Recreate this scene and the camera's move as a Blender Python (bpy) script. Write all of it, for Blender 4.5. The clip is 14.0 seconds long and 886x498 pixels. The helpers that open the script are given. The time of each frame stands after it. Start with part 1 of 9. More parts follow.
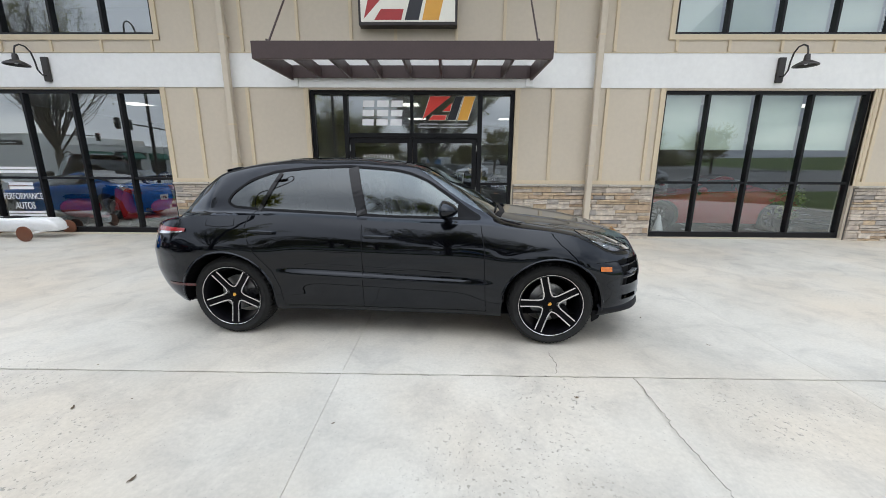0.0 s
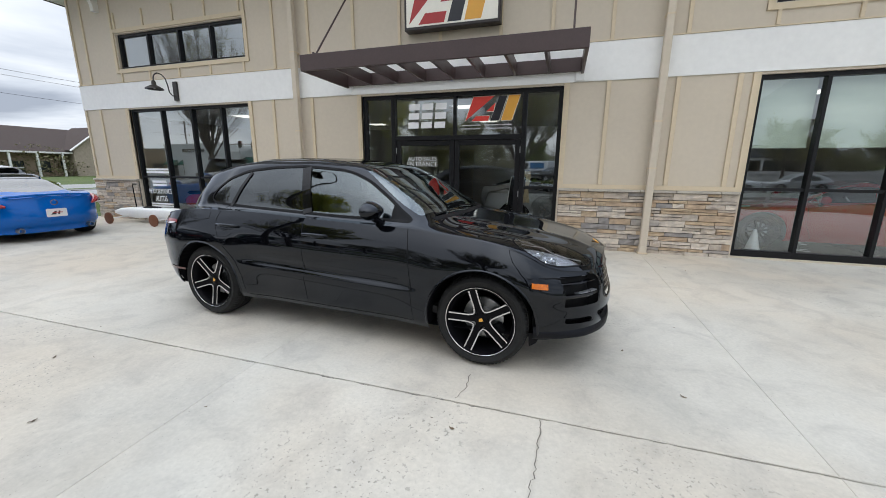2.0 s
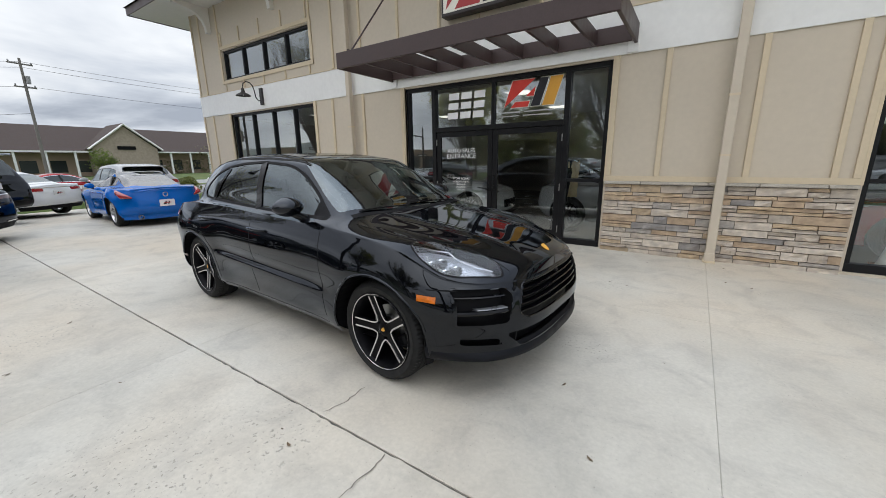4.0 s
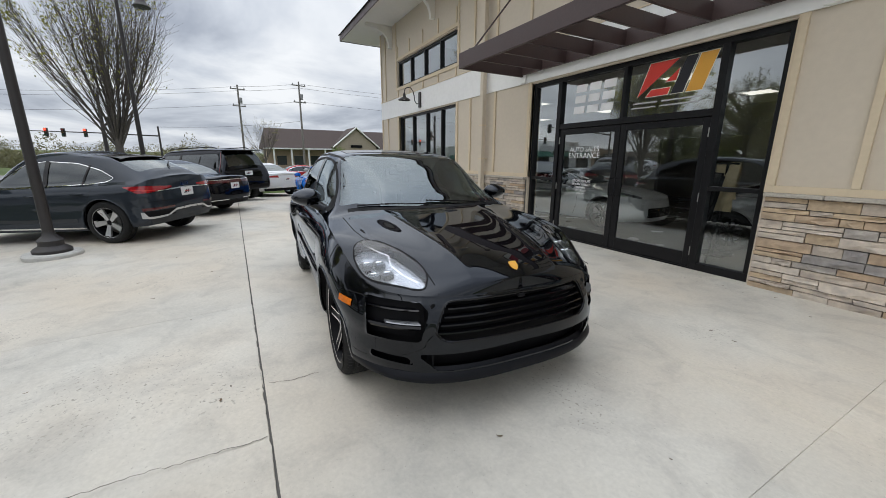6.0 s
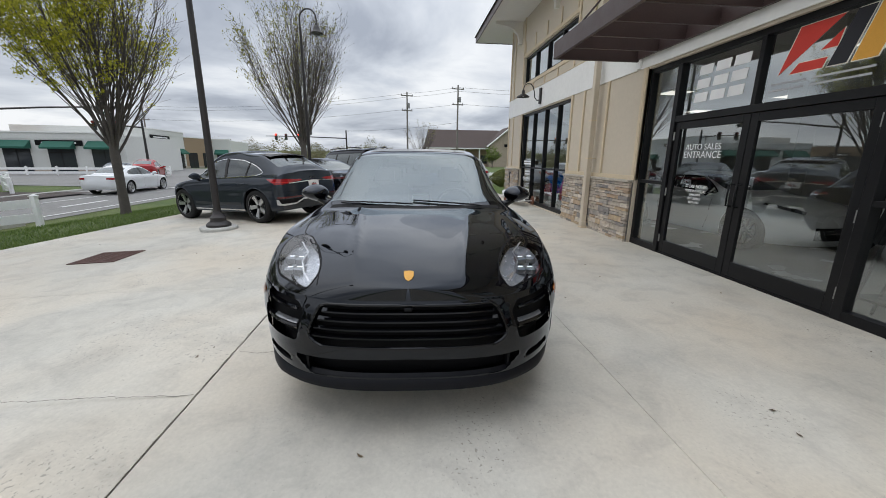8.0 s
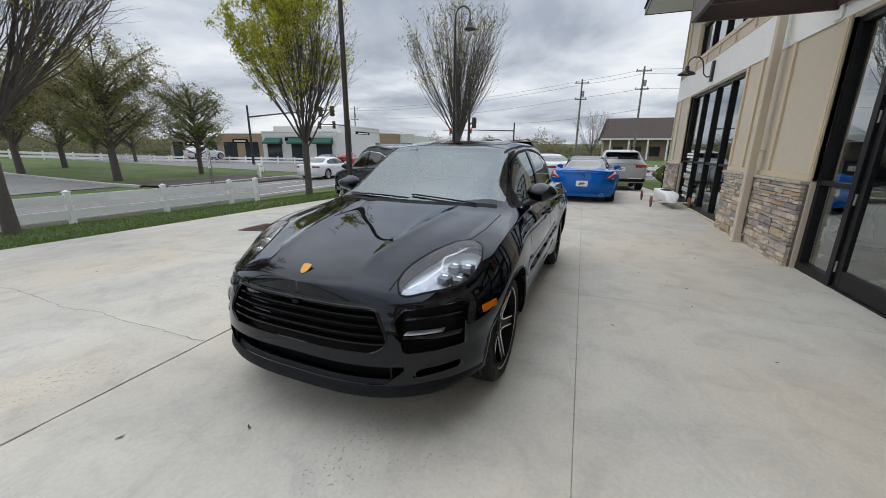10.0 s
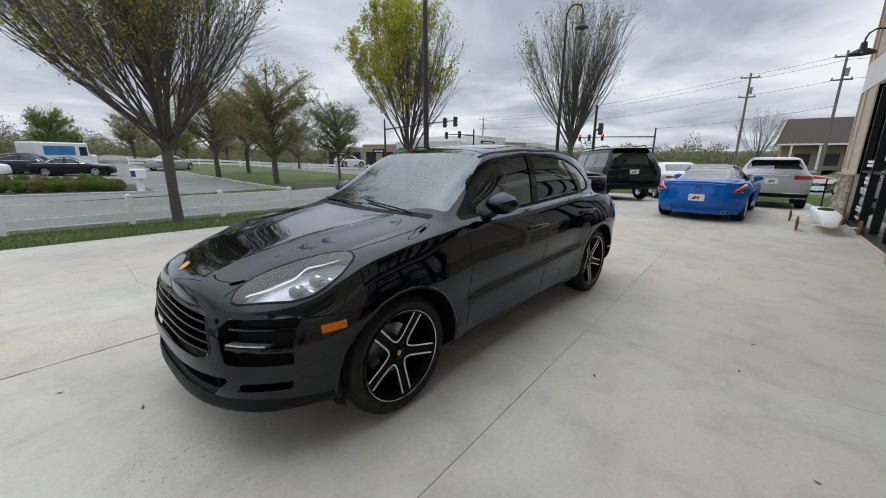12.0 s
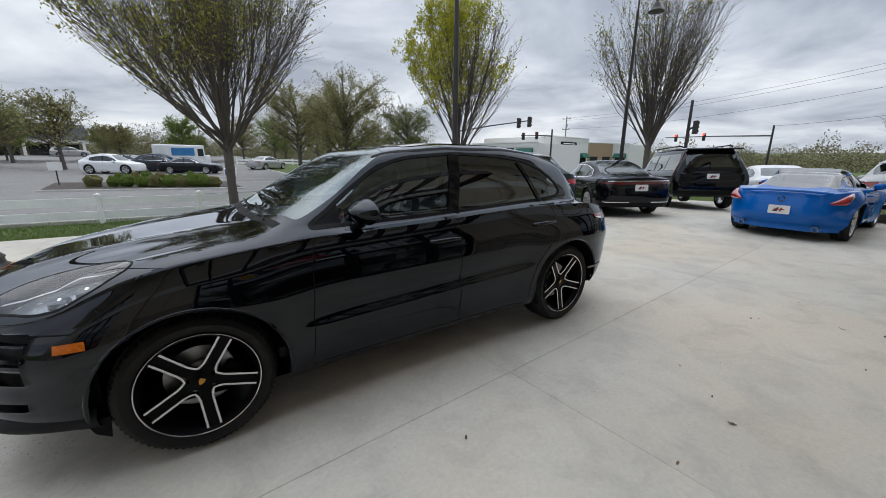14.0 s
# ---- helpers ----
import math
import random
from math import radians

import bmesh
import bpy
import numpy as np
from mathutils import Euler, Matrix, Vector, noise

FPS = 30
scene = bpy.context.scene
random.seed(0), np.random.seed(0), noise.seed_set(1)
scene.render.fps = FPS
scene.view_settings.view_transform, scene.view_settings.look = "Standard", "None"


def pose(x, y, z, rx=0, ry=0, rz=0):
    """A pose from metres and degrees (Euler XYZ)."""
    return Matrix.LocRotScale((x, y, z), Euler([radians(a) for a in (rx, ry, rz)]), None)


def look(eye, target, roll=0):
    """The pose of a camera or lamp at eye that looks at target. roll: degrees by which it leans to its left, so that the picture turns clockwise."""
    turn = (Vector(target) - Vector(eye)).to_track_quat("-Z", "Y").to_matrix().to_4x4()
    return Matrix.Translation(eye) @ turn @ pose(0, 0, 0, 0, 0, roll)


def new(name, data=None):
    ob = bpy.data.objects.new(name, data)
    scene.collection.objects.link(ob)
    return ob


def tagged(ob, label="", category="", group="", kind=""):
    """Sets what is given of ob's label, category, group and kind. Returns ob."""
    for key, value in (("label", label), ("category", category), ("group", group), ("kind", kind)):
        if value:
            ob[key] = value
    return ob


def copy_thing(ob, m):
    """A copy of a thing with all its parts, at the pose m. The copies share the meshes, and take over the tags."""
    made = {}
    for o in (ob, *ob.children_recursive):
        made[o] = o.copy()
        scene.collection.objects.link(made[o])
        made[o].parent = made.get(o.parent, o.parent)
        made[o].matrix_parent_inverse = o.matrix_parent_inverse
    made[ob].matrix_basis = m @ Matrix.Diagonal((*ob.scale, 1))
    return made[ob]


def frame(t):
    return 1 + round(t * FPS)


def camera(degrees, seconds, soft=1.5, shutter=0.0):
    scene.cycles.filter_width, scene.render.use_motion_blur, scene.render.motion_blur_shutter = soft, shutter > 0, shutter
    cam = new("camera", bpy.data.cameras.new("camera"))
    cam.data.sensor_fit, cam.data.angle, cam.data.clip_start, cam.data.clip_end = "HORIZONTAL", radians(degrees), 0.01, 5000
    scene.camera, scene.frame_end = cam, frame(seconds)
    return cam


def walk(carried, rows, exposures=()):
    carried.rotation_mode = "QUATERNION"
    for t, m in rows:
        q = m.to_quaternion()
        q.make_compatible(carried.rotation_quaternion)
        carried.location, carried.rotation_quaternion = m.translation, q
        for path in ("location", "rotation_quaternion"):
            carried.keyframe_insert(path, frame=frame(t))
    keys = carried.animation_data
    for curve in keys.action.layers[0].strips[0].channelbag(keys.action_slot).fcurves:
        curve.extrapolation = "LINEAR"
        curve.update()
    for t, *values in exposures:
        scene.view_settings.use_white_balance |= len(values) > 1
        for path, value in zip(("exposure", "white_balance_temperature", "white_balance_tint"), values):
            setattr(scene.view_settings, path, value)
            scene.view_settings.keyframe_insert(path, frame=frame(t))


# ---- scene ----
cam = camera(99.9, 14.0, 0.9)
PATH = [
    (0, (0.091, -0.054, 1.516), (0.06, 1.896, 1.075), 0.3),
    (0.5, (0.477, -0.032, 1.528), (0.367, 1.917, 1.093), 0.3),
    (1, (0.791, 0.088, 1.504), (0.448, 2.009, 1.067), 0.3),
    (1.5, (1.124, 0.225, 1.494), (0.732, 2.139, 1.065), 0.3),
    (2, (1.477, 0.336, 1.492), (0.89, 2.2, 1.067), 0.4),
    (2.2, (1.6, 0.416, 1.473), (0.946, 2.258, 1.049), 0.2),
    (4.3, (2.773, 1.361, 1.495), (1.616, 2.928, 1.041), -0.2),
    (4.5, (2.865, 1.46, 1.483), (1.647, 2.983, 1.042), 0.3),
    (5, (3.066, 1.754, 1.468), (1.628, 3.074, 1.032), 0.3),
    (5.5, (3.232, 2.084, 1.464), (1.665, 3.238, 1.002), 0.1),
    (6, (3.435, 2.407, 1.479), (1.732, 3.347, 1.014), 0.3),
    (6.5, (3.531, 2.75, 1.47), (1.725, 3.469, 0.998), 0.4),
    (7, (3.635, 3.099, 1.469), (1.796, 3.727, 0.995), 0.5),
    (7.5, (3.712, 3.436, 1.489), (1.81, 3.837, 1.018), 0.7),
    (8, (3.68, 3.785, 1.487), (1.746, 3.975, 1.012), 0.6),
    (8.5, (3.649, 4.143, 1.486), (1.707, 4.14, 1.011), 0.6),
    (9, (3.598, 4.47, 1.49), (1.68, 4.188, 0.999), 0.7),
    (9.2, (3.558, 4.603, 1.509), (1.659, 4.229, 1.006), 0.8),
    (11.3, (2.766, 5.86, 1.483), (1.128, 4.818, 1.001), 0.0),
    (11.5, (2.674, 5.954, 1.485), (1.078, 4.848, 1.007), 0.2),
    (12, (2.41, 6.154, 1.471), (0.91, 4.921, 0.991), 0.2),
    (12.5, (2.122, 6.348, 1.47), (0.637, 5.097, 0.993), 0.2),
    (13, (1.834, 6.541, 1.474), (0.492, 5.135, 1.0), 0.4),
    (13.5, (1.475, 6.648, 1.481), (0.225, 5.161, 1.003), 0.4),
    (14, (1.13, 6.771, 1.465), (-0.071, 5.244, 0.99), 0.4),
]
walk(cam, [(t, look(eye, target, roll)) for t, eye, target, roll in PATH], [(0.0, 0.43, 6350, 10), (2.0, 0.31, 6400, 10), (5.0, 0.13, 6580, 10), (8.0, 0.10, 6580, 10), (11.0, 0.02, 6500, 10), (14.0, 0.05, 6450, 10)])

# ---- light ----
SUN_EL, SUN_AZ = 46.0, 205.0
world = bpy.data.worlds.new("overcast_sky")
scene.world = world
world.use_nodes = True
wn, wl = world.node_tree.nodes, world.node_tree.links
wn.clear()
w_out = wn.new("ShaderNodeOutputWorld")
w_bg = wn.new("ShaderNodeBackground")
w_sky = wn.new("ShaderNodeTexSky")
w_sky.sky_type = "NISHITA"
w_sky.sun_disc = False
w_sky.sun_elevation = radians(SUN_EL)
w_sky.sun_rotation = radians(SUN_AZ)
w_sky.air_density, w_sky.dust_density = 1.0, 2.0
w_dim = wn.new("ShaderNodeMix")
w_dim.data_type = "RGBA"
w_dim.blend_type = "MULTIPLY"
w_dim.inputs[0].default_value = 1.0
w_dim.inputs[7].default_value = (0.09, 0.09, 0.09, 1)
wl.new(w_sky.outputs[0], w_dim.inputs[6])
# cloud deck: direction projected on a flat layer overhead
w_tc = wn.new("ShaderNodeTexCoord")
w_sep = wn.new("ShaderNodeSeparateXYZ")
wl.new(w_tc.outputs["Generated"], w_sep.inputs[0])
w_z = wn.new("ShaderNodeMath"); w_z.operation = "MAXIMUM"; w_z.inputs[1].default_value = 0.0
wl.new(w_sep.outputs[2], w_z.inputs[0])
w_za = wn.new("ShaderNodeMath"); w_za.operation = "ADD"; w_za.inputs[1].default_value = 0.16
wl.new(w_z.outputs[0], w_za.inputs[0])
w_div = []
for k in (0, 1):
    d = wn.new("ShaderNodeMath"); d.operation = "DIVIDE"
    wl.new(w_sep.outputs[k], d.inputs[0]); wl.new(w_za.outputs[0], d.inputs[1])
    w_div.append(d)
w_com = wn.new("ShaderNodeCombineXYZ")
wl.new(w_div[0].outputs[0], w_com.inputs[0]); wl.new(w_div[1].outputs[0], w_com.inputs[1])
w_n1 = wn.new("ShaderNodeTexNoise")
w_n1.inputs["Scale"].default_value, w_n1.inputs["Detail"].default_value, w_n1.inputs["Roughness"].default_value = 0.75, 6.0, 0.55
w_n1.inputs["Distortion"].default_value = 0.35
wl.new(w_com.outputs[0], w_n1.inputs["Vector"])
w_ramp = wn.new("ShaderNodeValToRGB")
w_ramp.color_ramp.elements[0].position, w_ramp.color_ramp.elements[0].color = 0.37, (0.42, 0.468, 0.557, 1)
w_ramp.color_ramp.elements[1].position, w_ramp.color_ramp.elements[1].color = 0.64, (1.0, 1.038, 1.082, 1)
el = w_ramp.color_ramp.elements.new(0.5); el.color = (0.68, 0.736, 0.822, 1)
wl.new(w_n1.outputs[0], w_ramp.inputs[0])
w_mix = wn.new("ShaderNodeMix")
w_mix.data_type = "RGBA"
w_mix.inputs[0].default_value = 0.93
wl.new(w_dim.outputs[2], w_mix.inputs[6]); wl.new(w_ramp.outputs[0], w_mix.inputs[7])
wl.new(w_mix.outputs[2], w_bg.inputs[0])
# an overcast sky is brightest overhead
w_sq = wn.new("ShaderNodeMath"); w_sq.operation = "POWER"; w_sq.inputs[1].default_value = 2.8
wl.new(w_z.outputs[0], w_sq.inputs[0])
w_gr = wn.new("ShaderNodeMath"); w_gr.operation = "MULTIPLY_ADD"; w_gr.inputs[1].default_value = 2.0; w_gr.inputs[2].default_value = 0.87
wl.new(w_sq.outputs[0], w_gr.inputs[0])
wl.new(w_gr.outputs[0], w_bg.inputs[1])
wl.new(w_bg.outputs[0], w_out.inputs[0])

sun_data = bpy.data.lights.new("sun", "SUN")
sun_data.energy, sun_data.angle, sun_data.color = 0.55, radians(110), (1.0, 0.97, 0.93)
sun = new("sun", sun_data)
_az = radians(SUN_AZ)
sun.matrix_world = look((0, 0, 30), (-math.sin(_az) * 10 * math.cos(radians(SUN_EL)), -math.cos(_az) * 10 * math.cos(radians(SUN_EL)), 30 - 10 * math.sin(radians(SUN_EL))))

# ---- materials ----
MATS = {}


def nodes_of(name):
    m = bpy.data.materials.new(name)
    m.use_nodes = True
    nt = m.node_tree
    return m, nt.nodes, nt.links, nt.nodes["Principled BSDF"]


def plain(name, col, rough=0.6, metal=0.0, vary=0.12, scale=8.0, bump=0.0, bscale=60.0, coat=0.0, spec=0.5, each=0.0):
    """Principled surface with two scales of tone variation and fine relief."""
    if name in MATS:
        return MATS[name]
    m, n, l, p = nodes_of(name)
    tc = n.new("ShaderNodeTexCoord")
    a = n.new("ShaderNodeTexNoise"); a.inputs["Scale"].default_value = scale; a.inputs["Detail"].default_value = 5
    b = n.new("ShaderNodeTexNoise"); b.inputs["Scale"].default_value = scale * 9; b.inputs["Detail"].default_value = 3
    l.new(tc.outputs["Object"], a.inputs["Vector"]); l.new(tc.outputs["Object"], b.inputs["Vector"])
    s = n.new("ShaderNodeMath"); s.operation = "ADD"
    l.new(a.outputs[0], s.inputs[0]); l.new(b.outputs[0], s.inputs[1])
    mr = n.new("ShaderNodeMapRange")
    mr.inputs[1].default_value, mr.inputs[2].default_value = 0.6, 1.4
    mr.inputs[3].default_value, mr.inputs[4].default_value = 1 - vary, 1 + vary
    l.new(s.outputs[0], mr.inputs[0])
    hv = n.new("ShaderNodeHueSaturation")
    hv.inputs["Color"].default_value = (*col, 1)
    if each:
        oi = n.new("ShaderNodeObjectInfo")
        er = n.new("ShaderNodeMapRange"); er.inputs[3].default_value, er.inputs[4].default_value = 1 - each, 1 + each
        l.new(oi.outputs["Random"], er.inputs[0])
        mu = n.new("ShaderNodeMath"); mu.operation = "MULTIPLY"
        l.new(er.outputs[0], mu.inputs[0]); l.new(mr.outputs[0], mu.inputs[1])
        l.new(mu.outputs[0], hv.inputs["Value"])
    else:
        l.new(mr.outputs[0], hv.inputs["Value"])
    l.new(hv.outputs[0], p.inputs["Base Color"])
    p.inputs["Metallic"].default_value = metal
    rr = n.new("ShaderNodeMapRange")
    rr.inputs[1].default_value, rr.inputs[2].default_value = 0.3, 0.7
    rr.inputs[3].default_value, rr.inputs[4].default_value = max(0.0, rough * 0.85), min(1.0, rough * 1.15)
    l.new(a.outputs[0], rr.inputs[0]); l.new(rr.outputs[0], p.inputs["Roughness"])
    p.inputs["Coat Weight"].default_value = coat
    p.inputs["Coat Roughness"].default_value = 0.03
    p.inputs["Specular IOR Level"].default_value = spec
    if bump:
        bn = n.new("ShaderNodeTexNoise"); bn.inputs["Scale"].default_value = bscale; bn.inputs["Detail"].default_value = 4
        l.new(tc.outputs["Object"], bn.inputs["Vector"])
        bp = n.new("ShaderNodeBump"); bp.inputs["Strength"].default_value = bump; bp.inputs["Distance"].default_value = 0.01
        l.new(bn.outputs[0], bp.inputs["Height"]); l.new(bp.outputs[0], p.inputs["Normal"])
    MATS[name] = m
    return m


def glass(name, tint=(0.9, 0.95, 0.93), f0=0.07, rough=0.0, rise=4.0, sheen=(1, 1, 1)):
    """A single sheet of glass: tinted see-through with a mirror gloss that grows at grazing angles."""
    if name in MATS:
        return MATS[name]
    m = bpy.data.materials.new(name)
    m.use_nodes = True
    n, l = m.node_tree.nodes, m.node_tree.links
    n.clear()
    out = n.new("ShaderNodeOutputMaterial")
    mix = n.new("ShaderNodeMixShader")
    tr = n.new("ShaderNodeBsdfTransparent"); tr.inputs[0].default_value = (*tint, 1)
    gl = n.new("ShaderNodeBsdfGlossy"); gl.inputs["Roughness"].default_value = rough; gl.inputs[0].default_value = (*sheen, 1)
    lw = n.new("ShaderNodeLayerWeight"); lw.inputs[0].default_value = 0.5
    pw = n.new("ShaderNodeMath"); pw.operation = "POWER"; pw.inputs[1].default_value = rise
    l.new(lw.outputs["Facing"], pw.inputs[0])
    mr = n.new("ShaderNodeMapRange"); mr.inputs[3].default_value = f0; mr.inputs[4].default_value = 1.0
    l.new(pw.outputs[0], mr.inputs[0]); l.new(mr.outputs[0], mix.inputs[0])
    l.new(tr.outputs[0], mix.inputs[1]); l.new(gl.outputs[0], mix.inputs[2]); l.new(mix.outputs[0], out.inputs[0])
    MATS[name] = m
    return m


def glow(name, col, strength):
    if name in MATS:
        return MATS[name]
    m, n, l, p = nodes_of(name)
    p.inputs["Base Color"].default_value = (*col, 1)
    p.inputs["Emission Color"].default_value = (*col, 1)
    p.inputs["Emission Strength"].default_value = strength
    MATS[name] = m
    return m


def concrete():
    """Broom-finished slab: warm pale grey with rusty blushes, cloudy grey stains, scaled spots and pores."""
    m, n, l, p = nodes_of("pad_concrete")
    geo = n.new("ShaderNodeNewGeometry")
    oi = n.new("ShaderNodeObjectInfo")

    def noise_at(scale, detail=5, rough=0.55, dist=0.0):
        t = n.new("ShaderNodeTexNoise")
        t.inputs["Scale"].default_value, t.inputs["Detail"].default_value = scale, detail
        t.inputs["Roughness"].default_value, t.inputs["Distortion"].default_value = rough, dist
        l.new(geo.outputs["Position"], t.inputs["Vector"])
        return t

    def ramp(src, stops):
        r = n.new("ShaderNodeValToRGB")
        r.color_ramp.elements[0].position, r.color_ramp.elements[0].color = stops[0][0], (*stops[0][1], 1)
        r.color_ramp.elements[1].position, r.color_ramp.elements[1].color = stops[-1][0], (*stops[-1][1], 1)
        for q, c in stops[1:-1]:
            r.color_ramp.elements.new(q).color = (*c, 1)
        l.new(src, r.inputs[0])
        return r.outputs[0]

    def mixc(kind, fac, a, b):
        x = n.new("ShaderNodeMix"); x.data_type = "RGBA"; x.blend_type = kind
        if isinstance(fac, float):
            x.inputs[0].default_value = fac
        else:
            l.new(fac, x.inputs[0])
        for k, v in ((6, a), (7, b)):
            if isinstance(v, tuple):
                x.inputs[k].default_value = (*v, 1)
            else:
                l.new(v, x.inputs[k])
        return x.outputs[2]

    base = ramp(noise_at(0.55, 6, 0.6, 0.3).outputs[0], [(0.3, (0.420, 0.398, 0.348)), (0.5, (0.530, 0.505, 0.445)), (0.7, (0.60, 0.577, 0.515))])
    blush = ramp(noise_at(0.42, 4, 0.5).outputs[0], [(0.42, (0, 0, 0)), (0.66, (0.75, 0.75, 0.75))])
    c = mixc("MIX", blush, base, (0.575, 0.498, 0.392))
    fine = ramp(noise_at(38, 5, 0.7).outputs[0], [(0.3, (0.90, 0.90, 0.90)), (0.7, (1.05, 1.05, 1.05))])
    c = mixc("MULTIPLY", 1.0, c, fine)
    cloud = ramp(noise_at(2.6, 7, 0.65, 0.6).outputs[0], [(0.34, (0.76, 0.76, 0.77)), (0.52, (1, 1, 1)), (0.8, (1.05, 1.05, 1.04))])
    c = mixc("MULTIPLY", 0.65, c, cloud)
    # scaled patches: where a broad mask and a speckle coincide the paste has come away
    region = ramp(noise_at(0.75, 3, 0.5).outputs[0], [(0.58, (0, 0, 0)), (0.66, (1, 1, 1))])
    for cx, cy, rad in ((0.45, 1.55, 0.75), (2.1, 2.05, 0.5), (0.8, 2.2, 0.4), (-2.2, 1.6, 0.6), (1.9, 5.9, 0.35)):
        dist = n.new("ShaderNodeVectorMath"); dist.operation = "DISTANCE"; dist.inputs[1].default_value = (cx, cy, 0)
        l.new(geo.outputs["Position"], dist.inputs[0])
        near = n.new("ShaderNodeMapRange"); near.inputs[1].default_value, near.inputs[2].default_value = rad * 0.4, rad
        near.inputs[3].default_value, near.inputs[4].default_value = 1, 0
        l.new(dist.outputs["Value"], near.inputs[0])
        region = mixc("LIGHTEN", 1.0, region, near.outputs[0])
    speck = ramp(noise_at(42, 3, 0.55, 0.2).outputs[0], [(0.615, (0, 0, 0)), (0.66, (1, 1, 1))])
    sc = mixc("MULTIPLY", 1.0, region, speck)
    c = mixc("MIX", sc, c, (0.31, 0.29, 0.245))
    pores = ramp(noise_at(70, 2, 0.5).outputs[0], [(0.24, (0.45, 0.44, 0.42)), (0.31, (1, 1, 1))])
    c = mixc("MULTIPLY", 0.6, c, pores)
    tone = n.new("ShaderNodeMapRange"); tone.inputs[3].default_value, tone.inputs[4].default_value = 0.95, 1.04
    l.new(oi.outputs["Random"], tone.inputs[0])
    hv = n.new("ShaderNodeHueSaturation"); l.new(tone.outputs[0], hv.inputs["Value"]); l.new(c, hv.inputs["Color"])
    l.new(hv.outputs[0], p.inputs["Base Color"])
    rr = n.new("ShaderNodeMapRange"); rr.inputs[3].default_value, rr.inputs[4].default_value = 0.55, 0.85
    l.new(noise_at(1.2, 5).outputs[0], rr.inputs[0]); l.new(rr.outputs[0], p.inputs["Roughness"])
    bp = n.new("ShaderNodeBump"); bp.inputs["Strength"].default_value = 0.14; bp.inputs["Distance"].default_value = 0.004
    l.new(noise_at(90, 6, 0.7).outputs[0], bp.inputs["Height"])
    b2 = n.new("ShaderNodeBump"); b2.inputs["Strength"].default_value = 0.6; b2.inputs["Distance"].default_value = 0.003; b2.invert = True
    l.new(sc, b2.inputs["Height"]); l.new(bp.outputs[0], b2.inputs["Normal"]); l.new(b2.outputs[0], p.inputs["Normal"])
    return m


def stone_veneer(joined=False):
    """Ledge stone: greys, buffs and ochres picked stone by stone."""
    m, n, l, p = nodes_of("ledge_stone_joined" if joined else "ledge_stone")
    geo = n.new("ShaderNodeNewGeometry")
    if joined:
        rnd = geo.outputs["Random Per Island"]
    else:
        rnd = n.new("ShaderNodeObjectInfo").outputs["Random"]
    r = n.new("ShaderNodeValToRGB")
    r.color_ramp.interpolation = "CONSTANT"
    cols = [(0.0, (0.45, 0.40, 0.34)), (0.16, (0.54, 0.48, 0.41)), (0.30, (0.37, 0.345, 0.315)), (0.40, (0.49, 0.385, 0.265)), (0.52, (0.59, 0.53, 0.455)), (0.68, (0.28, 0.265, 0.255)), (0.75, (0.47, 0.41, 0.345)), (0.88, (0.44, 0.335, 0.235))]
    r.color_ramp.elements[0].position, r.color_ramp.elements[0].color = 0.0, (*cols[0][1], 1)
    r.color_ramp.elements[1].position, r.color_ramp.elements[1].color = cols[-1][0], (*cols[-1][1], 1)
    for q, c in cols[1:-1]:
        r.color_ramp.elements.new(q).color = (*c, 1)
    l.new(rnd, r.inputs[0])
    t = n.new("ShaderNodeTexNoise"); t.inputs["Scale"].default_value, t.inputs["Detail"].default_value = 9, 6
    l.new(geo.outputs["Position"], t.inputs["Vector"])
    rr = n.new("ShaderNodeValToRGB")
    rr.color_ramp.elements[0].position, rr.color_ramp.elements[0].color = 0.3, (0.70, 0.69, 0.70, 1)
    rr.color_ramp.elements[1].position, rr.color_ramp.elements[1].color = 0.7, (1.18, 1.15, 1.10, 1)
    l.new(t.outputs[0], rr.inputs[0])
    x = n.new("ShaderNodeMix"); x.data_type = "RGBA"; x.blend_type = "MULTIPLY"; x.inputs[0].default_value = 1.0
    l.new(r.outputs[0], x.inputs[6]); l.new(rr.outputs[0], x.inputs[7])
    l.new(x.outputs[2], p.inputs["Base Color"])
    p.inputs["Roughness"].default_value = 0.85
    b = n.new("ShaderNodeTexNoise"); b.inputs["Scale"].default_value, b.inputs["Detail"].default_value = 28, 7
    l.new(geo.outputs["Position"], b.inputs["Vector"])
    bp = n.new("ShaderNodeBump"); bp.inputs["Strength"].default_value = 0.7; bp.inputs["Distance"].default_value = 0.012
    l.new(b.outputs[0], bp.inputs["Height"]); l.new(bp.outputs[0], p.inputs["Normal"])
    return m


def leafy(name, dark, light, trans=0.25):
    """Leaves and grass: tone picked leaf by leaf."""
    m, n, l, p = nodes_of(name)
    geo = n.new("ShaderNodeNewGeometry")
    r = n.new("ShaderNodeValToRGB")
    r.color_ramp.elements[0].color, r.color_ramp.elements[1].color = (*dark, 1), (*light, 1)
    l.new(geo.outputs["Random Per Island"], r.inputs[0])
    l.new(r.outputs[0], p.inputs["Base Color"])
    p.inputs["Roughness"].default_value = 0.6
    tr = n.new("ShaderNodeBsdfTranslucent"); l.new(r.outputs[0], tr.inputs[0])
    mx = n.new("ShaderNodeMixShader"); mx.inputs[0].default_value = trans
    l.new(p.outputs[0], mx.inputs[1]); l.new(tr.outputs[0], mx.inputs[2]); l.new(mx.outputs[0], n["Material Output"].inputs[0])
    MATS[name] = m
    return m


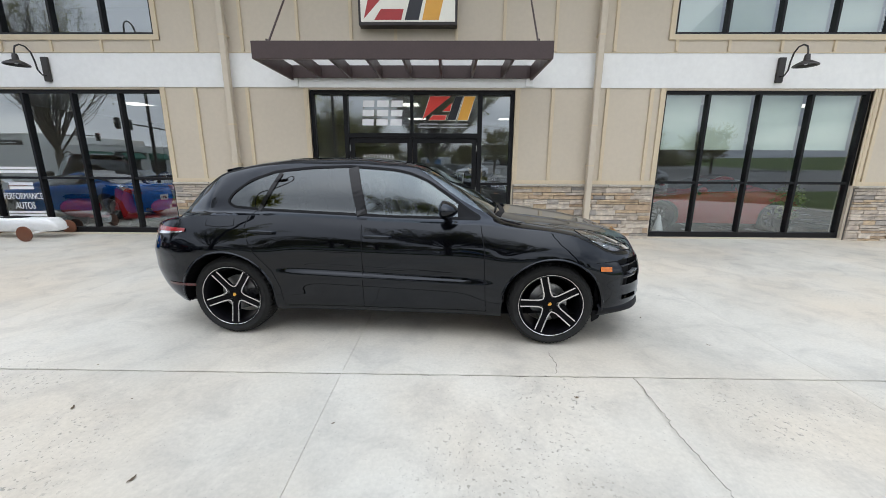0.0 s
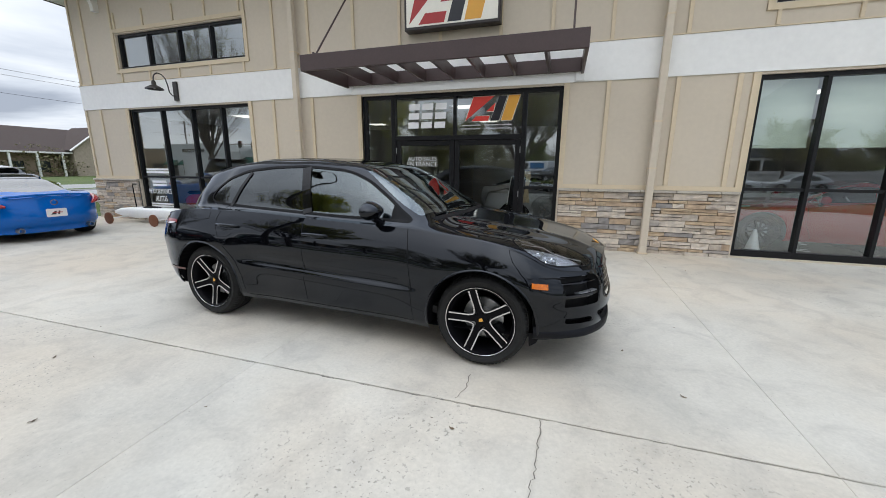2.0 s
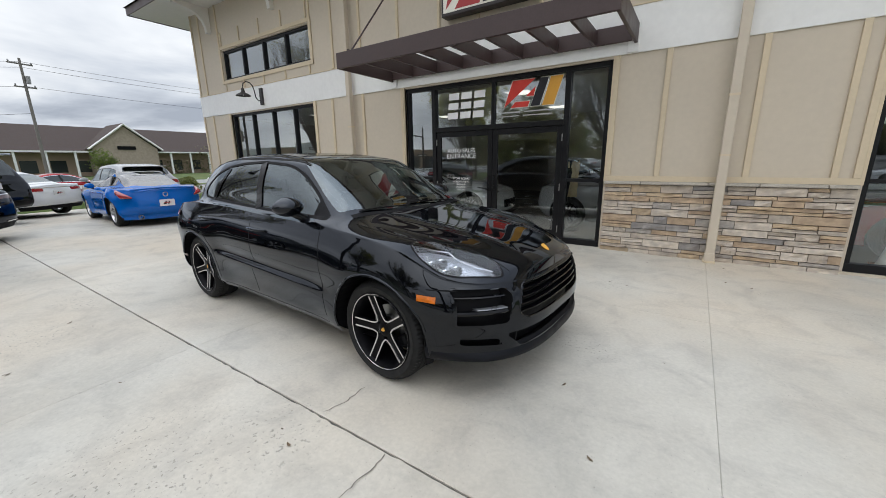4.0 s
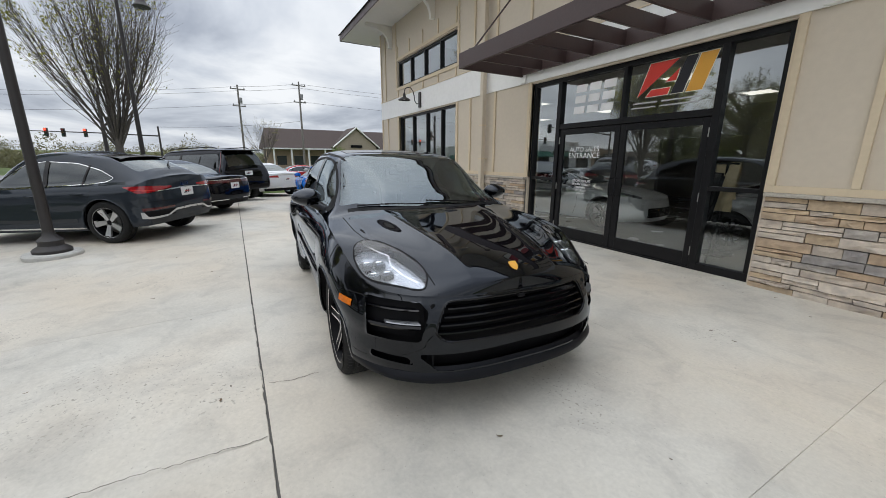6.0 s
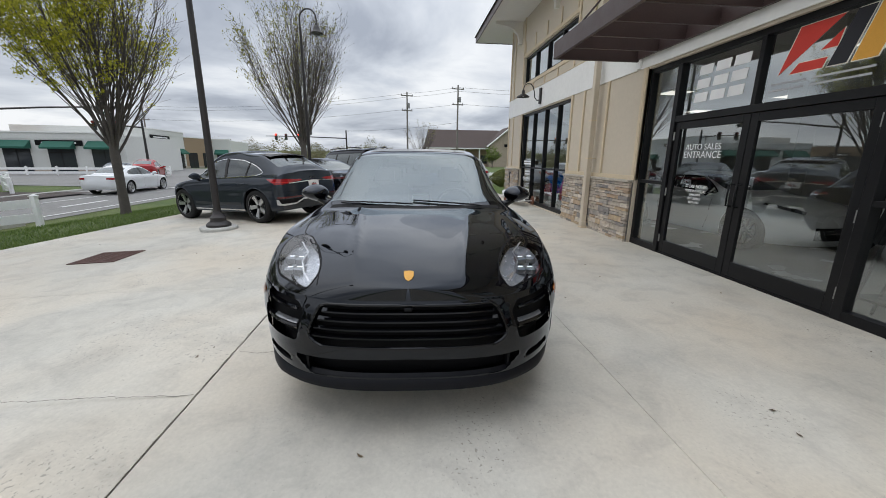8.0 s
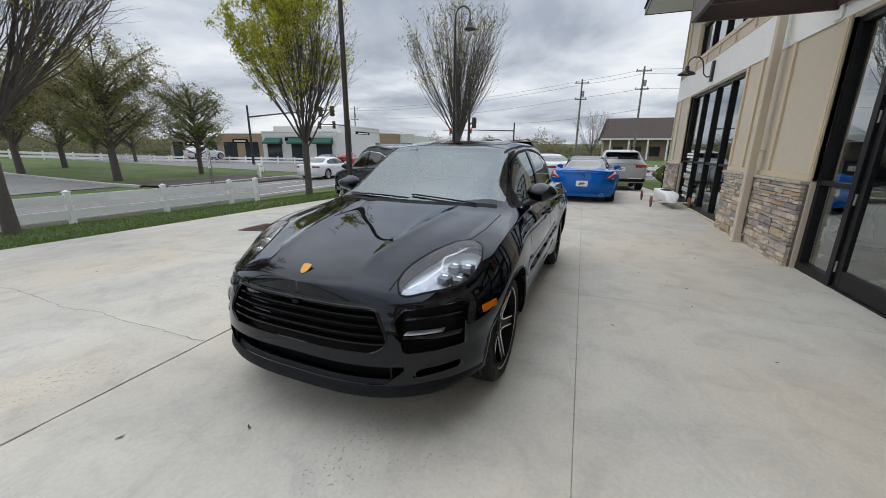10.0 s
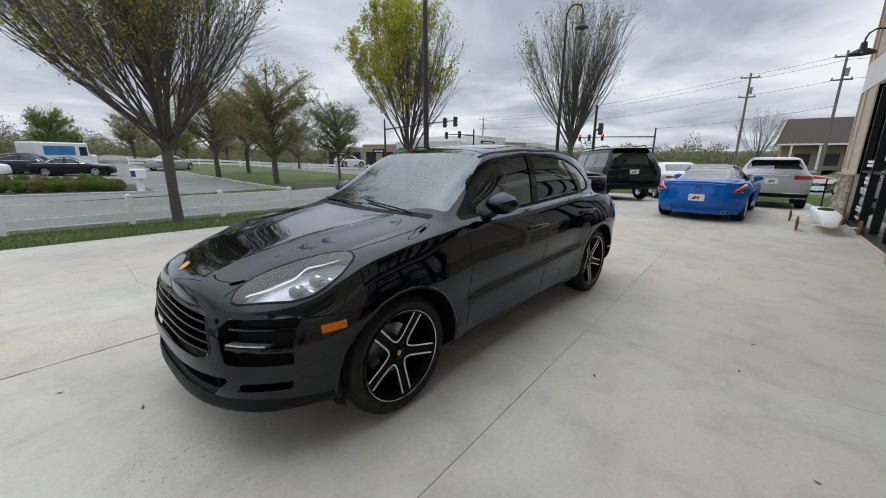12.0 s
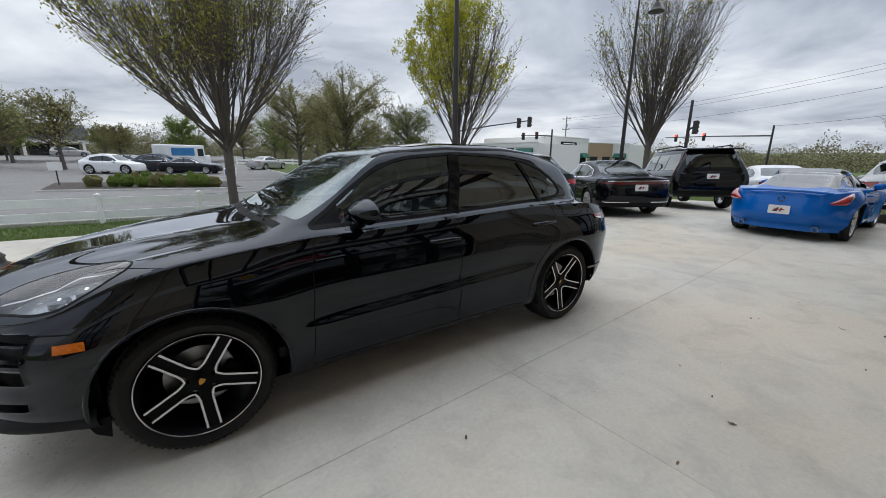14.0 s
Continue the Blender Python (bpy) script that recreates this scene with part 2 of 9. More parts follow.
def ground_mat():
    """Turf: blades' tone broken up at two scales, with worn brown patches."""
    m, n, l, p = nodes_of("turf")
    geo = n.new("ShaderNodeNewGeometry")
    a = n.new("ShaderNodeTexNoise"); a.inputs["Scale"].default_value, a.inputs["Detail"].default_value = 0.35, 6
    b = n.new("ShaderNodeTexNoise"); b.inputs["Scale"].default_value, b.inputs["Detail"].default_value = 45, 4
    l.new(geo.outputs["Position"], a.inputs["Vector"]); l.new(geo.outputs["Position"], b.inputs["Vector"])
    r = n.new("ShaderNodeValToRGB")
    r.color_ramp.elements[0].position, r.color_ramp.elements[0].color = 0.3, (0.055, 0.098, 0.018, 1)
    r.color_ramp.elements[1].position, r.color_ramp.elements[1].color = 0.72, (0.115, 0.145, 0.04, 1)
    l.new(a.outputs[0], r.inputs[0])
    r2 = n.new("ShaderNodeValToRGB")
    r2.color_ramp.elements[0].position, r2.color_ramp.elements[0].color = 0.3, (0.5, 0.5, 0.5, 1)
    r2.color_ramp.elements[1].position, r2.color_ramp.elements[1].color = 0.7, (1.35, 1.35, 1.2, 1)
    l.new(b.outputs[0], r2.inputs[0])
    x = n.new("ShaderNodeMix"); x.data_type = "RGBA"; x.blend_type = "MULTIPLY"; x.inputs[0].default_value = 1.0
    l.new(r.outputs[0], x.inputs[6]); l.new(r2.outputs[0], x.inputs[7]); l.new(x.outputs[2], p.inputs["Base Color"])
    p.inputs["Roughness"].default_value = 0.9
    bp = n.new("ShaderNodeBump"); bp.inputs["Strength"].default_value = 1.0; bp.inputs["Distance"].default_value = 0.03
    l.new(b.outputs[0], bp.inputs["Height"]); l.new(bp.outputs[0], p.inputs["Normal"])
    return m


CONCRETE = concrete()
STONE, STONE_JOINED = stone_veneer(), stone_veneer(True)
TURF = ground_mat()
ASPHALT = plain("worn_asphalt", (0.20, 0.195, 0.187), 0.9, vary=0.25, scale=0.6, bump=0.5, bscale=120)
ROAD_PAINT = plain("road_paint", (0.62, 0.62, 0.60), 0.7, vary=0.2, scale=3)
KERB = plain("kerb_concrete", (0.46, 0.45, 0.42), 0.85, vary=0.2, scale=2, bump=0.3)
MULCH = plain("dark_mulch", (0.06, 0.047, 0.04), 0.95, vary=0.5, scale=4, bump=1.0, bscale=40)
TAN = plain("tan_panel", (0.555, 0.485, 0.385), 0.75, vary=0.05, scale=1.4, bump=0.12, bscale=90)
TAN_TRIM = plain("buff_trim", (0.60, 0.50, 0.35), 0.7, vary=0.06, scale=2, bump=0.08)
BAND = plain("white_band", (0.78, 0.775, 0.75), 0.7, vary=0.05, scale=1.2, bump=0.1)
SOFFIT = plain("soffit_board", (0.70, 0.68, 0.63), 0.75, vary=0.05)
BRONZE = plain("brown_steel", (0.055, 0.034, 0.032), 0.45, vary=0.15, scale=5, bump=0.05)
FRAME = plain("black_frame", (0.008, 0.008, 0.009), 0.4, vary=0.15, scale=4, spec=0.25)
ROOFING = plain("brown_roof", (0.062, 0.044, 0.038), 0.9, vary=0.25, scale=3, bump=0.5, bscale=30)
LAMP_METAL = plain("lamp_bronze", (0.028, 0.024, 0.023), 0.5, vary=0.2, scale=10)
WHITE_IN = plain("lamp_white", (0.8, 0.8, 0.78), 0.4)
VINYL = plain("white_vinyl", (0.88, 0.88, 0.87), 0.45, vary=0.06, scale=2)
MORTAR = plain("stone_mortar", (0.13, 0.12, 0.11), 0.95, vary=0.2)
SILL = plain("cast_sill", (0.42, 0.385, 0.33), 0.85, vary=0.2, scale=6, bump=0.4)
GLASS_W = glass("window_glass", (0.88, 0.92, 0.91), 0.29, sheen=(0.92, 0.98, 1.0))
# same glass with its mirror gloss turned down, for dimmer reflections in some panes
GLASS_LOW_GLOSS = glass("low_gloss_glass", (0.88, 0.92, 0.91), 0.21, sheen=(0.92, 0.98, 1.0))
WHITE_VINYL = plain("white_letter", (0.85, 0.85, 0.84), 0.5, vary=0.03)
RED_VINYL = plain("red_decal", (0.62, 0.045, 0.03), 0.45, vary=0.05)
DARKRED = plain("dark_red_panel", (0.38, 0.03, 0.03), 0.45, vary=0.08)
BLACK_VINYL = plain("black_decal", (0.015, 0.015, 0.02), 0.4, vary=0.05)
GOLD_VINYL = plain("amber_decal", (0.72, 0.36, 0.05), 0.45, vary=0.05)
CREAM = plain("cream_sign", (0.83, 0.80, 0.70), 0.5, vary=0.04)
BARK = plain("grey_bark", (0.098, 0.085, 0.075), 0.95, vary=0.35, scale=12, bump=0.8, bscale=60)
LEAF = leafy("spring_leaf", (0.24, 0.26, 0.016), (0.56, 0.53, 0.05), 0.45)
LEAF_OLIVE = leafy("olive_leaf", (0.15, 0.165, 0.025), (0.37, 0.35, 0.07), 0.35)
LEAF_BUSH = leafy("clipped_leaf", (0.09, 0.14, 0.02), (0.22, 0.30, 0.05))
LEAF_DARK = leafy("deep_leaf", (0.10, 0.125, 0.03), (0.25, 0.27, 0.08))
LEAF_DULL = leafy("dull_bud", (0.16, 0.15, 0.06), (0.32, 0.30, 0.11))
DRY_LEAF = plain("dry_leaf", (0.11, 0.075, 0.045), 0.9, vary=0.4, scale=40, each=0.4)
RUBBER = plain("tyre_rubber", (0.012, 0.012, 0.012), 0.7, vary=0.2, scale=20, bump=0.15, bscale=200, spec=0.3)
GLOSS_BLACK = plain("gloss_black", (0.003, 0.003, 0.004), 0.10, vary=0.1, spec=0.35)
SATIN_BLACK = plain("satin_black", (0.005, 0.005, 0.006), 0.6, vary=0.15, scale=10, spec=0.15)
MATT_GREY = plain("lip_plastic", (0.005, 0.0055, 0.008), 0.5, vary=0.12, scale=10, spec=0.18)
CABIN = plain("cabin_trim", (0.022, 0.021, 0.021), 0.7, vary=0.2, scale=8)
LEATHER = plain("seat_leather", (0.028, 0.026, 0.025), 0.5, vary=0.2, scale=12, bump=0.2)
MACHINED = plain("machined_alloy", (0.66, 0.66, 0.67), 0.22, metal=1.0, vary=0.04)
DARK_ALLOY = plain("black_alloy", (0.004, 0.004, 0.005), 0.35, vary=0.1, spec=0.08)
SILVER_ALLOY = plain("silver_alloy", (0.55, 0.55, 0.56), 0.3, metal=0.9, vary=0.05)
CHROME = plain("chrome", (0.85, 0.85, 0.86), 0.08, metal=1.0, vary=0.02)
STEEL = plain("disc_steel", (0.30, 0.30, 0.30), 0.4, metal=1.0, vary=0.15)
RED_LAMP = plain("red_lens", (0.28, 0.006, 0.01), 0.1, vary=0.1, coat=1.0)
AMBER = plain("amber_lens", (0.55, 0.13, 0.004), 0.2, vary=0.45, scale=60, coat=0.4)
LAMP_GLASS = glass("lamp_lens", (0.95, 0.97, 1.0), 0.06)
TINT = glass("tinted_glass", (0.07, 0.08, 0.085), 0.10, sheen=(0.92, 0.98, 1.0))
SCREEN = glass("windscreen_glass", (0.50, 0.58, 0.61), 0.165, rise=5.0, sheen=(0.88, 0.97, 1.0))
PLATE = plain("plate_white", (0.75, 0.75, 0.74), 0.4, vary=0.04)


def paint(name, col, metallic=0.0):
    return plain(name, col, 0.30 if metallic else 0.25, metal=metallic, vary=0.03, scale=30, coat=1.0 if metallic else 0.92, spec=0.5 if metallic else 0.0)


def lacquer(name, col, f0, rise, rough=0.012):
    """Deep black lacquer: almost no body colour under a mirror gloss that grows towards grazing angles."""
    m = bpy.data.materials.new(name)
    m.use_nodes = True
    n, l = m.node_tree.nodes, m.node_tree.links
    n.clear()
    out, mix = n.new("ShaderNodeOutputMaterial"), n.new("ShaderNodeMixShader")
    tc = n.new("ShaderNodeTexCoord")
    flake = n.new("ShaderNodeTexNoise"); flake.inputs["Scale"].default_value = 400
    l.new(tc.outputs["Object"], flake.inputs["Vector"])
    tone = n.new("ShaderNodeMix"); tone.data_type = "RGBA"
    tone.inputs[6].default_value, tone.inputs[7].default_value = (*[0.7 * v for v in col], 1), (*[1.3 * v for v in col], 1)
    l.new(flake.outputs[0], tone.inputs[0])
    df = n.new("ShaderNodeBsdfDiffuse"); l.new(tone.outputs[2], df.inputs[0])
    gl = n.new("ShaderNodeBsdfGlossy"); gl.inputs[0].default_value = (0.88, 0.925, 1.0, 1); gl.inputs["Roughness"].default_value = rough
    peel = n.new("ShaderNodeTexNoise"); peel.inputs["Scale"].default_value = 55
    l.new(tc.outputs["Object"], peel.inputs["Vector"])
    bp = n.new("ShaderNodeBump"); bp.inputs["Strength"].default_value = 0.02; bp.inputs["Distance"].default_value = 0.002
    l.new(peel.outputs[0], bp.inputs["Height"]); l.new(bp.outputs[0], gl.inputs["Normal"])
    lw = n.new("ShaderNodeLayerWeight"); lw.inputs[0].default_value = 0.5
    pw = n.new("ShaderNodeMath"); pw.operation = "POWER"; pw.inputs[1].default_value = rise
    l.new(lw.outputs["Facing"], pw.inputs[0])
    mr = n.new("ShaderNodeMapRange"); mr.inputs[3].default_value = f0; mr.inputs[4].default_value = 1.0
    l.new(pw.outputs[0], mr.inputs[0]); l.new(mr.outputs[0], mix.inputs[0])
    l.new(df.outputs[0], mix.inputs[1]); l.new(gl.outputs[0], mix.inputs[2]); l.new(mix.outputs[0], out.inputs[0])
    MATS[name] = m
    return m


P_BLACK = lacquer("jet_black_paint", (0.0012, 0.0014, 0.0022), 0.041, 4.2)
P_GREY = lacquer("dark_grey_paint", (0.024, 0.029, 0.036), 0.036, 5.0)
P_BLACK2 = lacquer("black_paint", (0.003, 0.003, 0.004), 0.034, 5.0)
P_WHITE = paint("white_paint", (0.72, 0.73, 0.74))
P_BLUE = lacquer("bright_blue_paint", (0.001, 0.105, 0.43), 0.034, 5.0)
P_SILVER = paint("silver_paint", (0.36, 0.36, 0.365), 0.15)
P_RED = paint("red_paint", (0.32, 0.012, 0.016))
P_DBLUE = paint("deep_blue_paint", (0.006, 0.018, 0.09), 0.3)

# ---- building tools ----


def mesh_from(bm, name, smooth=None):
    me = bpy.data.meshes.new(name)
    bm.normal_update()
    bm.to_mesh(me)
    bm.free()
    if smooth is not None:
        me.shade_smooth()
        me.set_sharp_from_angle(angle=radians(smooth))
    return me


def part(name, bm, material, parent=None, label="", smooth=None):
    """Links a bmesh as one mesh object, under a thing or a part."""
    me = bm if isinstance(bm, bpy.types.Mesh) else mesh_from(bm, name, smooth)
    if material is not None and not me.materials:
        me.materials.append(material)
    ob = new(name, me)
    if parent is not None:
        ob.parent = parent
    if label:
        tagged(ob, label)
    return ob


def thing(name, label, category, m=None, group="", kind=""):
    e = new(name)
    e.empty_display_size = 0.2
    if m is not None:
        e.matrix_world = m
    return tagged(e, label, category, group, kind)


def raw(name, verts, faces, smooth=None):
    me = bpy.data.meshes.new(name)
    me.from_pydata([tuple(v) for v in verts], [], [tuple(int(i) for i in f) for f in faces])
    me.update()
    if smooth is not None:
        me.shade_smooth()
        me.set_sharp_from_angle(angle=radians(smooth))
    return me


def box(bm, x0, x1, y0, y1, z0, z1, bevel=0.0, seg=1):
    vs = [bm.verts.new((x, y, z)) for x in (x0, x1) for y in (y0, y1) for z in (z0, z1)]
    fs = [bm.faces.new([vs[i] for i in q]) for q in ((0, 1, 3, 2), (4, 6, 7, 5), (0, 4, 5, 1), (2, 3, 7, 6), (0, 2, 6, 4), (1, 5, 7, 3))]
    if bevel:
        es = list({e for f in fs for e in f.edges})
        bmesh.ops.bevel(bm, geom=es, offset=bevel, segments=seg, affect="EDGES", clamp_overlap=True)
    return bm


def boxes(*dims, bevel=0.0):
    bm = bmesh.new()
    for d in dims:
        box(bm, *d, bevel=bevel)
    return bm


def tube(bm, pts, radii, sides=10, caps=True):
    """A tapered tube along a line of points."""
    pts = [Vector(p) for p in pts]
    if not hasattr(radii, "__len__"):
        radii = [radii] * len(pts)
    rings = []
    prev = None
    for i, p in enumerate(pts):
        d = (pts[min(i + 1, len(pts) - 1)] - pts[max(i - 1, 0)]).normalized()
        if prev is None:
            up = Vector((0, 0, 1)) if abs(d.z) < 0.9 else Vector((1, 0, 0))
            u = d.cross(up).normalized()
        else:
            u = (prev - d * prev.dot(d)).normalized()
        prev = u
        v = d.cross(u)
        rings.append([bm.verts.new(p + (u * math.cos(a) + v * math.sin(a)) * radii[i]) for a in [2 * math.pi * k / sides for k in range(sides)]])
    for a, b in zip(rings, rings[1:]):
        for k in range(sides):
            bm.faces.new((a[k], a[(k + 1) % sides], b[(k + 1) % sides], b[k]))
    if caps:
        bm.faces.new(rings[0][::-1])
        bm.faces.new(rings[-1])
    return bm


def revolve(bm, profile, sides=32, axis="z", centre=(0, 0, 0), closed=False):
    """Turns a profile of (radius, height) about an axis."""
    c = Vector(centre)
    rings = []
    for r, h in profile:
        ring = []
        for k in range(sides):
            a = 2 * math.pi * k / sides
            if axis == "z":
                q = Vector((r * math.cos(a), r * math.sin(a), h))
            elif axis == "y":
                q = Vector((r * math.cos(a), h, r * math.sin(a)))
            else:
                q = Vector((h, r * math.cos(a), r * math.sin(a)))
            ring.append(bm.verts.new(c + q))
        rings.append(ring)
    if closed:
        rings.append(rings[0])
    for a, b in zip(rings, rings[1:]):
        for k in range(sides):
            bm.faces.new((a[k], a[(k + 1) % sides], b[(k + 1) % sides], b[k]))
    if not closed:
        if profile[0][0] > 1e-5:
            bm.faces.new(rings[0][::-1])
        if profile[-1][0] > 1e-5:
            bm.faces.new(rings[-1])
    bmesh.ops.recalc_face_normals(bm, faces=bm.faces)
    return bm


def plate(bm, outline, depth, m):
    """A flat outline of (u, v) thickened by depth and set by the pose m (u along x, v along z, depth towards -y)."""
    f = [bm.verts.new(m @ Vector((u, 0, v))) for u, v in outline]
    b = [bm.verts.new(m @ Vector((u, depth, v))) for u, v in outline]
    bm.faces.new(f)
    bm.faces.new(b[::-1])
    k = len(f)
    for i in range(k):
        bm.faces.new((f[i], b[i], b[(i + 1) % k], f[(i + 1) % k]))
    bmesh.ops.recalc_face_normals(bm, faces=bm.faces)
    return bm


def lettering(name, words, size, m, material, parent, extrude=0.0015, align="CENTER"):
    cu = bpy.data.curves.new(name, "FONT")
    cu.body, cu.size, cu.extrude, cu.align_x = words, size, extrude, align
    tmp = new(name, cu)
    bpy.context.view_layer.update()
    me = bpy.data.meshes.new_from_object(tmp.evaluated_get(bpy.context.evaluated_depsgraph_get()))
    bpy.data.objects.remove(tmp)
    bpy.data.curves.remove(cu)
    me.materials.clear()
    ob = part(name, me, material, parent)
    ob.matrix_local = m
    return ob


def smooth_curve(keys):
    """A monotone-safe cubic through (x, value) keys; returns a function of arrays."""
    ks = sorted(keys)
    xs = np.array([k[0] for k in ks], float)
    ys = np.array([k[1] for k in ks], float)
    h = np.diff(xs)
    d = np.diff(ys) / h
    mt = np.zeros_like(ys)
    mt[0], mt[-1] = d[0], d[-1]
    for i in range(1, len(ys) - 1):
        if d[i - 1] * d[i] > 0:
            w1, w2 = 2 * h[i] + h[i - 1], h[i] + 2 * h[i - 1]
            mt[i] = (w1 + w2) / (w1 / d[i - 1] + w2 / d[i])

    def f(x):
        x = np.clip(np.asarray(x, float), xs[0], xs[-1])
        i = np.clip(np.searchsorted(xs, x) - 1, 0, len(h) - 1)
        t = (x - xs[i]) / h[i]
        return ys[i] * (1 + 2 * t) * (1 - t) ** 2 + h[i] * mt[i] * t * (1 - t) ** 2 + ys[i + 1] * t * t * (3 - 2 * t) + h[i] * mt[i + 1] * t * t * (t - 1)

    return f


def rounded(poly, r, n=5):
    """Rounds the corners of a 2D outline."""
    out = []
    k = len(poly)
    for i in range(k):
        p, a, b = (np.array(poly[j % k], float) for j in (i, i - 1, i + 1))
        da, db = a - p, b - p
        la, lb = np.linalg.norm(da), np.linalg.norm(db)
        q = min(r, la * 0.45, lb * 0.45)
        s, e = p + da / la * q, p + db / lb * q
        for j in range(n + 1):
            t = j / n
            out.append(tuple(s * (1 - t) ** 2 + 2 * p * t * (1 - t) + e * t * t))
    return out


def inside_by(poly):
    """Signed distance to an outline, negative inside."""
    P = np.array(poly, float)
    A, B = P, np.roll(P, -1, 0)

    def f(u, v):
        q = np.stack([u, v], -1)[:, None, :]
        ab = (B - A)[None]
        t = np.clip(((q - A[None]) * ab).sum(-1) / ((ab ** 2).sum(-1) + 1e-12), 0, 1)
        d = np.sqrt((((A[None] + t[..., None] * ab) - q) ** 2).sum(-1)).min(1)
        c = (A[None, :, 1] > q[..., 1]) != (B[None, :, 1] > q[..., 1])
        xi = (B - A)[None, :, 0] * (q[..., 1] - A[None, :, 1]) / ((B - A)[None, :, 1] + 1e-12) + A[None, :, 0]
        odd = ((q[..., 0] < xi) & c).sum(1) % 2 == 1
        return np.where(odd, -d, d)

    return f


def cut(V, F, f, axes, mask, reproject=None):
    """Splits faces along the outline f in the plane of two axes: vertices just inside slide on to it. Returns the outer and inner faces."""
    a, b = axes
    d = np.full(len(V), 9.0)
    ids = np.where(mask(V))[0]
    if len(ids) == 0:
        return F, F[:0]
    d[ids] = f(V[ids, a], V[ids, b])
    ins = d < 0
    allin = ins[F].all(1)
    mixed = ins[F].any(1) & ~allin
    mv = np.unique(F[mixed])
    mv = mv[ins[mv]]
    for _ in range(2):
        if len(mv) == 0:
            break
        e = 1e-4
        u, v = V[mv, a], V[mv, b]
        f0 = f(u, v)
        gu, gv = (f(u + e, v) - f0) / e, (f(u, v + e) - f0) / e
        g = np.sqrt(gu ** 2 + gv ** 2) + 1e-9
        V[mv, a] -= f0 * gu / g
        V[mv, b] -= f0 * gv / g
    if reproject is not None and len(mv):
        V[mv] = reproject(V[mv])
    return F[~allin], F[allin]


def compact(V, F):
    used = np.unique(F)
    back = np.full(len(V), -1)
    back[used] = np.arange(len(used))
    return V[used], back[F]


def both_sides(V, F):
    """The half at +y and its mirror image."""
    W = V * np.array([1, -1, 1])
    return np.vstack([V, W]), np.vstack([F, F[:, ::-1] + len(V)])


def joined_mesh(name, pieces, weld=0.0, smooth=40):
    bm = bmesh.new()
    for V, F in pieces:
        vs = [bm.verts.new(tuple(v)) for v in V]
        for f in F:
            try:
                bm.faces.new([vs[i] for i in dict.fromkeys(int(k) for k in f)])
            except ValueError:
                pass
    if weld:
        bmesh.ops.remove_doubles(bm, verts=bm.verts, dist=weld)
    loose = [v for v in bm.verts if not v.link_faces]
    bmesh.ops.delete(bm, geom=loose, context="VERTS")
    return mesh_from(bm, name, smooth)

# ---- cars ----


def grid_quads(n, m):
    i, j = np.meshgrid(np.arange(n - 1), np.arange(m - 1), indexing="ij")
    a = (i * m + j).ravel()
    return np.stack([a, a + m, a + m + 1, a + 1], -1)


CABIN_R = np.linspace(0, 1, 401)


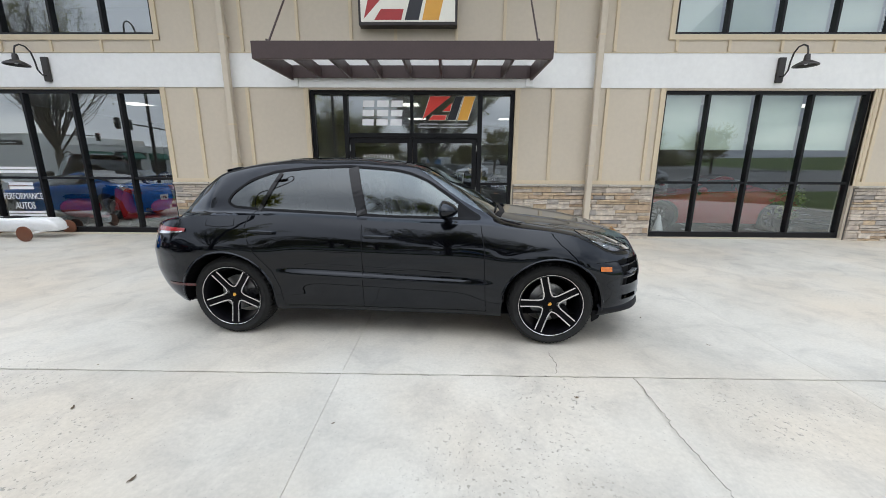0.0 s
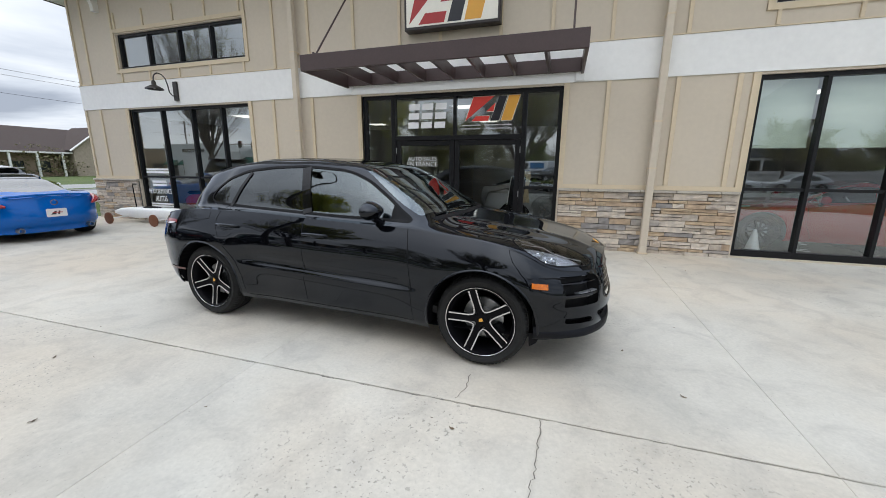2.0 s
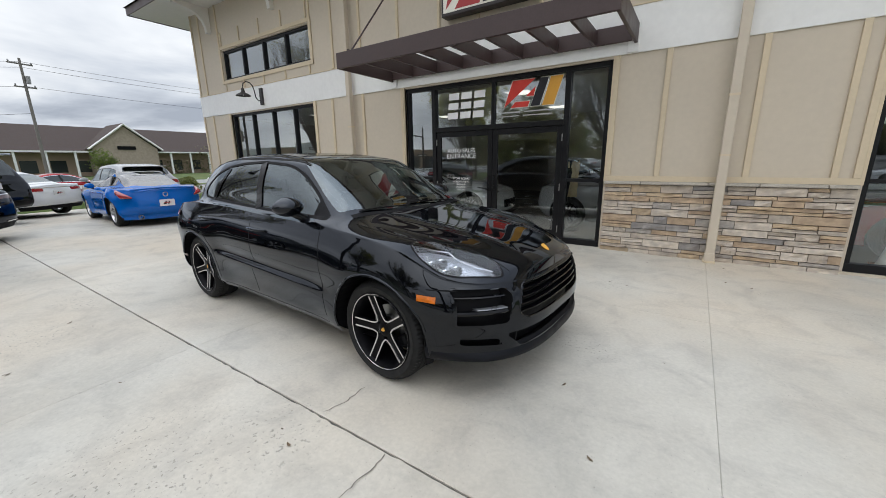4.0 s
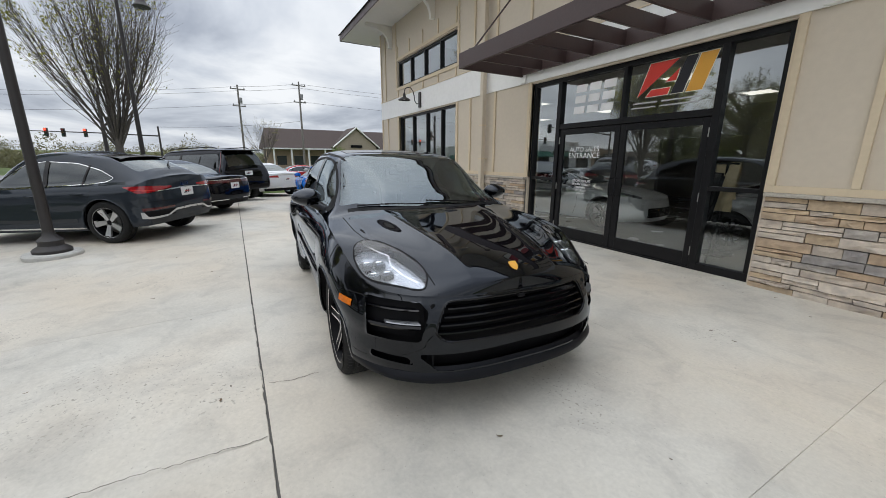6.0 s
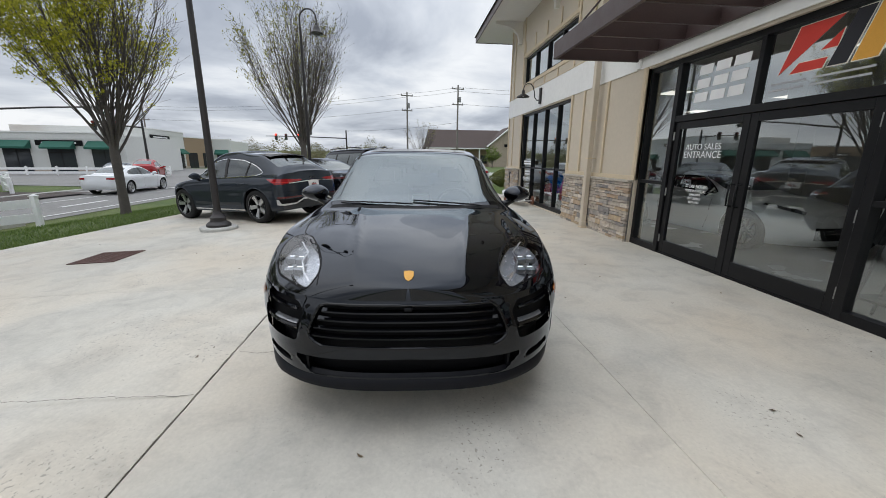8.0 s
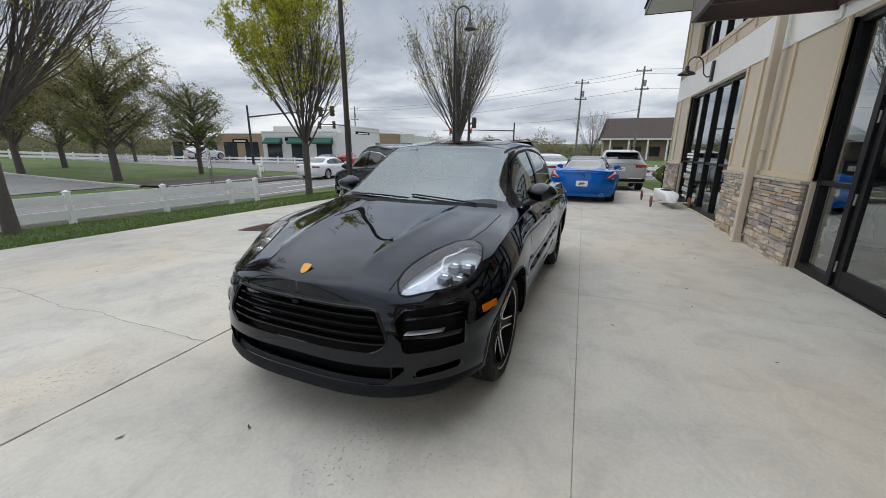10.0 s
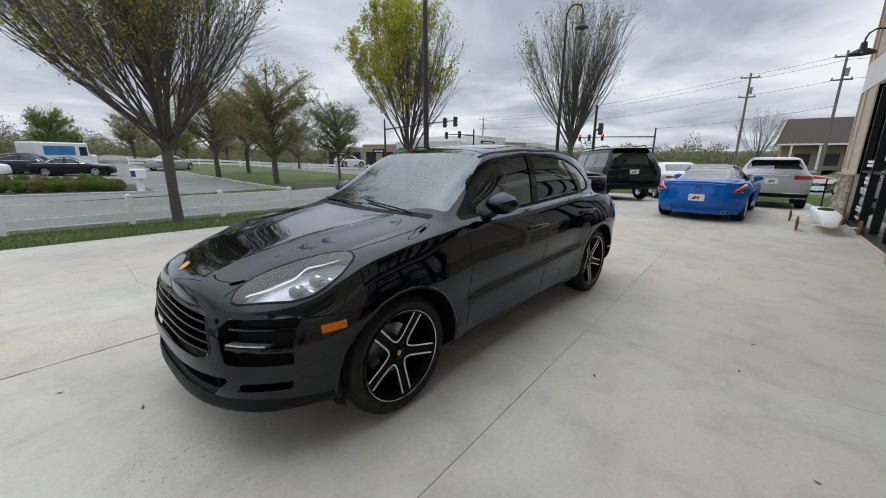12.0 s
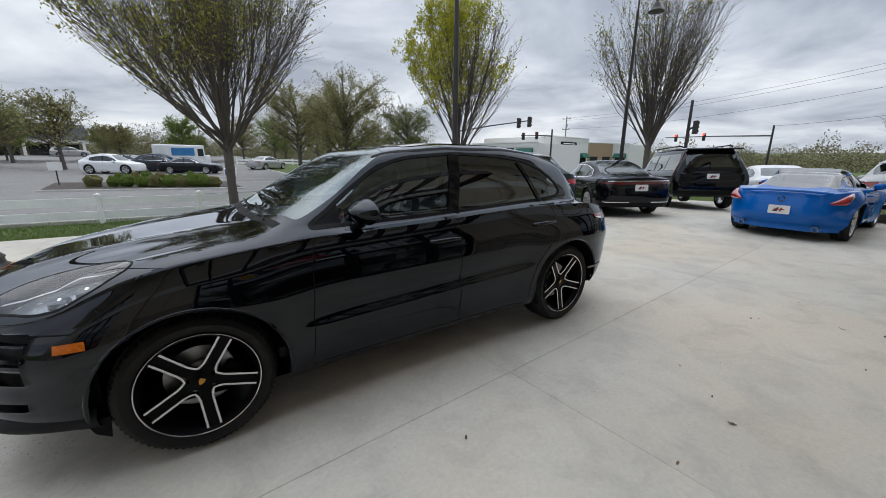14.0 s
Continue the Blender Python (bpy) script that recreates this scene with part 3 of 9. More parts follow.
class Shell:
    """A car's skin: side rings between sill and shoulder, and a cap over hood, cabin and deck. x ahead, y left, z up; the axles' midpoint on the ground is 0."""

    def __init__(self, s, fine=1.0):
        self.s = s
        self.xf, self.xr, self.W = s["xf"], s["xr"], s["W"]
        self.sill, self.shoulder, self.top = (smooth_curve(s[k]) for k in ("sill", "shoulder", "top"))
        self.cabw = smooth_curve(s["cab"])
        self.tap = smooth_curve(s.get("tap", [(-9, 1.0), (9, 1.0)]))
        self.pw, self.qw = smooth_curve(s["pw"]), smooth_curve(s["qw"])
        nu, self.nt, self.ns = int(230 * fine), int(52 * fine), int(34 * fine)
        # half plan outline from the nose to the tail
        nf, nr, fa, ra = s.get("nose", 2.8), s.get("tail", 3.4), s.get("fa", 1.0), s.get("ra", 0.75)
        ph = np.linspace(0, math.pi / 2, 200)
        c, q = np.cos(ph), np.sin(ph)
        front = np.stack([self.xf - fa + fa * np.maximum(c, 0) ** (2 / nf), self.W * q ** (2 / nf)], -1)
        rear = np.stack([self.xr + ra - ra * np.maximum(c, 0) ** (2 / nr), self.W * q ** (2 / nr)], -1)[::-1]
        P = np.vstack([front, rear[1:]])
        L = np.r_[0, np.cumsum(np.linalg.norm(np.diff(P, axis=0), axis=1))]
        t = np.linspace(0, L[-1], nu)
        P = np.stack([np.interp(t, L, P[:, 0]), np.interp(t, L, P[:, 1])], -1)
        T = np.gradient(P, axis=0)
        T /= np.linalg.norm(T, axis=1)[:, None]
        N = np.stack([-T[:, 1], T[:, 0]], -1) * -1
        N = np.where((N * (P - np.array([[(self.xf + self.xr) / 2, 0]]))).sum(1)[:, None] < 0, -N, N)
        N[0], N[-1] = (1, 0), (-1, 0)
        self.P, self.N, self.nu = P, N, nu
        wf = np.clip((P[:, 0] - (self.xf - fa)) / fa, 0, 1) * np.clip(N[:, 0], 0, 1)
        wr = np.clip(((self.xr + ra) - P[:, 0]) / ra, 0, 1) * np.clip(-N[:, 0], 0, 1)
        ws = 1 - wf - wr
        side, nose, tail = (smooth_curve(s[k]) for k in ("side_in", "nose_in", "tail_in"))
        sv = np.linspace(0, 1, self.ns)
        x = P[:, 0]
        zb, zs = self.sill(x), self.shoulder(x)
        R = np.zeros((nu, self.ns, 3))
        for k, v in enumerate(sv):
            inset = ws * side(v) + wf * nose(v) + wr * tail(v)
            z = zb + (zs - zb) * v
            for xa in (s["wb"] / 2, -s["wb"] / 2):
                rr = np.hypot(x - xa, (z - s["R"]) * 1.0)
                inset = inset - s.get("flare", 0.02) * np.exp(-((rr - s["R"] - 0.05) / s.get('flare_w', 0.16)) ** 2) * ws
            # door blade: a crisp upper edge with a ledge that faces up, fading out below
            zl = 0.605 - 0.036 * x
            up, low = np.clip((zl - z) / 0.034, 0, 1), np.clip((z - zl + 0.23) / 0.19, 0, 1)
            along = np.exp(-((x + 0.02) / 0.86) ** 10)
            inset = inset + s.get("door_dip", 0.0) * ws * along * (0.35 * np.exp(-((z - zl - 0.02) / 0.035) ** 2) - up * up * (3 - 2 * up) * low * low * (3 - 2 * low))
            R[:, k, 0] = P[:, 0] - N[:, 0] * inset
            R[:, k, 1] = np.maximum(P[:, 1] - N[:, 1] * inset, 0)
            R[:, k, 2] = z
        R[0, :, 1] = R[-1, :, 1] = 0
        self.ring = R
        self.edge = R[:, -1, :].copy()
        o = np.argsort(self.edge[:, 0])
        self.ex, self.ey = self.edge[o, 0], self.edge[o, 1]

    def cap_z(self, x, y):
        ys = np.maximum(np.interp(x, self.ex, self.ey), 1e-4)
        zs, zt = self.shoulder(x), self.top(x)
        return zs + (zt - zs) * self.rise(x, np.clip(np.abs(y) / ys, 0, 1)) + self.crease(x, y)

    # cabin section: ledge at the belt, leaning side glass, rounded rail, nearly flat roof
    SECTION = ((0.0, 1.0), (0.30, 0.995), (0.50, 0.984), (0.60, 0.968), (0.66, 0.943), (0.70, 0.90), (0.73, 0.83), (0.76, 0.74), (0.812, 0.58), (0.855, 0.42), (0.886, 0.26), (0.908, 0.10), (0.94, 0.035), (1.0, 0.0))

    def rise(self, x, r):
        """Share of the height between shoulder and crown at a share of the half width."""
        hood = (1 - r ** self.pw(x)) ** (1 / self.qw(x))
        cab = np.interp(np.minimum(r / self.tap(x), 1), CABIN_R, CABIN_H)
        c = np.clip(self.cabw(x), 0, 1)
        return hood * (1 - c) + cab * c

    def crease(self, x, y):
        out = 0 * x
        for yc, x0, x1, h, w, run in self.s.get("creases", ()):
            off = np.abs(y) - yc - run * (self.s["xf"] - x)
            out = out + h * np.exp(-(np.sqrt(off ** 2 + 0.007 ** 2) - 0.007) / w) * np.clip((x - x0) / 0.25, 0, 1) * np.clip((x1 - x) / 0.25, 0, 1)
        return out

    def cap_y(self, x, z):
        ys = np.interp(x, self.ex, self.ey)
        zs, zt = self.shoulder(x), self.top(x)
        r = np.clip((z - zs) / np.maximum(zt - zs, 1e-4), 0, 1)
        grid = np.linspace(1, 0, 161)
        out = np.zeros(len(r))
        for k in range(len(r)):
            out[k] = np.interp(r[k], self.rise(np.full(161, x[k]), grid), grid)
        return ys * out

    def cap(self):
        E = self.edge
        n, m = self.nu, self.nt
        V = np.zeros((n, m, 3))
        ys = np.maximum(E[:, 1], 0)
        x = E[:, 0]
        for j in range(m):
            t = j / (m - 1)
            p = self.pw(x)
            # even steps along the section, closer at the edge
            y = ys * np.cos(t * math.pi / 2) ** (1.0 / np.maximum(p * 0.5, 0.9))
            if j == m - 1:
                y = ys * 0
            V[:, j, 0] = x
            V[:, j, 1] = y
            V[:, j, 2] = self.cap_z(x, y)
        V[:, 0, 1], V[:, 0, 2] = ys, E[:, 2]
        return V.reshape(-1, 3), grid_quads(n, m)

    def rings(self):
        return self.ring.reshape(-1, 3).copy(), grid_quads(self.nu, self.ns)

    def side_y(self, x, z):
        """Half width of the side at a place."""
        a = self.nu // 6
        k = int(np.argmin(np.abs(self.P[a:-a, 0] - x))) + a
        col = self.ring[k]
        if z <= col[-1, 2]:
            return float(np.interp(z, col[:, 2], col[:, 1]))
        return float(self.cap_y(np.array([x]), np.array([z]))[0])


CABIN_H = np.clip(smooth_curve(Shell.SECTION)(CABIN_R), 0, 1)
for _ in range(3):
    CABIN_H[6:-6] = sum(CABIN_H[6 + q:len(CABIN_H) - 6 + q] for q in range(-6, 7)) / 13


def strip_on(shell, pts, width, lift, bm, side=1):
    """A thin raised band along a line of (x, z) on the car's side."""
    prev = None
    k = len(pts)
    for i, (x, z) in enumerate(pts):
        a, b = pts[max(i - 1, 0)], pts[min(i + 1, k - 1)]
        d = np.array([b[0] - a[0], b[1] - a[1]])
        d /= np.linalg.norm(d) + 1e-9
        nx, nz = -d[1] * width / 2, d[0] * width / 2
        pair = []
        for sg in (1, -1):
            xx, zz = x + sg * nx, z + sg * nz
            pair.append(bm.verts.new((xx, side * (shell.side_y(xx, zz) + lift), zz)))
        if prev:
            bm.faces.new((prev[0], pair[0], pair[1], prev[1]))
        prev = pair


def dense(pts, step=0.03):
    out = []
    for (a, b), (c, d) in zip(pts, pts[1:]):
        k = max(1, int(math.hypot(c - a, d - b) / step))
        out += [(a + (c - a) * i / k, b + (d - b) * i / k) for i in range(k)]
    return out + [pts[-1]]


def make_wheel(R, rim, width, style, spokes, rim_mat, face_mat, parent, name="wheel", detail=True):
    """One wheel about its own y axis, outer face towards +y: barrel, tyre, spokes, brake disc, hub cap."""
    h = width / 2
    sides = 64 if detail else 28
    bm = bmesh.new()
    revolve(bm, [(rim, h - 0.012), (rim + 0.006, h - 0.004), (rim - 0.006, h), (rim - 0.018, h - 0.016), (rim - 0.03, h - 0.06), (rim - 0.045, -h + 0.03), (rim - 0.02, -h + 0.01), (rim, -h + 0.01)], sides, "y", closed=True)
    w = part(name, bm, rim_mat, parent, smooth=40)
    bm = bmesh.new()
    g = 0.007
    prof = [(rim - 0.004, h - 0.02), (rim + 0.012, h - 0.004), (rim + 0.05, h + 0.008), (R - 0.045, h + 0.004), (R - 0.018, h - 0.008), (R - 0.005, h - 0.026)]
    for k in (0.52, 0.05, -0.42):
        prof += [(R, h * (k + 0.10)), (R - g, h * (k + 0.085)), (R - g, h * (k - 0.0)), (R, h * (k - 0.015))]
    prof += [(R - 0.005, -h + 0.026), (R - 0.018, -h + 0.008), (R - 0.045, -h - 0.004), (rim + 0.03, -h), (rim - 0.004, -h + 0.02)]
    seg = 144 if detail else sides
    revolve(bm, prof, seg, "y", closed=True)
    if detail:  # shoulder grooves
        for v in bm.verts:
            rr = math.hypot(v.co.x, v.co.z)
            k = round(math.atan2(v.co.z, v.co.x) / (2 * math.pi / seg))
            if k % 2 and rr > R - 0.03 and abs(v.co.y) > h - 0.055:
                v.co.x *= 1 - 0.008 / rr
                v.co.z *= 1 - 0.008 / rr
    part("tyre", bm, RUBBER, w, "black rubber tyre", smooth=35)

    def bar(bm, r0, r1, o0, o1, w0, w1, y0, y1, thick):
        vs = []
        for r, o, ww, y in ((r0, o0, w0, y0), (r1, o1, w1, y1)):
            for dx, dy in ((-ww / 2, 0), (ww / 2, 0), (ww / 2 + 0.004, -thick), (-ww / 2 - 0.004, -thick)):
                vs.append(bm.verts.new((o + dx, y + dy, r)))
        for f in ((0, 1, 5, 4), (1, 2, 6, 5), (2, 3, 7, 6), (3, 0, 4, 7), (0, 3, 2, 1), (4, 5, 6, 7)):
            bm.faces.new([vs[i] for i in f])

    yh, yr = h - 0.045, h - 0.012
    for k in range(spokes):
        turn = pose(0, 0, 0, 0, 360.0 / spokes * k, 0)
        bm = bmesh.new()
        if style == "double":
            # machined edge: down one spoke, round the crotch and up the next
            step = 2 * math.pi / spokes
            up = lambda a, r, o: (r * math.sin(a) + o * math.cos(a), r * math.cos(a) - o * math.sin(a))
            path = [up(0, r, o) for r, o in ((rim - 0.003, 0.0295), (0.19, 0.0285), (0.13, 0.0285), (0.100, 0.0285))]
            path += [up(step / 2, 0.081, -0.017), up(step / 2, 0.072, 0.0), up(step / 2, 0.081, 0.017)]
            path += [up(step, r, -o) for r, o in ((0.100, 0.0285), (0.13, 0.0285), (0.19, 0.0285), (rim - 0.003, 0.0295))]
            ring = []
            for q, (px, pz) in enumerate(path):
                a, b = path[max(q - 1, 0)], path[min(q + 1, len(path) - 1)]
                d = Vector((b[0] - a[0], b[1] - a[1])).normalized() * 0.0052
                rr = math.hypot(px, pz)
                y = yh + (yr - yh) * (rr - 0.07) / (rim - 0.08)
                ring.append([bm.verts.new((px + sx * d.y, y + dy, pz - sx * d.x)) for sx, dy in ((1, 0), (-1, 0), (-1.3, -0.006), (1.3, -0.006))])
            for a, b in zip(ring, ring[1:]):
                for q in range(4):
                    bm.faces.new((a[q], a[(q + 1) % 4], b[(q + 1) % 4], b[q]))
        elif style == "star":
            bar(bm, 0.045, 0.62 * rim, 0, 0.008, 0.058, 0.085, yh, (yh + yr) / 2, 0.03)
            bar(bm, 0.62 * rim, rim - 0.008, 0.008, -0.020, 0.085, 0.055, (yh + yr) / 2, yr, 0.03)
            bar(bm, 0.60 * rim, rim - 0.008, 0.030, 0.052, 0.045, 0.048, (yh + yr) / 2, yr, 0.03)
        elif style == "single":
            bar(bm, 0.04, rim - 0.012, 0, 0, 0.055, 0.085, yh, yr, 0.02)
        else:
            for sg in (1, -1):
                bar(bm, 0.05, rim - 0.012, sg * 0.02, sg * 0.055, 0.03, 0.03, yh, yr, 0.02)
        bm.transform(turn)
        bmesh.ops.recalc_face_normals(bm, faces=bm.faces)
        sp = part("spoke", bm, face_mat, w)
        if style == "double":
            bm = bmesh.new()
            bar(bm, 0.045, rim - 0.014, 0, 0, 0.048, 0.052, yh - 0.010, yr - 0.010, 0.03)
            bar(bm, 0.03, 0.095, 0, 0, 0.05, 0.038, yh - 0.006, yh - 0.004, 0.03)
            bm.transform(turn)
            bmesh.ops.recalc_face_normals(bm, faces=bm.faces)
            part("spoke_back", bm, rim_mat, w, "gloss black spoke body")
    if style in ("double", "star"):
        bm = bmesh.new()
        revolve(bm, [(rim - 0.011, h - 0.0095), (rim - 0.007, h - 0.003), (rim + 0.002, h + 0.0015), (rim + 0.003, h - 0.008)], sides, "y", closed=True)
        part("rim_lip", bm, face_mat, w, "machined silver rim edge", smooth=40)
    bm = bmesh.new()
    revolve(bm, [(0.0, -0.02), (0.075, -0.02), (0.16, -0.02), (0.16, 0.005), (0.09, 0.005), (0.085, 0.03), (0.0, 0.03)], 36, "y")
    part("brake_disc", bm, STEEL, w, smooth=40)
    bm = bmesh.new()
    revolve(bm, [(0.0, yh + 0.004), (0.026, yh + 0.004), (0.034, yh), (0.052, yh - 0.006), (0.052, yh - 0.05), (0.0, yh - 0.05)], 24, "y")
    hc = part("hub_cap", bm, rim_mat, w, smooth=40)
    if style == "double":
        bm = bmesh.new()
        plate(bm, [(-0.013, 0.016), (0.013, 0.016), (0.013, 0.0), (0.008, -0.012), (0, -0.019), (-0.008, -0.012), (-0.013, 0.0)], -0.003, pose(0, yh + 0.0045, 0))
        part("hub_crest", bm, GOLD_VINYL, w, "small gold shield")
        bm = bmesh.new()
        for k in range(5):
            a = 2 * math.pi * (k + 0.5) / 5
            revolve(bm, [(0.0, yh - 0.008), (0.009, yh - 0.008), (0.009, yh - 0.03)], 8, "y", centre=(0.042 * math.sin(a), 0, 0.042 * math.cos(a)))
        part("lug_bolts", bm, SATIN_BLACK, w)
        bm = bmesh.new()
        box(bm, -0.17, -0.085, -0.03, 0.045, -0.05, 0.11, bevel=0.015)
        part("brake_caliper", bm, SATIN_BLACK, w)
    return w


def crossfill(shell, zlow=None):
    """Dark floor and wheel housings, so that nothing is seen through below."""
    s = shell.s
    bm = bmesh.new()
    for k in range(0, shell.nu - 6, 6):
        a, b = shell.ring[k, 0], shell.ring[min(k + 6, shell.nu - 1), 0]
        if abs(a[0] - b[0]) < 1e-4:
            continue
        vs = [bm.verts.new((p[0], sg * max(p[1] - 0.015, 0), p[2] + 0.02)) for p in (a, b) for sg in (1, -1)]
        try:
            bm.faces.new((vs[0], vs[1], vs[3], vs[2]))
        except ValueError:
            pass
    return bm


def build_car(name, label, spec, body_mat, m, group="", fine=0.55, windows=TINT, screen=TINT, wheel=("single", 5), wheel_mats=(DARK_ALLOY, SILVER_ALLOY), detail=False, category="car"):
    s = spec
    sh = Shell(s, fine)
    root = thing(name, label, category, m, group)
    R, wb = s["R"], s["wb"]
    Vr, Fr = sh.rings()
    Vc, Fc = sh.cap()
    # wheel openings
    ra = R + s.get("gap", 0.055)
    for xa in (wb / 2, -wb / 2):
        arch = lambda u, v, xa=xa: np.hypot(u - xa, v - R + 0.01) - ra
        Fr, _ = cut(Vr, Fr, arch, (0, 2), lambda V, xa=xa: (V[:, 1] > 0.45) & (np.abs(V[:, 0] - xa) < 0.62))
    holes = {}
    # openings in nose and tail
    for nm, poly, lo, hi in s.get("nose_cuts", ()):
        Fr, g = cut(Vr, Fr, inside_by(rounded(poly, s.get('cut_r', 0.035))), (1, 2), lambda V, lo=lo, hi=hi: (V[:, 0] > lo) & (V[:, 0] < hi))
        holes[nm] = g
    # side windows
    side = rounded(s["dlo"], s.get("dlo_r", 0.06))
    keep_y = lambda v: np.stack([v[:, 0], sh.cap_y(v[:, 0], v[:, 2]), v[:, 2]], -1)
    Fc, Gside = cut(Vc, Fc, inside_by(side), (0, 2), lambda V: V[:, 1] > 0.35, keep_y)
    keep_z = lambda v: np.stack([v[:, 0], v[:, 1], sh.cap_z(v[:, 0], v[:, 1])], -1)
    half = lambda poly, r: [(u, v) for u, v in rounded(poly + [(u, -v) for u, v in poly[::-1]], r)]
    Fc, Gws = cut(Vc, Fc, inside_by(half(s["windscreen"], s.get('ws_r', 0.10))), (0, 1), lambda V: (V[:, 0] > s["ws_x"][0]) & (V[:, 0] < s["ws_x"][1]), keep_z)
    Fc, Grw = cut(Vc, Fc, inside_by(half(s["backlight"], 0.10)), (0, 1), lambda V: (V[:, 0] > s["bl_x"][0]) & (V[:, 0] < s["bl_x"][1]), keep_z)
    Ghl = Fc[:0]
    if "headlamp" in s:
        Fc, Ghl = cut(Vc, Fc, inside_by(rounded(s["headlamp"], 0.05)), (0, 1), lambda V: (V[:, 0] > 1.3) & (V[:, 2] < 1.1), keep_z)
    body = joined_mesh("body", [both_sides(*compact(Vr, Fr)), both_sides(*compact(Vc, Fc))], weld=0.0015, smooth=s.get("sharp", 38))
    b = part("body", body, body_mat, root, s.get("body_label", ""))

    def pane(nm, V, F, mat, lab="", inset=0.004, split=None):
        if len(F) == 0:
            return
        me = joined_mesh(nm, [compact(V, F)], smooth=60)
        n = np.zeros(len(me.vertices) * 3)
        me.vertices.foreach_get("normal", n)
        c = np.zeros(len(me.vertices) * 3)
        me.vertices.foreach_get("co", c)
        me.vertices.foreach_set("co", c - n * inset)
        me.update()
        return part(nm, me, mat, root, lab)

    cuts = s["pillars"]
    xs = Vc[Gside][:, :, 0].mean(1) if len(Gside) else np.zeros(0)
    for sg in (1, -1):
        Vm = Vc * np.array([1, sg, 1])
        sail = [s["sail"]] if "sail" in s else []
        edges = [9.0] + sail + list(cuts) + [-9.0]
        for hi, lo in zip(edges, edges[1:]):
            F = Gside[(xs < hi) & (xs >= lo)]
            if sail and hi > 5:
                pane("mirror_sail", Vm, F if sg > 0 else F[:, ::-1], SATIN_BLACK, "black sail panel behind the mirror", 0.001)
                continue
            pane("side_window", Vm, F if sg > 0 else F[:, ::-1], s.get("front_glass", windows) if hi > cuts[0] + 0.01 else windows, "tinted side glass", 0.003)
    Vw, Fw = both_sides(Vc, Gws)
    pane("windscreen", Vw, Fw, screen, "", 0.002)
    Vw, Fw = both_sides(Vc, Grw)
    pane("rear_window", Vw, Fw, windows, "tinted rear glass", 0.002)
    # pillars between the side windows, window surround
    for sg in (1, -1):
        for i, xp in enumerate(cuts):
            bm = bmesh.new()
            zt = max(v for u, v in s["dlo"])
            zlo = float(np.interp(xp, [p[0] for p in sorted(s['dlo'][:4])], [p[1] for p in sorted(s['dlo'][:4])])) - 0.004
            lean = s.get("lean", (0.0, 0.10))[min(i, 1)]
            zhi = min(zt, float(sh.top(xp)) - 0.09) - (s.get("rear_div_drop", 0.085) if i else 0)
            pts = dense([(xp + lean, zlo), (xp - lean * 0.6, zhi)], 0.04)
            strip_on(sh, pts, s.get('pillar_w', 0.085) if i == 0 else 0.035, 0.006, bm, sg)
            part("pillar_trim", bm, GLOSS_BLACK, root)
        bm = bmesh.new()
        ring = dense(side + [side[0]], 0.05)
        strip_on(sh, ring, s.get("surround", 0.014), 0.003, bm, sg)
        part("window_surround", bm, s.get("surround_mat", GLOSS_BLACK), root)
    # shut lines
    for sg in (1, -1):
        for line in s.get("shut", ()):
            bm = bmesh.new()
            strip_on(sh, dense(line, 0.05), 0.006, 0.0012, bm, sg)
            part("door_gap", bm, SATIN_BLACK, root)
        for hx, hz in s.get("handles", ()):
            y = sh.side_y(hx, hz)
            bm = bmesh.new()
            tube(bm, [(hx + 0.12, sg * (y - 0.01), hz - 0.004), (hx + 0.10, sg * (y + 0.030), hz), (hx, sg * (y + 0.040), hz + 0.004), (hx - 0.10, sg * (y + 0.030), hz + 0.002), (hx - 0.12, sg * (y - 0.01), hz)], [0.010, 0.015, 0.016, 0.015, 0.010], 8)
            part("door_handle", bm, s.get("handle_mat", body_mat), root, smooth=50)
    # wheel housings, floor, cabin
    bm = crossfill(sh)
    part("underbody", bm, SATIN_BLACK, root)
    for xa in (wb / 2, -wb / 2):
        for sg in (1, -1):
            bm = bmesh.new()
            yo = sh.side_y(xa, R + ra - 0.03) - 0.012
            n = 26
            rows = []
            for y in (yo, 0.42):
                row = []
                for a in np.linspace(-0.2, math.pi + 0.2, n):
                    hx, hz = xa + ra * math.cos(a), max(R - 0.01 + ra * math.sin(a), float(sh.sill(xa)) + 0.03)
                    row.append(bm.verts.new((hx, sg * (min(y, sh.side_y(hx, hz) - 0.014) if y > 0.5 else y), hz)))
                rows.append(row)
            for k in range(n - 1):
                bm.faces.new((rows[0][k], rows[0][k + 1], rows[1][k + 1], rows[1][k]))
            bm.faces.new(rows[1])
            part("wheel_housing", bm, SATIN_BLACK, root)
            # rolled lip of the opening, following the skin
            bm = bmesh.new()
            pts = []
            for a in np.linspace(-0.12, math.pi + 0.12, 40):
                x, z = xa + (ra + 0.004) * math.cos(a), R - 0.01 + (ra + 0.004) * math.sin(a)
                if z > float(sh.sill(x)) + 0.01:
                    pts.append((x, sg * (sh.side_y(x, z) - 0.004), z))
            tube(bm, pts, 0.011, 6)
            part("arch_lip", bm, s.get("lip_mat", body_mat), root, smooth=60)
    # wheels
    wheel0 = None
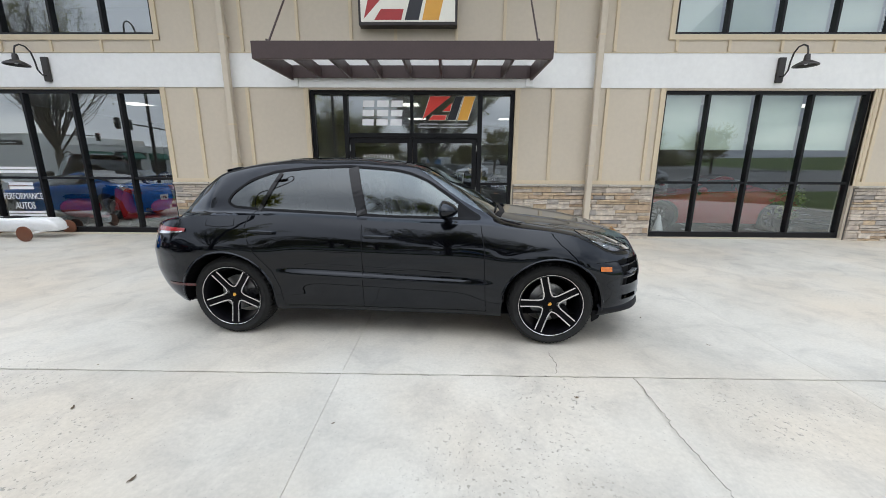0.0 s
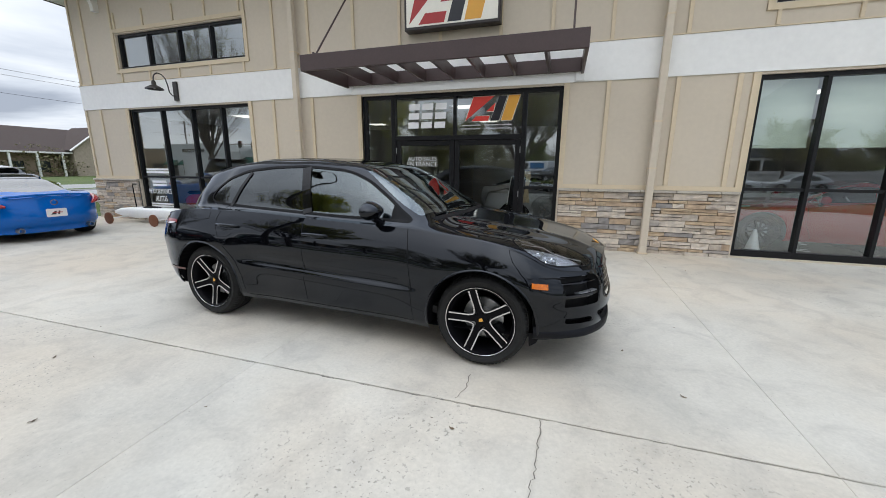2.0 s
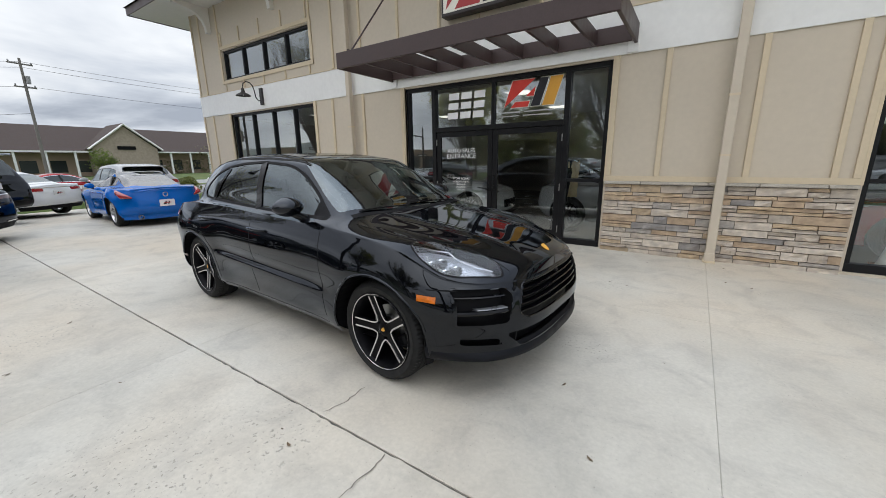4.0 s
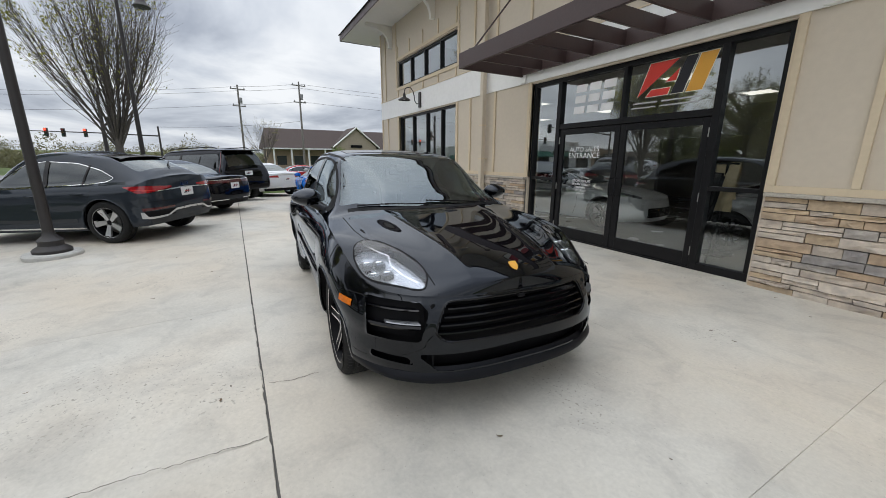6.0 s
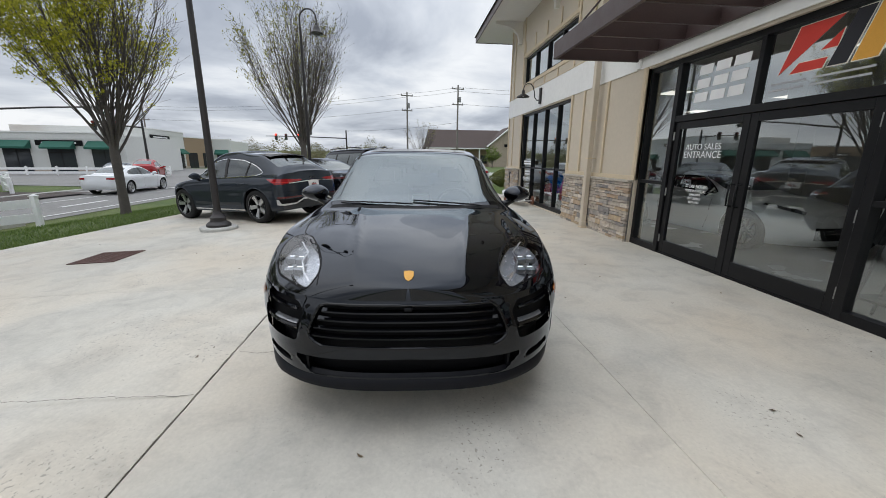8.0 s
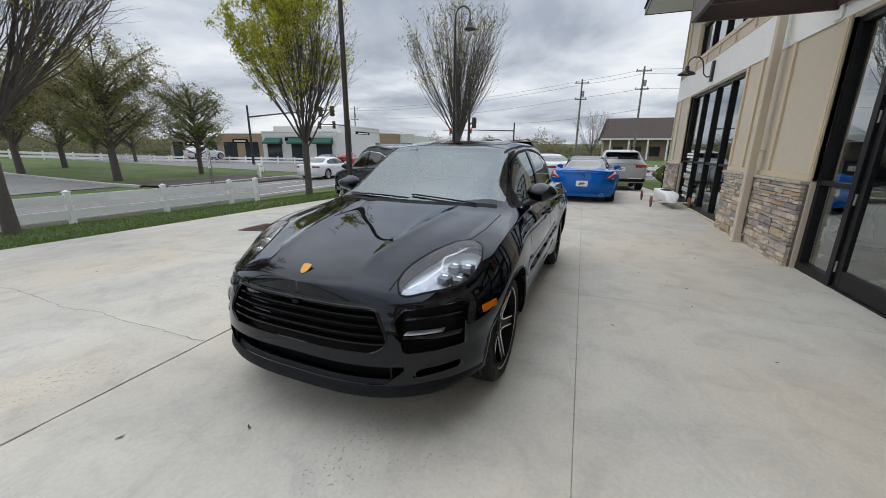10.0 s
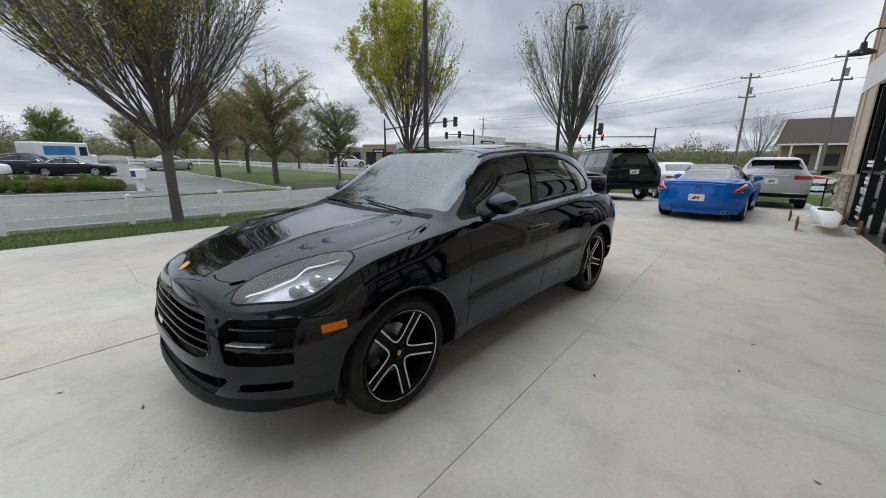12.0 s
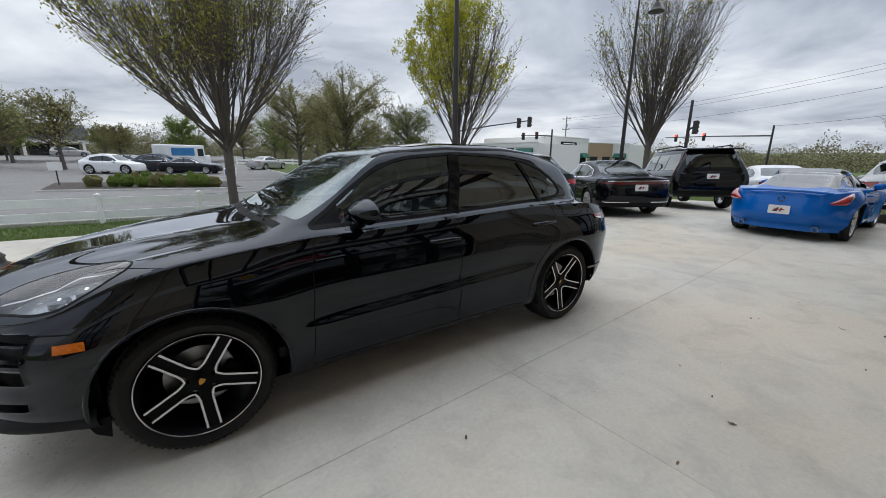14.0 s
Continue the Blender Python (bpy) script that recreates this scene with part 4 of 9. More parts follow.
    for xa in (wb / 2, -wb / 2):
        for sg in (1, -1):
            if wheel0 is None:
                wheel0 = make_wheel(R, s["rim"], s.get("tyre_w", 0.245), wheel[0], wheel[1], wheel_mats[0], wheel_mats[1], root, detail=detail)
                w = wheel0
            else:
                w = copy_thing(wheel0, Matrix())
            w.matrix_basis = pose(xa, sg * (sh.W - s.get("wheel_in", 0.035) - s.get("tyre_w", 0.245) / 2), R, 0, s.get('phase', (10, 40, 20, 55))[(0 if xa > 0 else 2) + (0 if sg > 0 else 1)], 0 if sg > 0 else 180)
    return root, sh, dict(Vr=Vr, holes=holes, Vc=Vc, Ghl=Ghl, body=b)


def front_x(sh, y, z):
    """Where the nose stands at a place across and up."""
    j = int(np.clip(round((z - sh.ring[0, 0, 2]) / (sh.ring[0, -1, 2] - sh.ring[0, 0, 2]) * (sh.ns - 1)), 0, sh.ns - 1))
    k = sh.nu // 2
    return float(np.interp(abs(y), sh.ring[:k, j, 1], sh.ring[:k, j, 0]))


def ring_patch(sh, k0, k1, zlo, zhi, lift, rows=5, side=1):
    """A patch that lies on the side rings between two places round the car."""
    bm = bmesh.new()
    cols = []
    for k in range(k0, k1):
        col = sh.ring[k]
        f = (k - k0) / max(1, k1 - k0 - 1)
        a, b = zlo(f), zhi(f)
        vs = []
        for i in range(rows):
            z = a + (b - a) * i / (rows - 1)
            x, y = np.interp(z, col[:, 2], col[:, 0]), np.interp(z, col[:, 2], col[:, 1])
            vs.append(bm.verts.new((x + sh.N[k, 0] * lift, side * (y + sh.N[k, 1] * lift), z)))
        cols.append(vs)
    for p, q in zip(cols, cols[1:]):
        for i in range(rows - 1):
            bm.faces.new((p[i], q[i], q[i + 1], p[i + 1]))
    if side < 0:
        bmesh.ops.reverse_faces(bm, faces=bm.faces)
    return bm


def cap_band(sh, pts, width, lift, side=1):
    """A thin band on the hood or roof along a line of (x, y)."""
    bm = bmesh.new()
    prev = None
    for i, (x, y) in enumerate(pts):
        a, b = pts[max(i - 1, 0)], pts[min(i + 1, len(pts) - 1)]
        d = np.array([b[0] - a[0], b[1] - a[1]]); d /= np.linalg.norm(d) + 1e-9
        pair = []
        for sg in (1, -1):
            xx, yy = x - sg * d[1] * width / 2, y + sg * d[0] * width / 2
            z = float(sh.cap_z(np.array([xx]), np.array([yy]))[0])
            pair.append(bm.verts.new((xx, side * yy, z + lift)))
        if prev:
            bm.faces.new((prev[0], prev[1], pair[1], pair[0]) if side > 0 else (prev[1], prev[0], pair[0], pair[1]))
        prev = pair
    return bm


def door_mirror(root, mat, at, sg, size=1.0):
    x, y, z = at
    bm = bmesh.new()
    bmesh.ops.create_uvsphere(bm, u_segments=20, v_segments=12, radius=1.0)
    for v in bm.verts:
        c = v.co
        c.x = c.x * 0.125 * size if c.x > 0 else c.x * 0.05 * size
        w = 1.0 - 0.22 * max(0, c.y)
        c.y *= 0.135 * size
        c.z *= 0.084 * size * w * (1.0 - 0.25 * max(0, c.x) / 0.125)
    for v in bm.verts:
        v.co = Vector((x + v.co.x, sg * (y + v.co.y), z + v.co.z))
    if sg < 0:
        bmesh.ops.reverse_faces(bm, faces=bm.faces)
    mi = part("door_mirror", bm, mat, root, smooth=60)
    bm = bmesh.new()
    tube(bm, [(x + 0.03, sg * (y - 0.16 * size), z - 0.13 * size), (x + 0.02, sg * (y - 0.09 * size), z - 0.085 * size), (x + 0.01, sg * (y - 0.02), z - 0.05 * size)], [0.045 * size, 0.034 * size, 0.03 * size], 10)
    part("mirror_arm", bm, GLOSS_BLACK, mi, smooth=60)
    return mi


def plate_on(root, at, rz, tilt, name="plate", dark=True):
    """A dealer's tag: white plate in a dark holder, with a small dark and red mark."""
    m = pose(*at, tilt, 0, rz)
    bm = bmesh.new(); plate(bm, rounded([(-0.16, -0.08), (0.16, -0.08), (0.16, 0.08), (-0.16, 0.08)], 0.02), 0.012, m)
    p = part("dealer_tag", bm, PLATE, root, "white dealer tag in a dark holder")
    bm = bmesh.new(); plate(bm, [(-0.10, -0.035), (-0.03, 0.035), (0.0, 0.035), (-0.02, -0.035)], 0.004, m @ pose(0, -0.004, 0))
    plate(bm, [(0.01, -0.035), (0.03, 0.035), (0.055, 0.035), (0.035, -0.035)], 0.004, m @ pose(0, -0.004, 0))
    part("tag_mark", bm, BLACK_VINYL, p)
    bm = bmesh.new(); plate(bm, [(-0.075, -0.005), (0.08, -0.005), (0.085, 0.012), (-0.07, 0.012)], 0.004, m @ pose(0, -0.007, 0))
    part("tag_stripe", bm, DARKRED, p)
    return p


def cabin(root, sh, x0=0.62, seats=(-0.1, -1.0), zf=0.42, driver=1):
    """Dash, wheel, seats: what shows through the glass."""
    W = sh.W
    zb = float(sh.shoulder(0.3))
    bm = bmesh.new()
    box(bm, x0 - 0.28, x0 + 0.42, -W + 0.16, W - 0.16, zb - 0.22, zb - 0.02, bevel=0.06, seg=3)
    part("dashboard", bm, CABIN, root, smooth=50)
    bm = bmesh.new()
    revolve(bm, [(0.175 + 0.016 * math.cos(a), 0.016 * math.sin(a)) for a in np.linspace(0, 2 * math.pi, 10)[:-1]], 32, "x", closed=True)
    box(bm, -0.012, 0.012, -0.17, 0.17, -0.02, 0.02)
    box(bm, -0.02, 0.03, -0.06, 0.06, -0.05, 0.05, bevel=0.015)
    bm.transform(pose(x0 - 0.36, driver * 0.37, zb - 0.02, 0, 22, 0))
    part("steering_wheel", bm, CABIN, root, smooth=50)
    for row, xs in enumerate(seats):
        for y in (0.37, -0.37):
            bm = bmesh.new()
            box(bm, xs - 0.05, xs + 0.45, y - 0.25, y + 0.25, zf, zf + 0.18, bevel=0.05, seg=2)
            b2 = bmesh.new(); box(b2, -0.07, 0.07, y - 0.25, y + 0.25, 0, 0.62, bevel=0.05, seg=2)
            b2.transform(pose(xs, 0, zf + 0.12, 0, -16, 0))
            me = bpy.data.meshes.new("tmp"); b2.to_mesh(me); b2.free(); bm.from_mesh(me); bpy.data.meshes.remove(me)
            b2 = bmesh.new(); box(b2, -0.045, 0.045, y - 0.13, y + 0.13, 0, 0.19, bevel=0.04, seg=2)
            b2.transform(pose(xs - 0.21, 0, zf + 0.76, 0, -12, 0))
            me = bpy.data.meshes.new("tmp"); b2.to_mesh(me); b2.free(); bm.from_mesh(me); bpy.data.meshes.remove(me)
            part("car_seat", bm, LEATHER, root, smooth=50)
    bm = bmesh.new(); box(bm, seats[-1] - 0.3, x0 + 0.4, -W + 0.14, W - 0.14, zf - 0.08, zf - 0.02)
    part("cabin_floor", bm, CABIN, root)


# the car in the middle
MAIN = dict(
    xf=2.335, xr=-2.36, W=0.955, wb=2.807, R=0.36, rim=0.268, tyre_w=0.255, wheel_in=0.035, phase=(-30, -57, -36, -36), gap=0.062, flare=0.030, flare_w=0.21, door_dip=0.022,
    nose=2.95, fa=1.05, tail=3.2, ra=0.8, sharp=42,
    sill=[(2.335, 0.30), (1.85, 0.26), (1.0, 0.245), (-1.0, 0.25), (-1.85, 0.29), (-2.36, 0.40)],
    shoulder=[(2.335, 0.765), (2.15, 0.768), (2.0, 0.78), (1.88, 0.81), (1.75, 0.875), (1.6, 0.94), (1.35, 0.99), (0.95, 1.02), (0.0, 1.05), (-1.0, 1.085), (-1.65, 1.075), (-1.9, 1.04), (-2.1, 0.99), (-2.36, 0.94)],
    top=[(2.335, 0.77), (2.315, 0.785), (2.285, 0.815), (2.245, 0.845), (2.19, 0.874), (2.10, 0.905), (2.0, 0.932), (1.6, 1.005), (1.2, 1.06), (1.05, 1.085), (0.97, 1.11), (0.85, 1.19), (0.6, 1.335), (0.40, 1.445), (0.25, 1.512), (0.1, 1.542), (-0.05, 1.558), (-0.35, 1.582), (-0.8, 1.578), (-1.1, 1.55), (-1.35, 1.51), (-1.58, 1.45), (-1.72, 1.375), (-1.88, 1.275), (-2.02, 1.165), (-2.15, 1.045), (-2.25, 0.98), (-2.36, 0.955)],
    front_glass=glass('clear_side_glass', (0.22, 0.29, 0.31), 0.13, sheen=(0.88, 0.97, 1.0)), tap=[(2.335, 1.0), (-1.15, 1.0), (-1.42, 0.965), (-1.6, 0.935), (-1.75, 0.87), (-1.9, 0.79), (-2.05, 0.72), (-2.36, 0.70)], sail=0.60, surround_mat=SATIN_BLACK, cut_r=0.016, ws_r=0.045, pillar_w=0.088, cab=[(2.335, 0), (1.0, 0), (0.80, 0.4), (0.45, 1), (-1.9, 1), (-2.15, 0.5), (-2.3, 0), (-2.36, 0)],
    pw=[(2.335, 2.8), (2.1, 2.9), (1.85, 4.2), (1.5, 5.5), (1.15, 4.5), (0.7, 3.3), (-1.5, 3.0), (-2.0, 2.8), (-2.36, 2.8)],
    qw=[(2.335, 1.0), (1.25, 1.06), (0.85, 1.35), (0.3, 1.62), (-1.5, 1.6), (-1.9, 1.45), (-2.2, 1.0), (-2.36, 1.0)],
    side_in=[(0, 0.085), (0.08, 0.05), (0.22, 0.03), (0.45, 0.022), (0.66, 0.0), (0.76, 0.007), (0.84, 0.021), (0.92, 0.045), (1, 0.076)],
    nose_in=[(0, 0.05), (0.1, 0.012), (0.35, 0.0), (0.6, 0.012), (0.85, 0.04), (1, 0.072)],
    tail_in=[(0, 0.16), (0.15, 0.06), (0.4, 0.0), (0.62, 0.01), (0.8, 0.05), (1, 0.09)],
    creases=[(0.27, 0.98, 2.24, 0.017, 0.045, 0.13), (0.66, 1.15, 1.95, -0.010, 0.05, 0.03)],
    dlo=[(0.82, 1.074), (0.09, 1.085), (-0.27, 1.098), (-1.10, 1.130), (-1.38, 1.148), (-1.445, 1.185), (-1.395, 1.265), (-1.24, 1.375), (-1.02, 1.452), (-0.68, 1.488), (-0.34, 1.500), (0.05, 1.472), (0.19, 1.443), (0.34, 1.382), (0.52, 1.265), (0.68, 1.155)], dlo_r=0.06,
    pillars=(-0.28, -1.024), lean=(0.067, -0.101), surround=0.020, rear_div_drop=0.03,
    windscreen=[(0.99, 0.30), (0.855, 0.745), (0.60, 0.682), (0.36, 0.622), (0.22, 0.585), (0.13, 0.25)], ws_x=(0.0, 1.3),
    backlight=[(-1.885, 0.25), (-1.90, 0.58), (-2.10, 0.66), (-2.13, 0.25)], bl_x=(-2.3, -1.8),
    headlamp=[(2.15, 0.545), (2.09, 0.505), (2.01, 0.508), (1.88, 0.550), (1.76, 0.600), (1.63, 0.665), (1.59, 0.730), (1.615, 0.80), (1.72, 0.838), (1.84, 0.822), (1.94, 0.770), (2.05, 0.670), (2.13, 0.590)],
    nose_cuts=[("grille", [(-0.3, 0.53), (0.47, 0.53), (0.53, 0.575), (0.505, 0.65), (0.46, 0.737), (-0.3, 0.75)], 1.95, 3),
               ("intake", [(0.605, 0.530), (0.585, 0.60), (0.555, 0.69), (0.59, 0.740), (0.828, 0.746), (0.84, 0.64), (0.842, 0.530)], 1.72, 3),
               ("lower_intake", [(-0.3, 0.36), (0.52, 0.36), (0.63, 0.46), (-0.3, 0.478)], 1.9, 3),
               ("slot", [(0.63, 0.392), (0.82, 0.402), (0.835, 0.442), (0.67, 0.438)], 1.72, 3)],
    shut=[[(0.80, 1.03), (0.83, 0.85), (0.85, 0.42), (0.86, 0.30)], [(-0.20, 1.06), (-0.19, 0.8), (-0.20, 0.30)], [(-1.13, 1.13), (-1.185, 1.075), (-1.208, 1.0), (-1.20, 0.93), (-1.137, 0.796), (-0.983, 0.609), (-0.925, 0.47), (-0.905, 0.30)], [(0.86, 0.292), (-0.88, 0.292)],
          [(-1.305, 1.0), (-1.31, 1.06), (-1.36, 1.088), (-1.45, 1.094), (-1.53, 1.085), (-1.56, 1.045), (-1.555, 0.998), (-1.43, 0.988), (-1.305, 1.0)], [(1.70, 0.744), (1.985, 0.742)]],
    handles=[(-0.06, 0.93), (-1.05, 0.955)],
)


def main_car():
    m = pose(-0.396, 3.912, 0, 0, 0, -3.2)
    root, sh, got = build_car("sport_utility_car", "glossy black compact sport utility car parked on the concrete pad", MAIN, P_BLACK, m, fine=1.6, windows=TINT, screen=SCREEN, wheel=("double", 5), wheel_mats=(DARK_ALLOY, MACHINED), detail=True)
    Vr, holes, Vc, Ghl = got["Vr"], got["holes"], got["Vc"], got["Ghl"]
    # dark linings behind the openings of the nose
    for nm, F in holes.items():
        if not len(F):
            continue
        V = Vr.copy()
        V[:, 0] -= 0.085
        if nm in ("intake", "slot"):
            part(nm + "_lining", joined_mesh(nm, [compact(V, F)]), SATIN_BLACK, root)
            part(nm + "_lining", joined_mesh(nm, [compact(V * np.array([1, -1, 1]), F[:, ::-1])]), SATIN_BLACK, root)
        else:
            part(nm + "_lining", joined_mesh(nm, [both_sides(*compact(V, F))], weld=0.001), SATIN_BLACK, root)
    # dark core filling the nose behind the openings
    keep = np.where(sh.P[:, 0] > 1.80)[0]
    R = sh.ring[keep].copy()
    R[:, :, :2] -= sh.N[keep][:, None, :] * 0.09
    R[:, :, 1] = np.maximum(R[:, :, 1], 0)
    nk, ns = len(keep), sh.ns
    idx = np.arange(nk * ns).reshape(nk, ns)
    Fq = np.stack([idx[:-1, :-1], idx[1:, :-1], idx[1:, 1:], idx[:-1, 1:]], -1).reshape(-1, 4)
    part("bumper_core", joined_mesh("bumper_core", [both_sides(R.reshape(-1, 3), Fq)], weld=0.001), SATIN_BLACK, root)
    # cheeks between the grille mouth and the side intakes
    for sg in (1, -1):
        bm = bmesh.new()
        zs = np.linspace(0.36, 0.752, 12)
        rows = [[bm.verts.new((front_x(sh, 0.545, z) - dx, sg * yy, z)) for z in zs] for dx, yy in ((0.30, 0.55), (0.012, 0.55), (0.012, 0.538), (0.30, 0.538))]
        for a, b in zip(rows, rows[1:]):
            for k in range(len(zs) - 1):
                bm.faces.new((a[k], b[k], b[k + 1], a[k + 1]))
        bmesh.ops.recalc_face_normals(bm, faces=bm.faces)
        part("grille_cheek", bm, SATIN_BLACK, root)
    # grille bars
    for i, z in enumerate((0.572, 0.615, 0.658, 0.70)):
        half_w = 0.525 - 0.07 * (z - 0.572) / 0.128
        bm = bmesh.new()
        ys = np.linspace(-half_w, half_w, 33)
        rows = [[bm.verts.new((front_x(sh, y, z) - dx, y, z + dz)) for y in ys] for dx, dz in ((0.045, 0.010), (0.012, 0.005), (0.010, -0.003), (0.045, -0.008))]
        for a, b in zip(rows, rows[1:]):
            for k in range(len(ys) - 1):
                bm.faces.new((a[k], b[k], b[k + 1], a[k + 1]))
        bmesh.ops.recalc_face_normals(bm, faces=bm.faces)
        part("grille_bar", bm, GLOSS_BLACK, root, "thin gloss black slat", smooth=30)
    # frame round the grille mouth
    bm = bmesh.new()
    pts = rounded([(-0.47, 0.527), (0.47, 0.527), (0.535, 0.575), (0.51, 0.65), (0.462, 0.742), (-0.462, 0.742), (-0.51, 0.65), (-0.535, 0.575)], 0.04)
    tube(bm, [(front_x(sh, y, z) - 0.006, y, z) for y, z in dense(pts + [pts[0]], 0.05)], 0.009, 6, caps=False)
    part("grille_surround", bm, GLOSS_BLACK, root, smooth=60)
    bm = bmesh.new(); box(bm, front_x(sh, 0, 0.725) - 0.03, front_x(sh, 0, 0.725) + 0.004, -0.022, 0.022, 0.715, 0.735, bevel=0.005)
    part("front_camera", bm, SATIN_BLACK, root)
    for sg in (1, -1):
        # side intakes: two slats, the lower one silver-edged with a lamp strip
        for z, w, mt, nm in ((0.692, 0.007, GLOSS_BLACK, "intake_slat"), (0.622, 0.005, plain("dim_lamp_strip", (0.22, 0.225, 0.235), 0.3, metal=0.6), "intake_lamp"), (0.602, 0.012, GLOSS_BLACK, "intake_slat")):
            bm = bmesh.new()
            ys = np.linspace(0.60, 0.755 if nm == "intake_lamp" else 0.836, 12)
            rows = [[bm.verts.new((front_x(sh, y, z) - dx, sg * y, z + dz)) for y in ys] for dx, dz in ((0.05, w), (0.014, w), (0.006, 0), (0.014, -w), (0.05, -w))]
            for a, b in zip(rows, rows[1:]):
                for k in range(len(ys) - 1):
                    bm.faces.new((a[k], b[k], b[k + 1], a[k + 1]))
            bmesh.ops.recalc_face_normals(bm, faces=bm.faces)
            part(nm, bm, mt, root, smooth=40)
        km = [k for k in range(sh.nu // 2) if 1.765 < sh.P[k, 0] < 1.895]
        bm = ring_patch(sh, km[0], km[-1] + 1, lambda f: 0.666 + 0.012 * f, lambda f: 0.704 + 0.012 * f, 0.006, 3, sg)
        part("side_marker", bm, AMBER, root, "amber side marker")
        # fog/sensor dots in the bumper
        bm = bmesh.new(); revolve(bm, [(0.0, 0.006), (0.014, 0.005), (0.016, 0.0)], 14, "x", centre=(front_x(sh, 0.53, 0.72) - 0.002, sg * 0.53, 0.72))
        part("parking_sensor", bm, SATIN_BLACK, root)
        # tail lamp round the corner
        k0 = int(np.argmax((sh.P[:, 0] < -1.74)))
        bm = ring_patch(sh, k0, sh.nu, lambda f: 0.895 + 0.05 * (1 - f) ** 4, lambda f: 0.985 - 0.012 * (1 - f) ** 2, 0.008, 5, sg)
        part("tail_lamp", bm, RED_LAMP, root, "red tail lamp", smooth=60)
        bm = ring_patch(sh, k0 + 1, k0 + (sh.nu - k0) // 2, lambda f: 0.912 + 0.03 * (1 - f) ** 4, lambda f: 0.938 + 0.012 * (1 - f) ** 4, 0.011, 2, sg)
        part("tail_lamp_strip", bm, CHROME, root)
        bm = ring_patch(sh, k0 - 3, k0 + 16, lambda f: 0.46, lambda f: 0.482, 0.006, 3, sg)
        part("rear_reflector", bm, plain("dark_red_lens", (0.07, 0.004, 0.006), 0.15, coat=0.6), root, "dark red reflector")
        # mirrors
        door_mirror(root, P_BLACK, (0.50, 0.955, 1.16), sg, 0.92)
        # headlamps: glass over a dark bowl with four small lamps and a bright blade
        Vm = Vc * np.array([1, sg, 1])
        F = Ghl if sg > 0 else Ghl[:, ::-1]
        if len(F):
            hl = part("headlamp", joined_mesh("headlamp", [compact(Vm + np.array([0, 0, 0.002]), F)], smooth=60), LAMP_GLASS, root, "clear headlamp glass over dark bowl")
            Vb = Vm.copy(); Vb[:, 2] -= 0.08; Vb[:, 0] -= 0.015
            part("headlamp_bowl", joined_mesh("headlamp_bowl", [compact(Vb, F)], smooth=60), plain("lamp_reflector", (0.46, 0.475, 0.50), 0.25, metal=0.5, vary=0.25, scale=22), hl)
            for lx, ly in ((1.745, 0.762), (1.775, 0.695), (1.84, 0.745), (1.875, 0.675)):
                bm = bmesh.new()
                z = float(sh.cap_z(np.array([lx]), np.array([ly]))[0])
                box(bm, lx - 0.036, lx + 0.036, sg * ly - 0.034, sg * ly + 0.034, z - 0.10, z - 0.052, bevel=0.01)
                part("headlamp_module", bm, plain("lamp_bowl", (0.16, 0.17, 0.18), 0.3, metal=0.6), hl)
                bm = bmesh.new()
                box(bm, lx - 0.008, lx + 0.008, sg * ly - 0.018, sg * ly + 0.018, z - 0.08, z - 0.049, bevel=0.005)
                part("headlamp_lens", bm, glow("day_lamp", (0.92, 0.96, 1.0), 1.0), hl, "lit white day lamp")
            bm = cap_band(sh, dense([(1.655, 0.722), (1.80, 0.640), (1.88, 0.655), (1.99, 0.615), (2.08, 0.56)], 0.03), 0.009, -0.02, sg)
            part("headlamp_blade", bm, SILVER_ALLOY, hl)
            rim_line = rounded(MAIN["headlamp"], 0.05)
            part("headlamp_gasket", cap_band(sh, dense(rim_line + [rim_line[0]], 0.03), 0.009, 0.0022, sg), SATIN_BLACK, hl, "black seal round the lamp")
        # hood gap, wiper, roof rail
        part("hood_gap", cap_band(sh, dense([(1.06, 0.76), (1.40, 0.755), (1.56, 0.73), (1.66, 0.66), (1.80, 0.575), (1.95, 0.52), (2.10, 0.50), (2.20, 0.49)], 0.04), 0.006, 0.0012, sg), SATIN_BLACK, root)
        part("roof_trim", cap_band(sh, dense([(0.30, 0.575), (0.0, 0.60), (-0.5, 0.615), (-1.2, 0.60), (-1.75, 0.56)], 0.05), 0.022, 0.002, sg), SATIN_BLACK, root)
    for y0, y1 in ((-0.02, -0.62), (0.55, -0.02)):
        bm = bmesh.new()
        pts = []
        for t in np.linspace(0, 1, 9):
            y = y0 + (y1 - y0) * t
            x = 0.985 - 0.05 * t
            pts.append((x, y, float(sh.cap_z(np.array([x]), np.array([y]))[0]) + 0.012))
        tube(bm, pts, 0.006, 6)
        part("wiper", bm, SATIN_BLACK, root, smooth=60)
    bm = cap_band(sh, dense([(0.95, -0.70), (1.01, -0.4), (1.025, 0), (1.01, 0.4), (0.95, 0.70)], 0.05), 0.05, 0.0015)
    part("cowl", bm, SATIN_BLACK, root)
    # glass roof panel and mirror base behind the windscreen
    bm = bmesh.new()
    xs, ys = np.linspace(0.02, -1.0, 20), np.linspace(-0.50, 0.50, 15)
    g = [[bm.verts.new((x, y, float(sh.cap_z(np.array([x]), np.array([y]))[0]) + 0.003)) for y in ys] for x in xs]
    for a, b in zip(g, g[1:]):
        for k in range(len(ys) - 1):
            bm.faces.new((a[k], b[k], b[k + 1], a[k + 1]))
    part("roof_glass", bm, GLOSS_BLACK, root, "black glass roof panel", smooth=60)
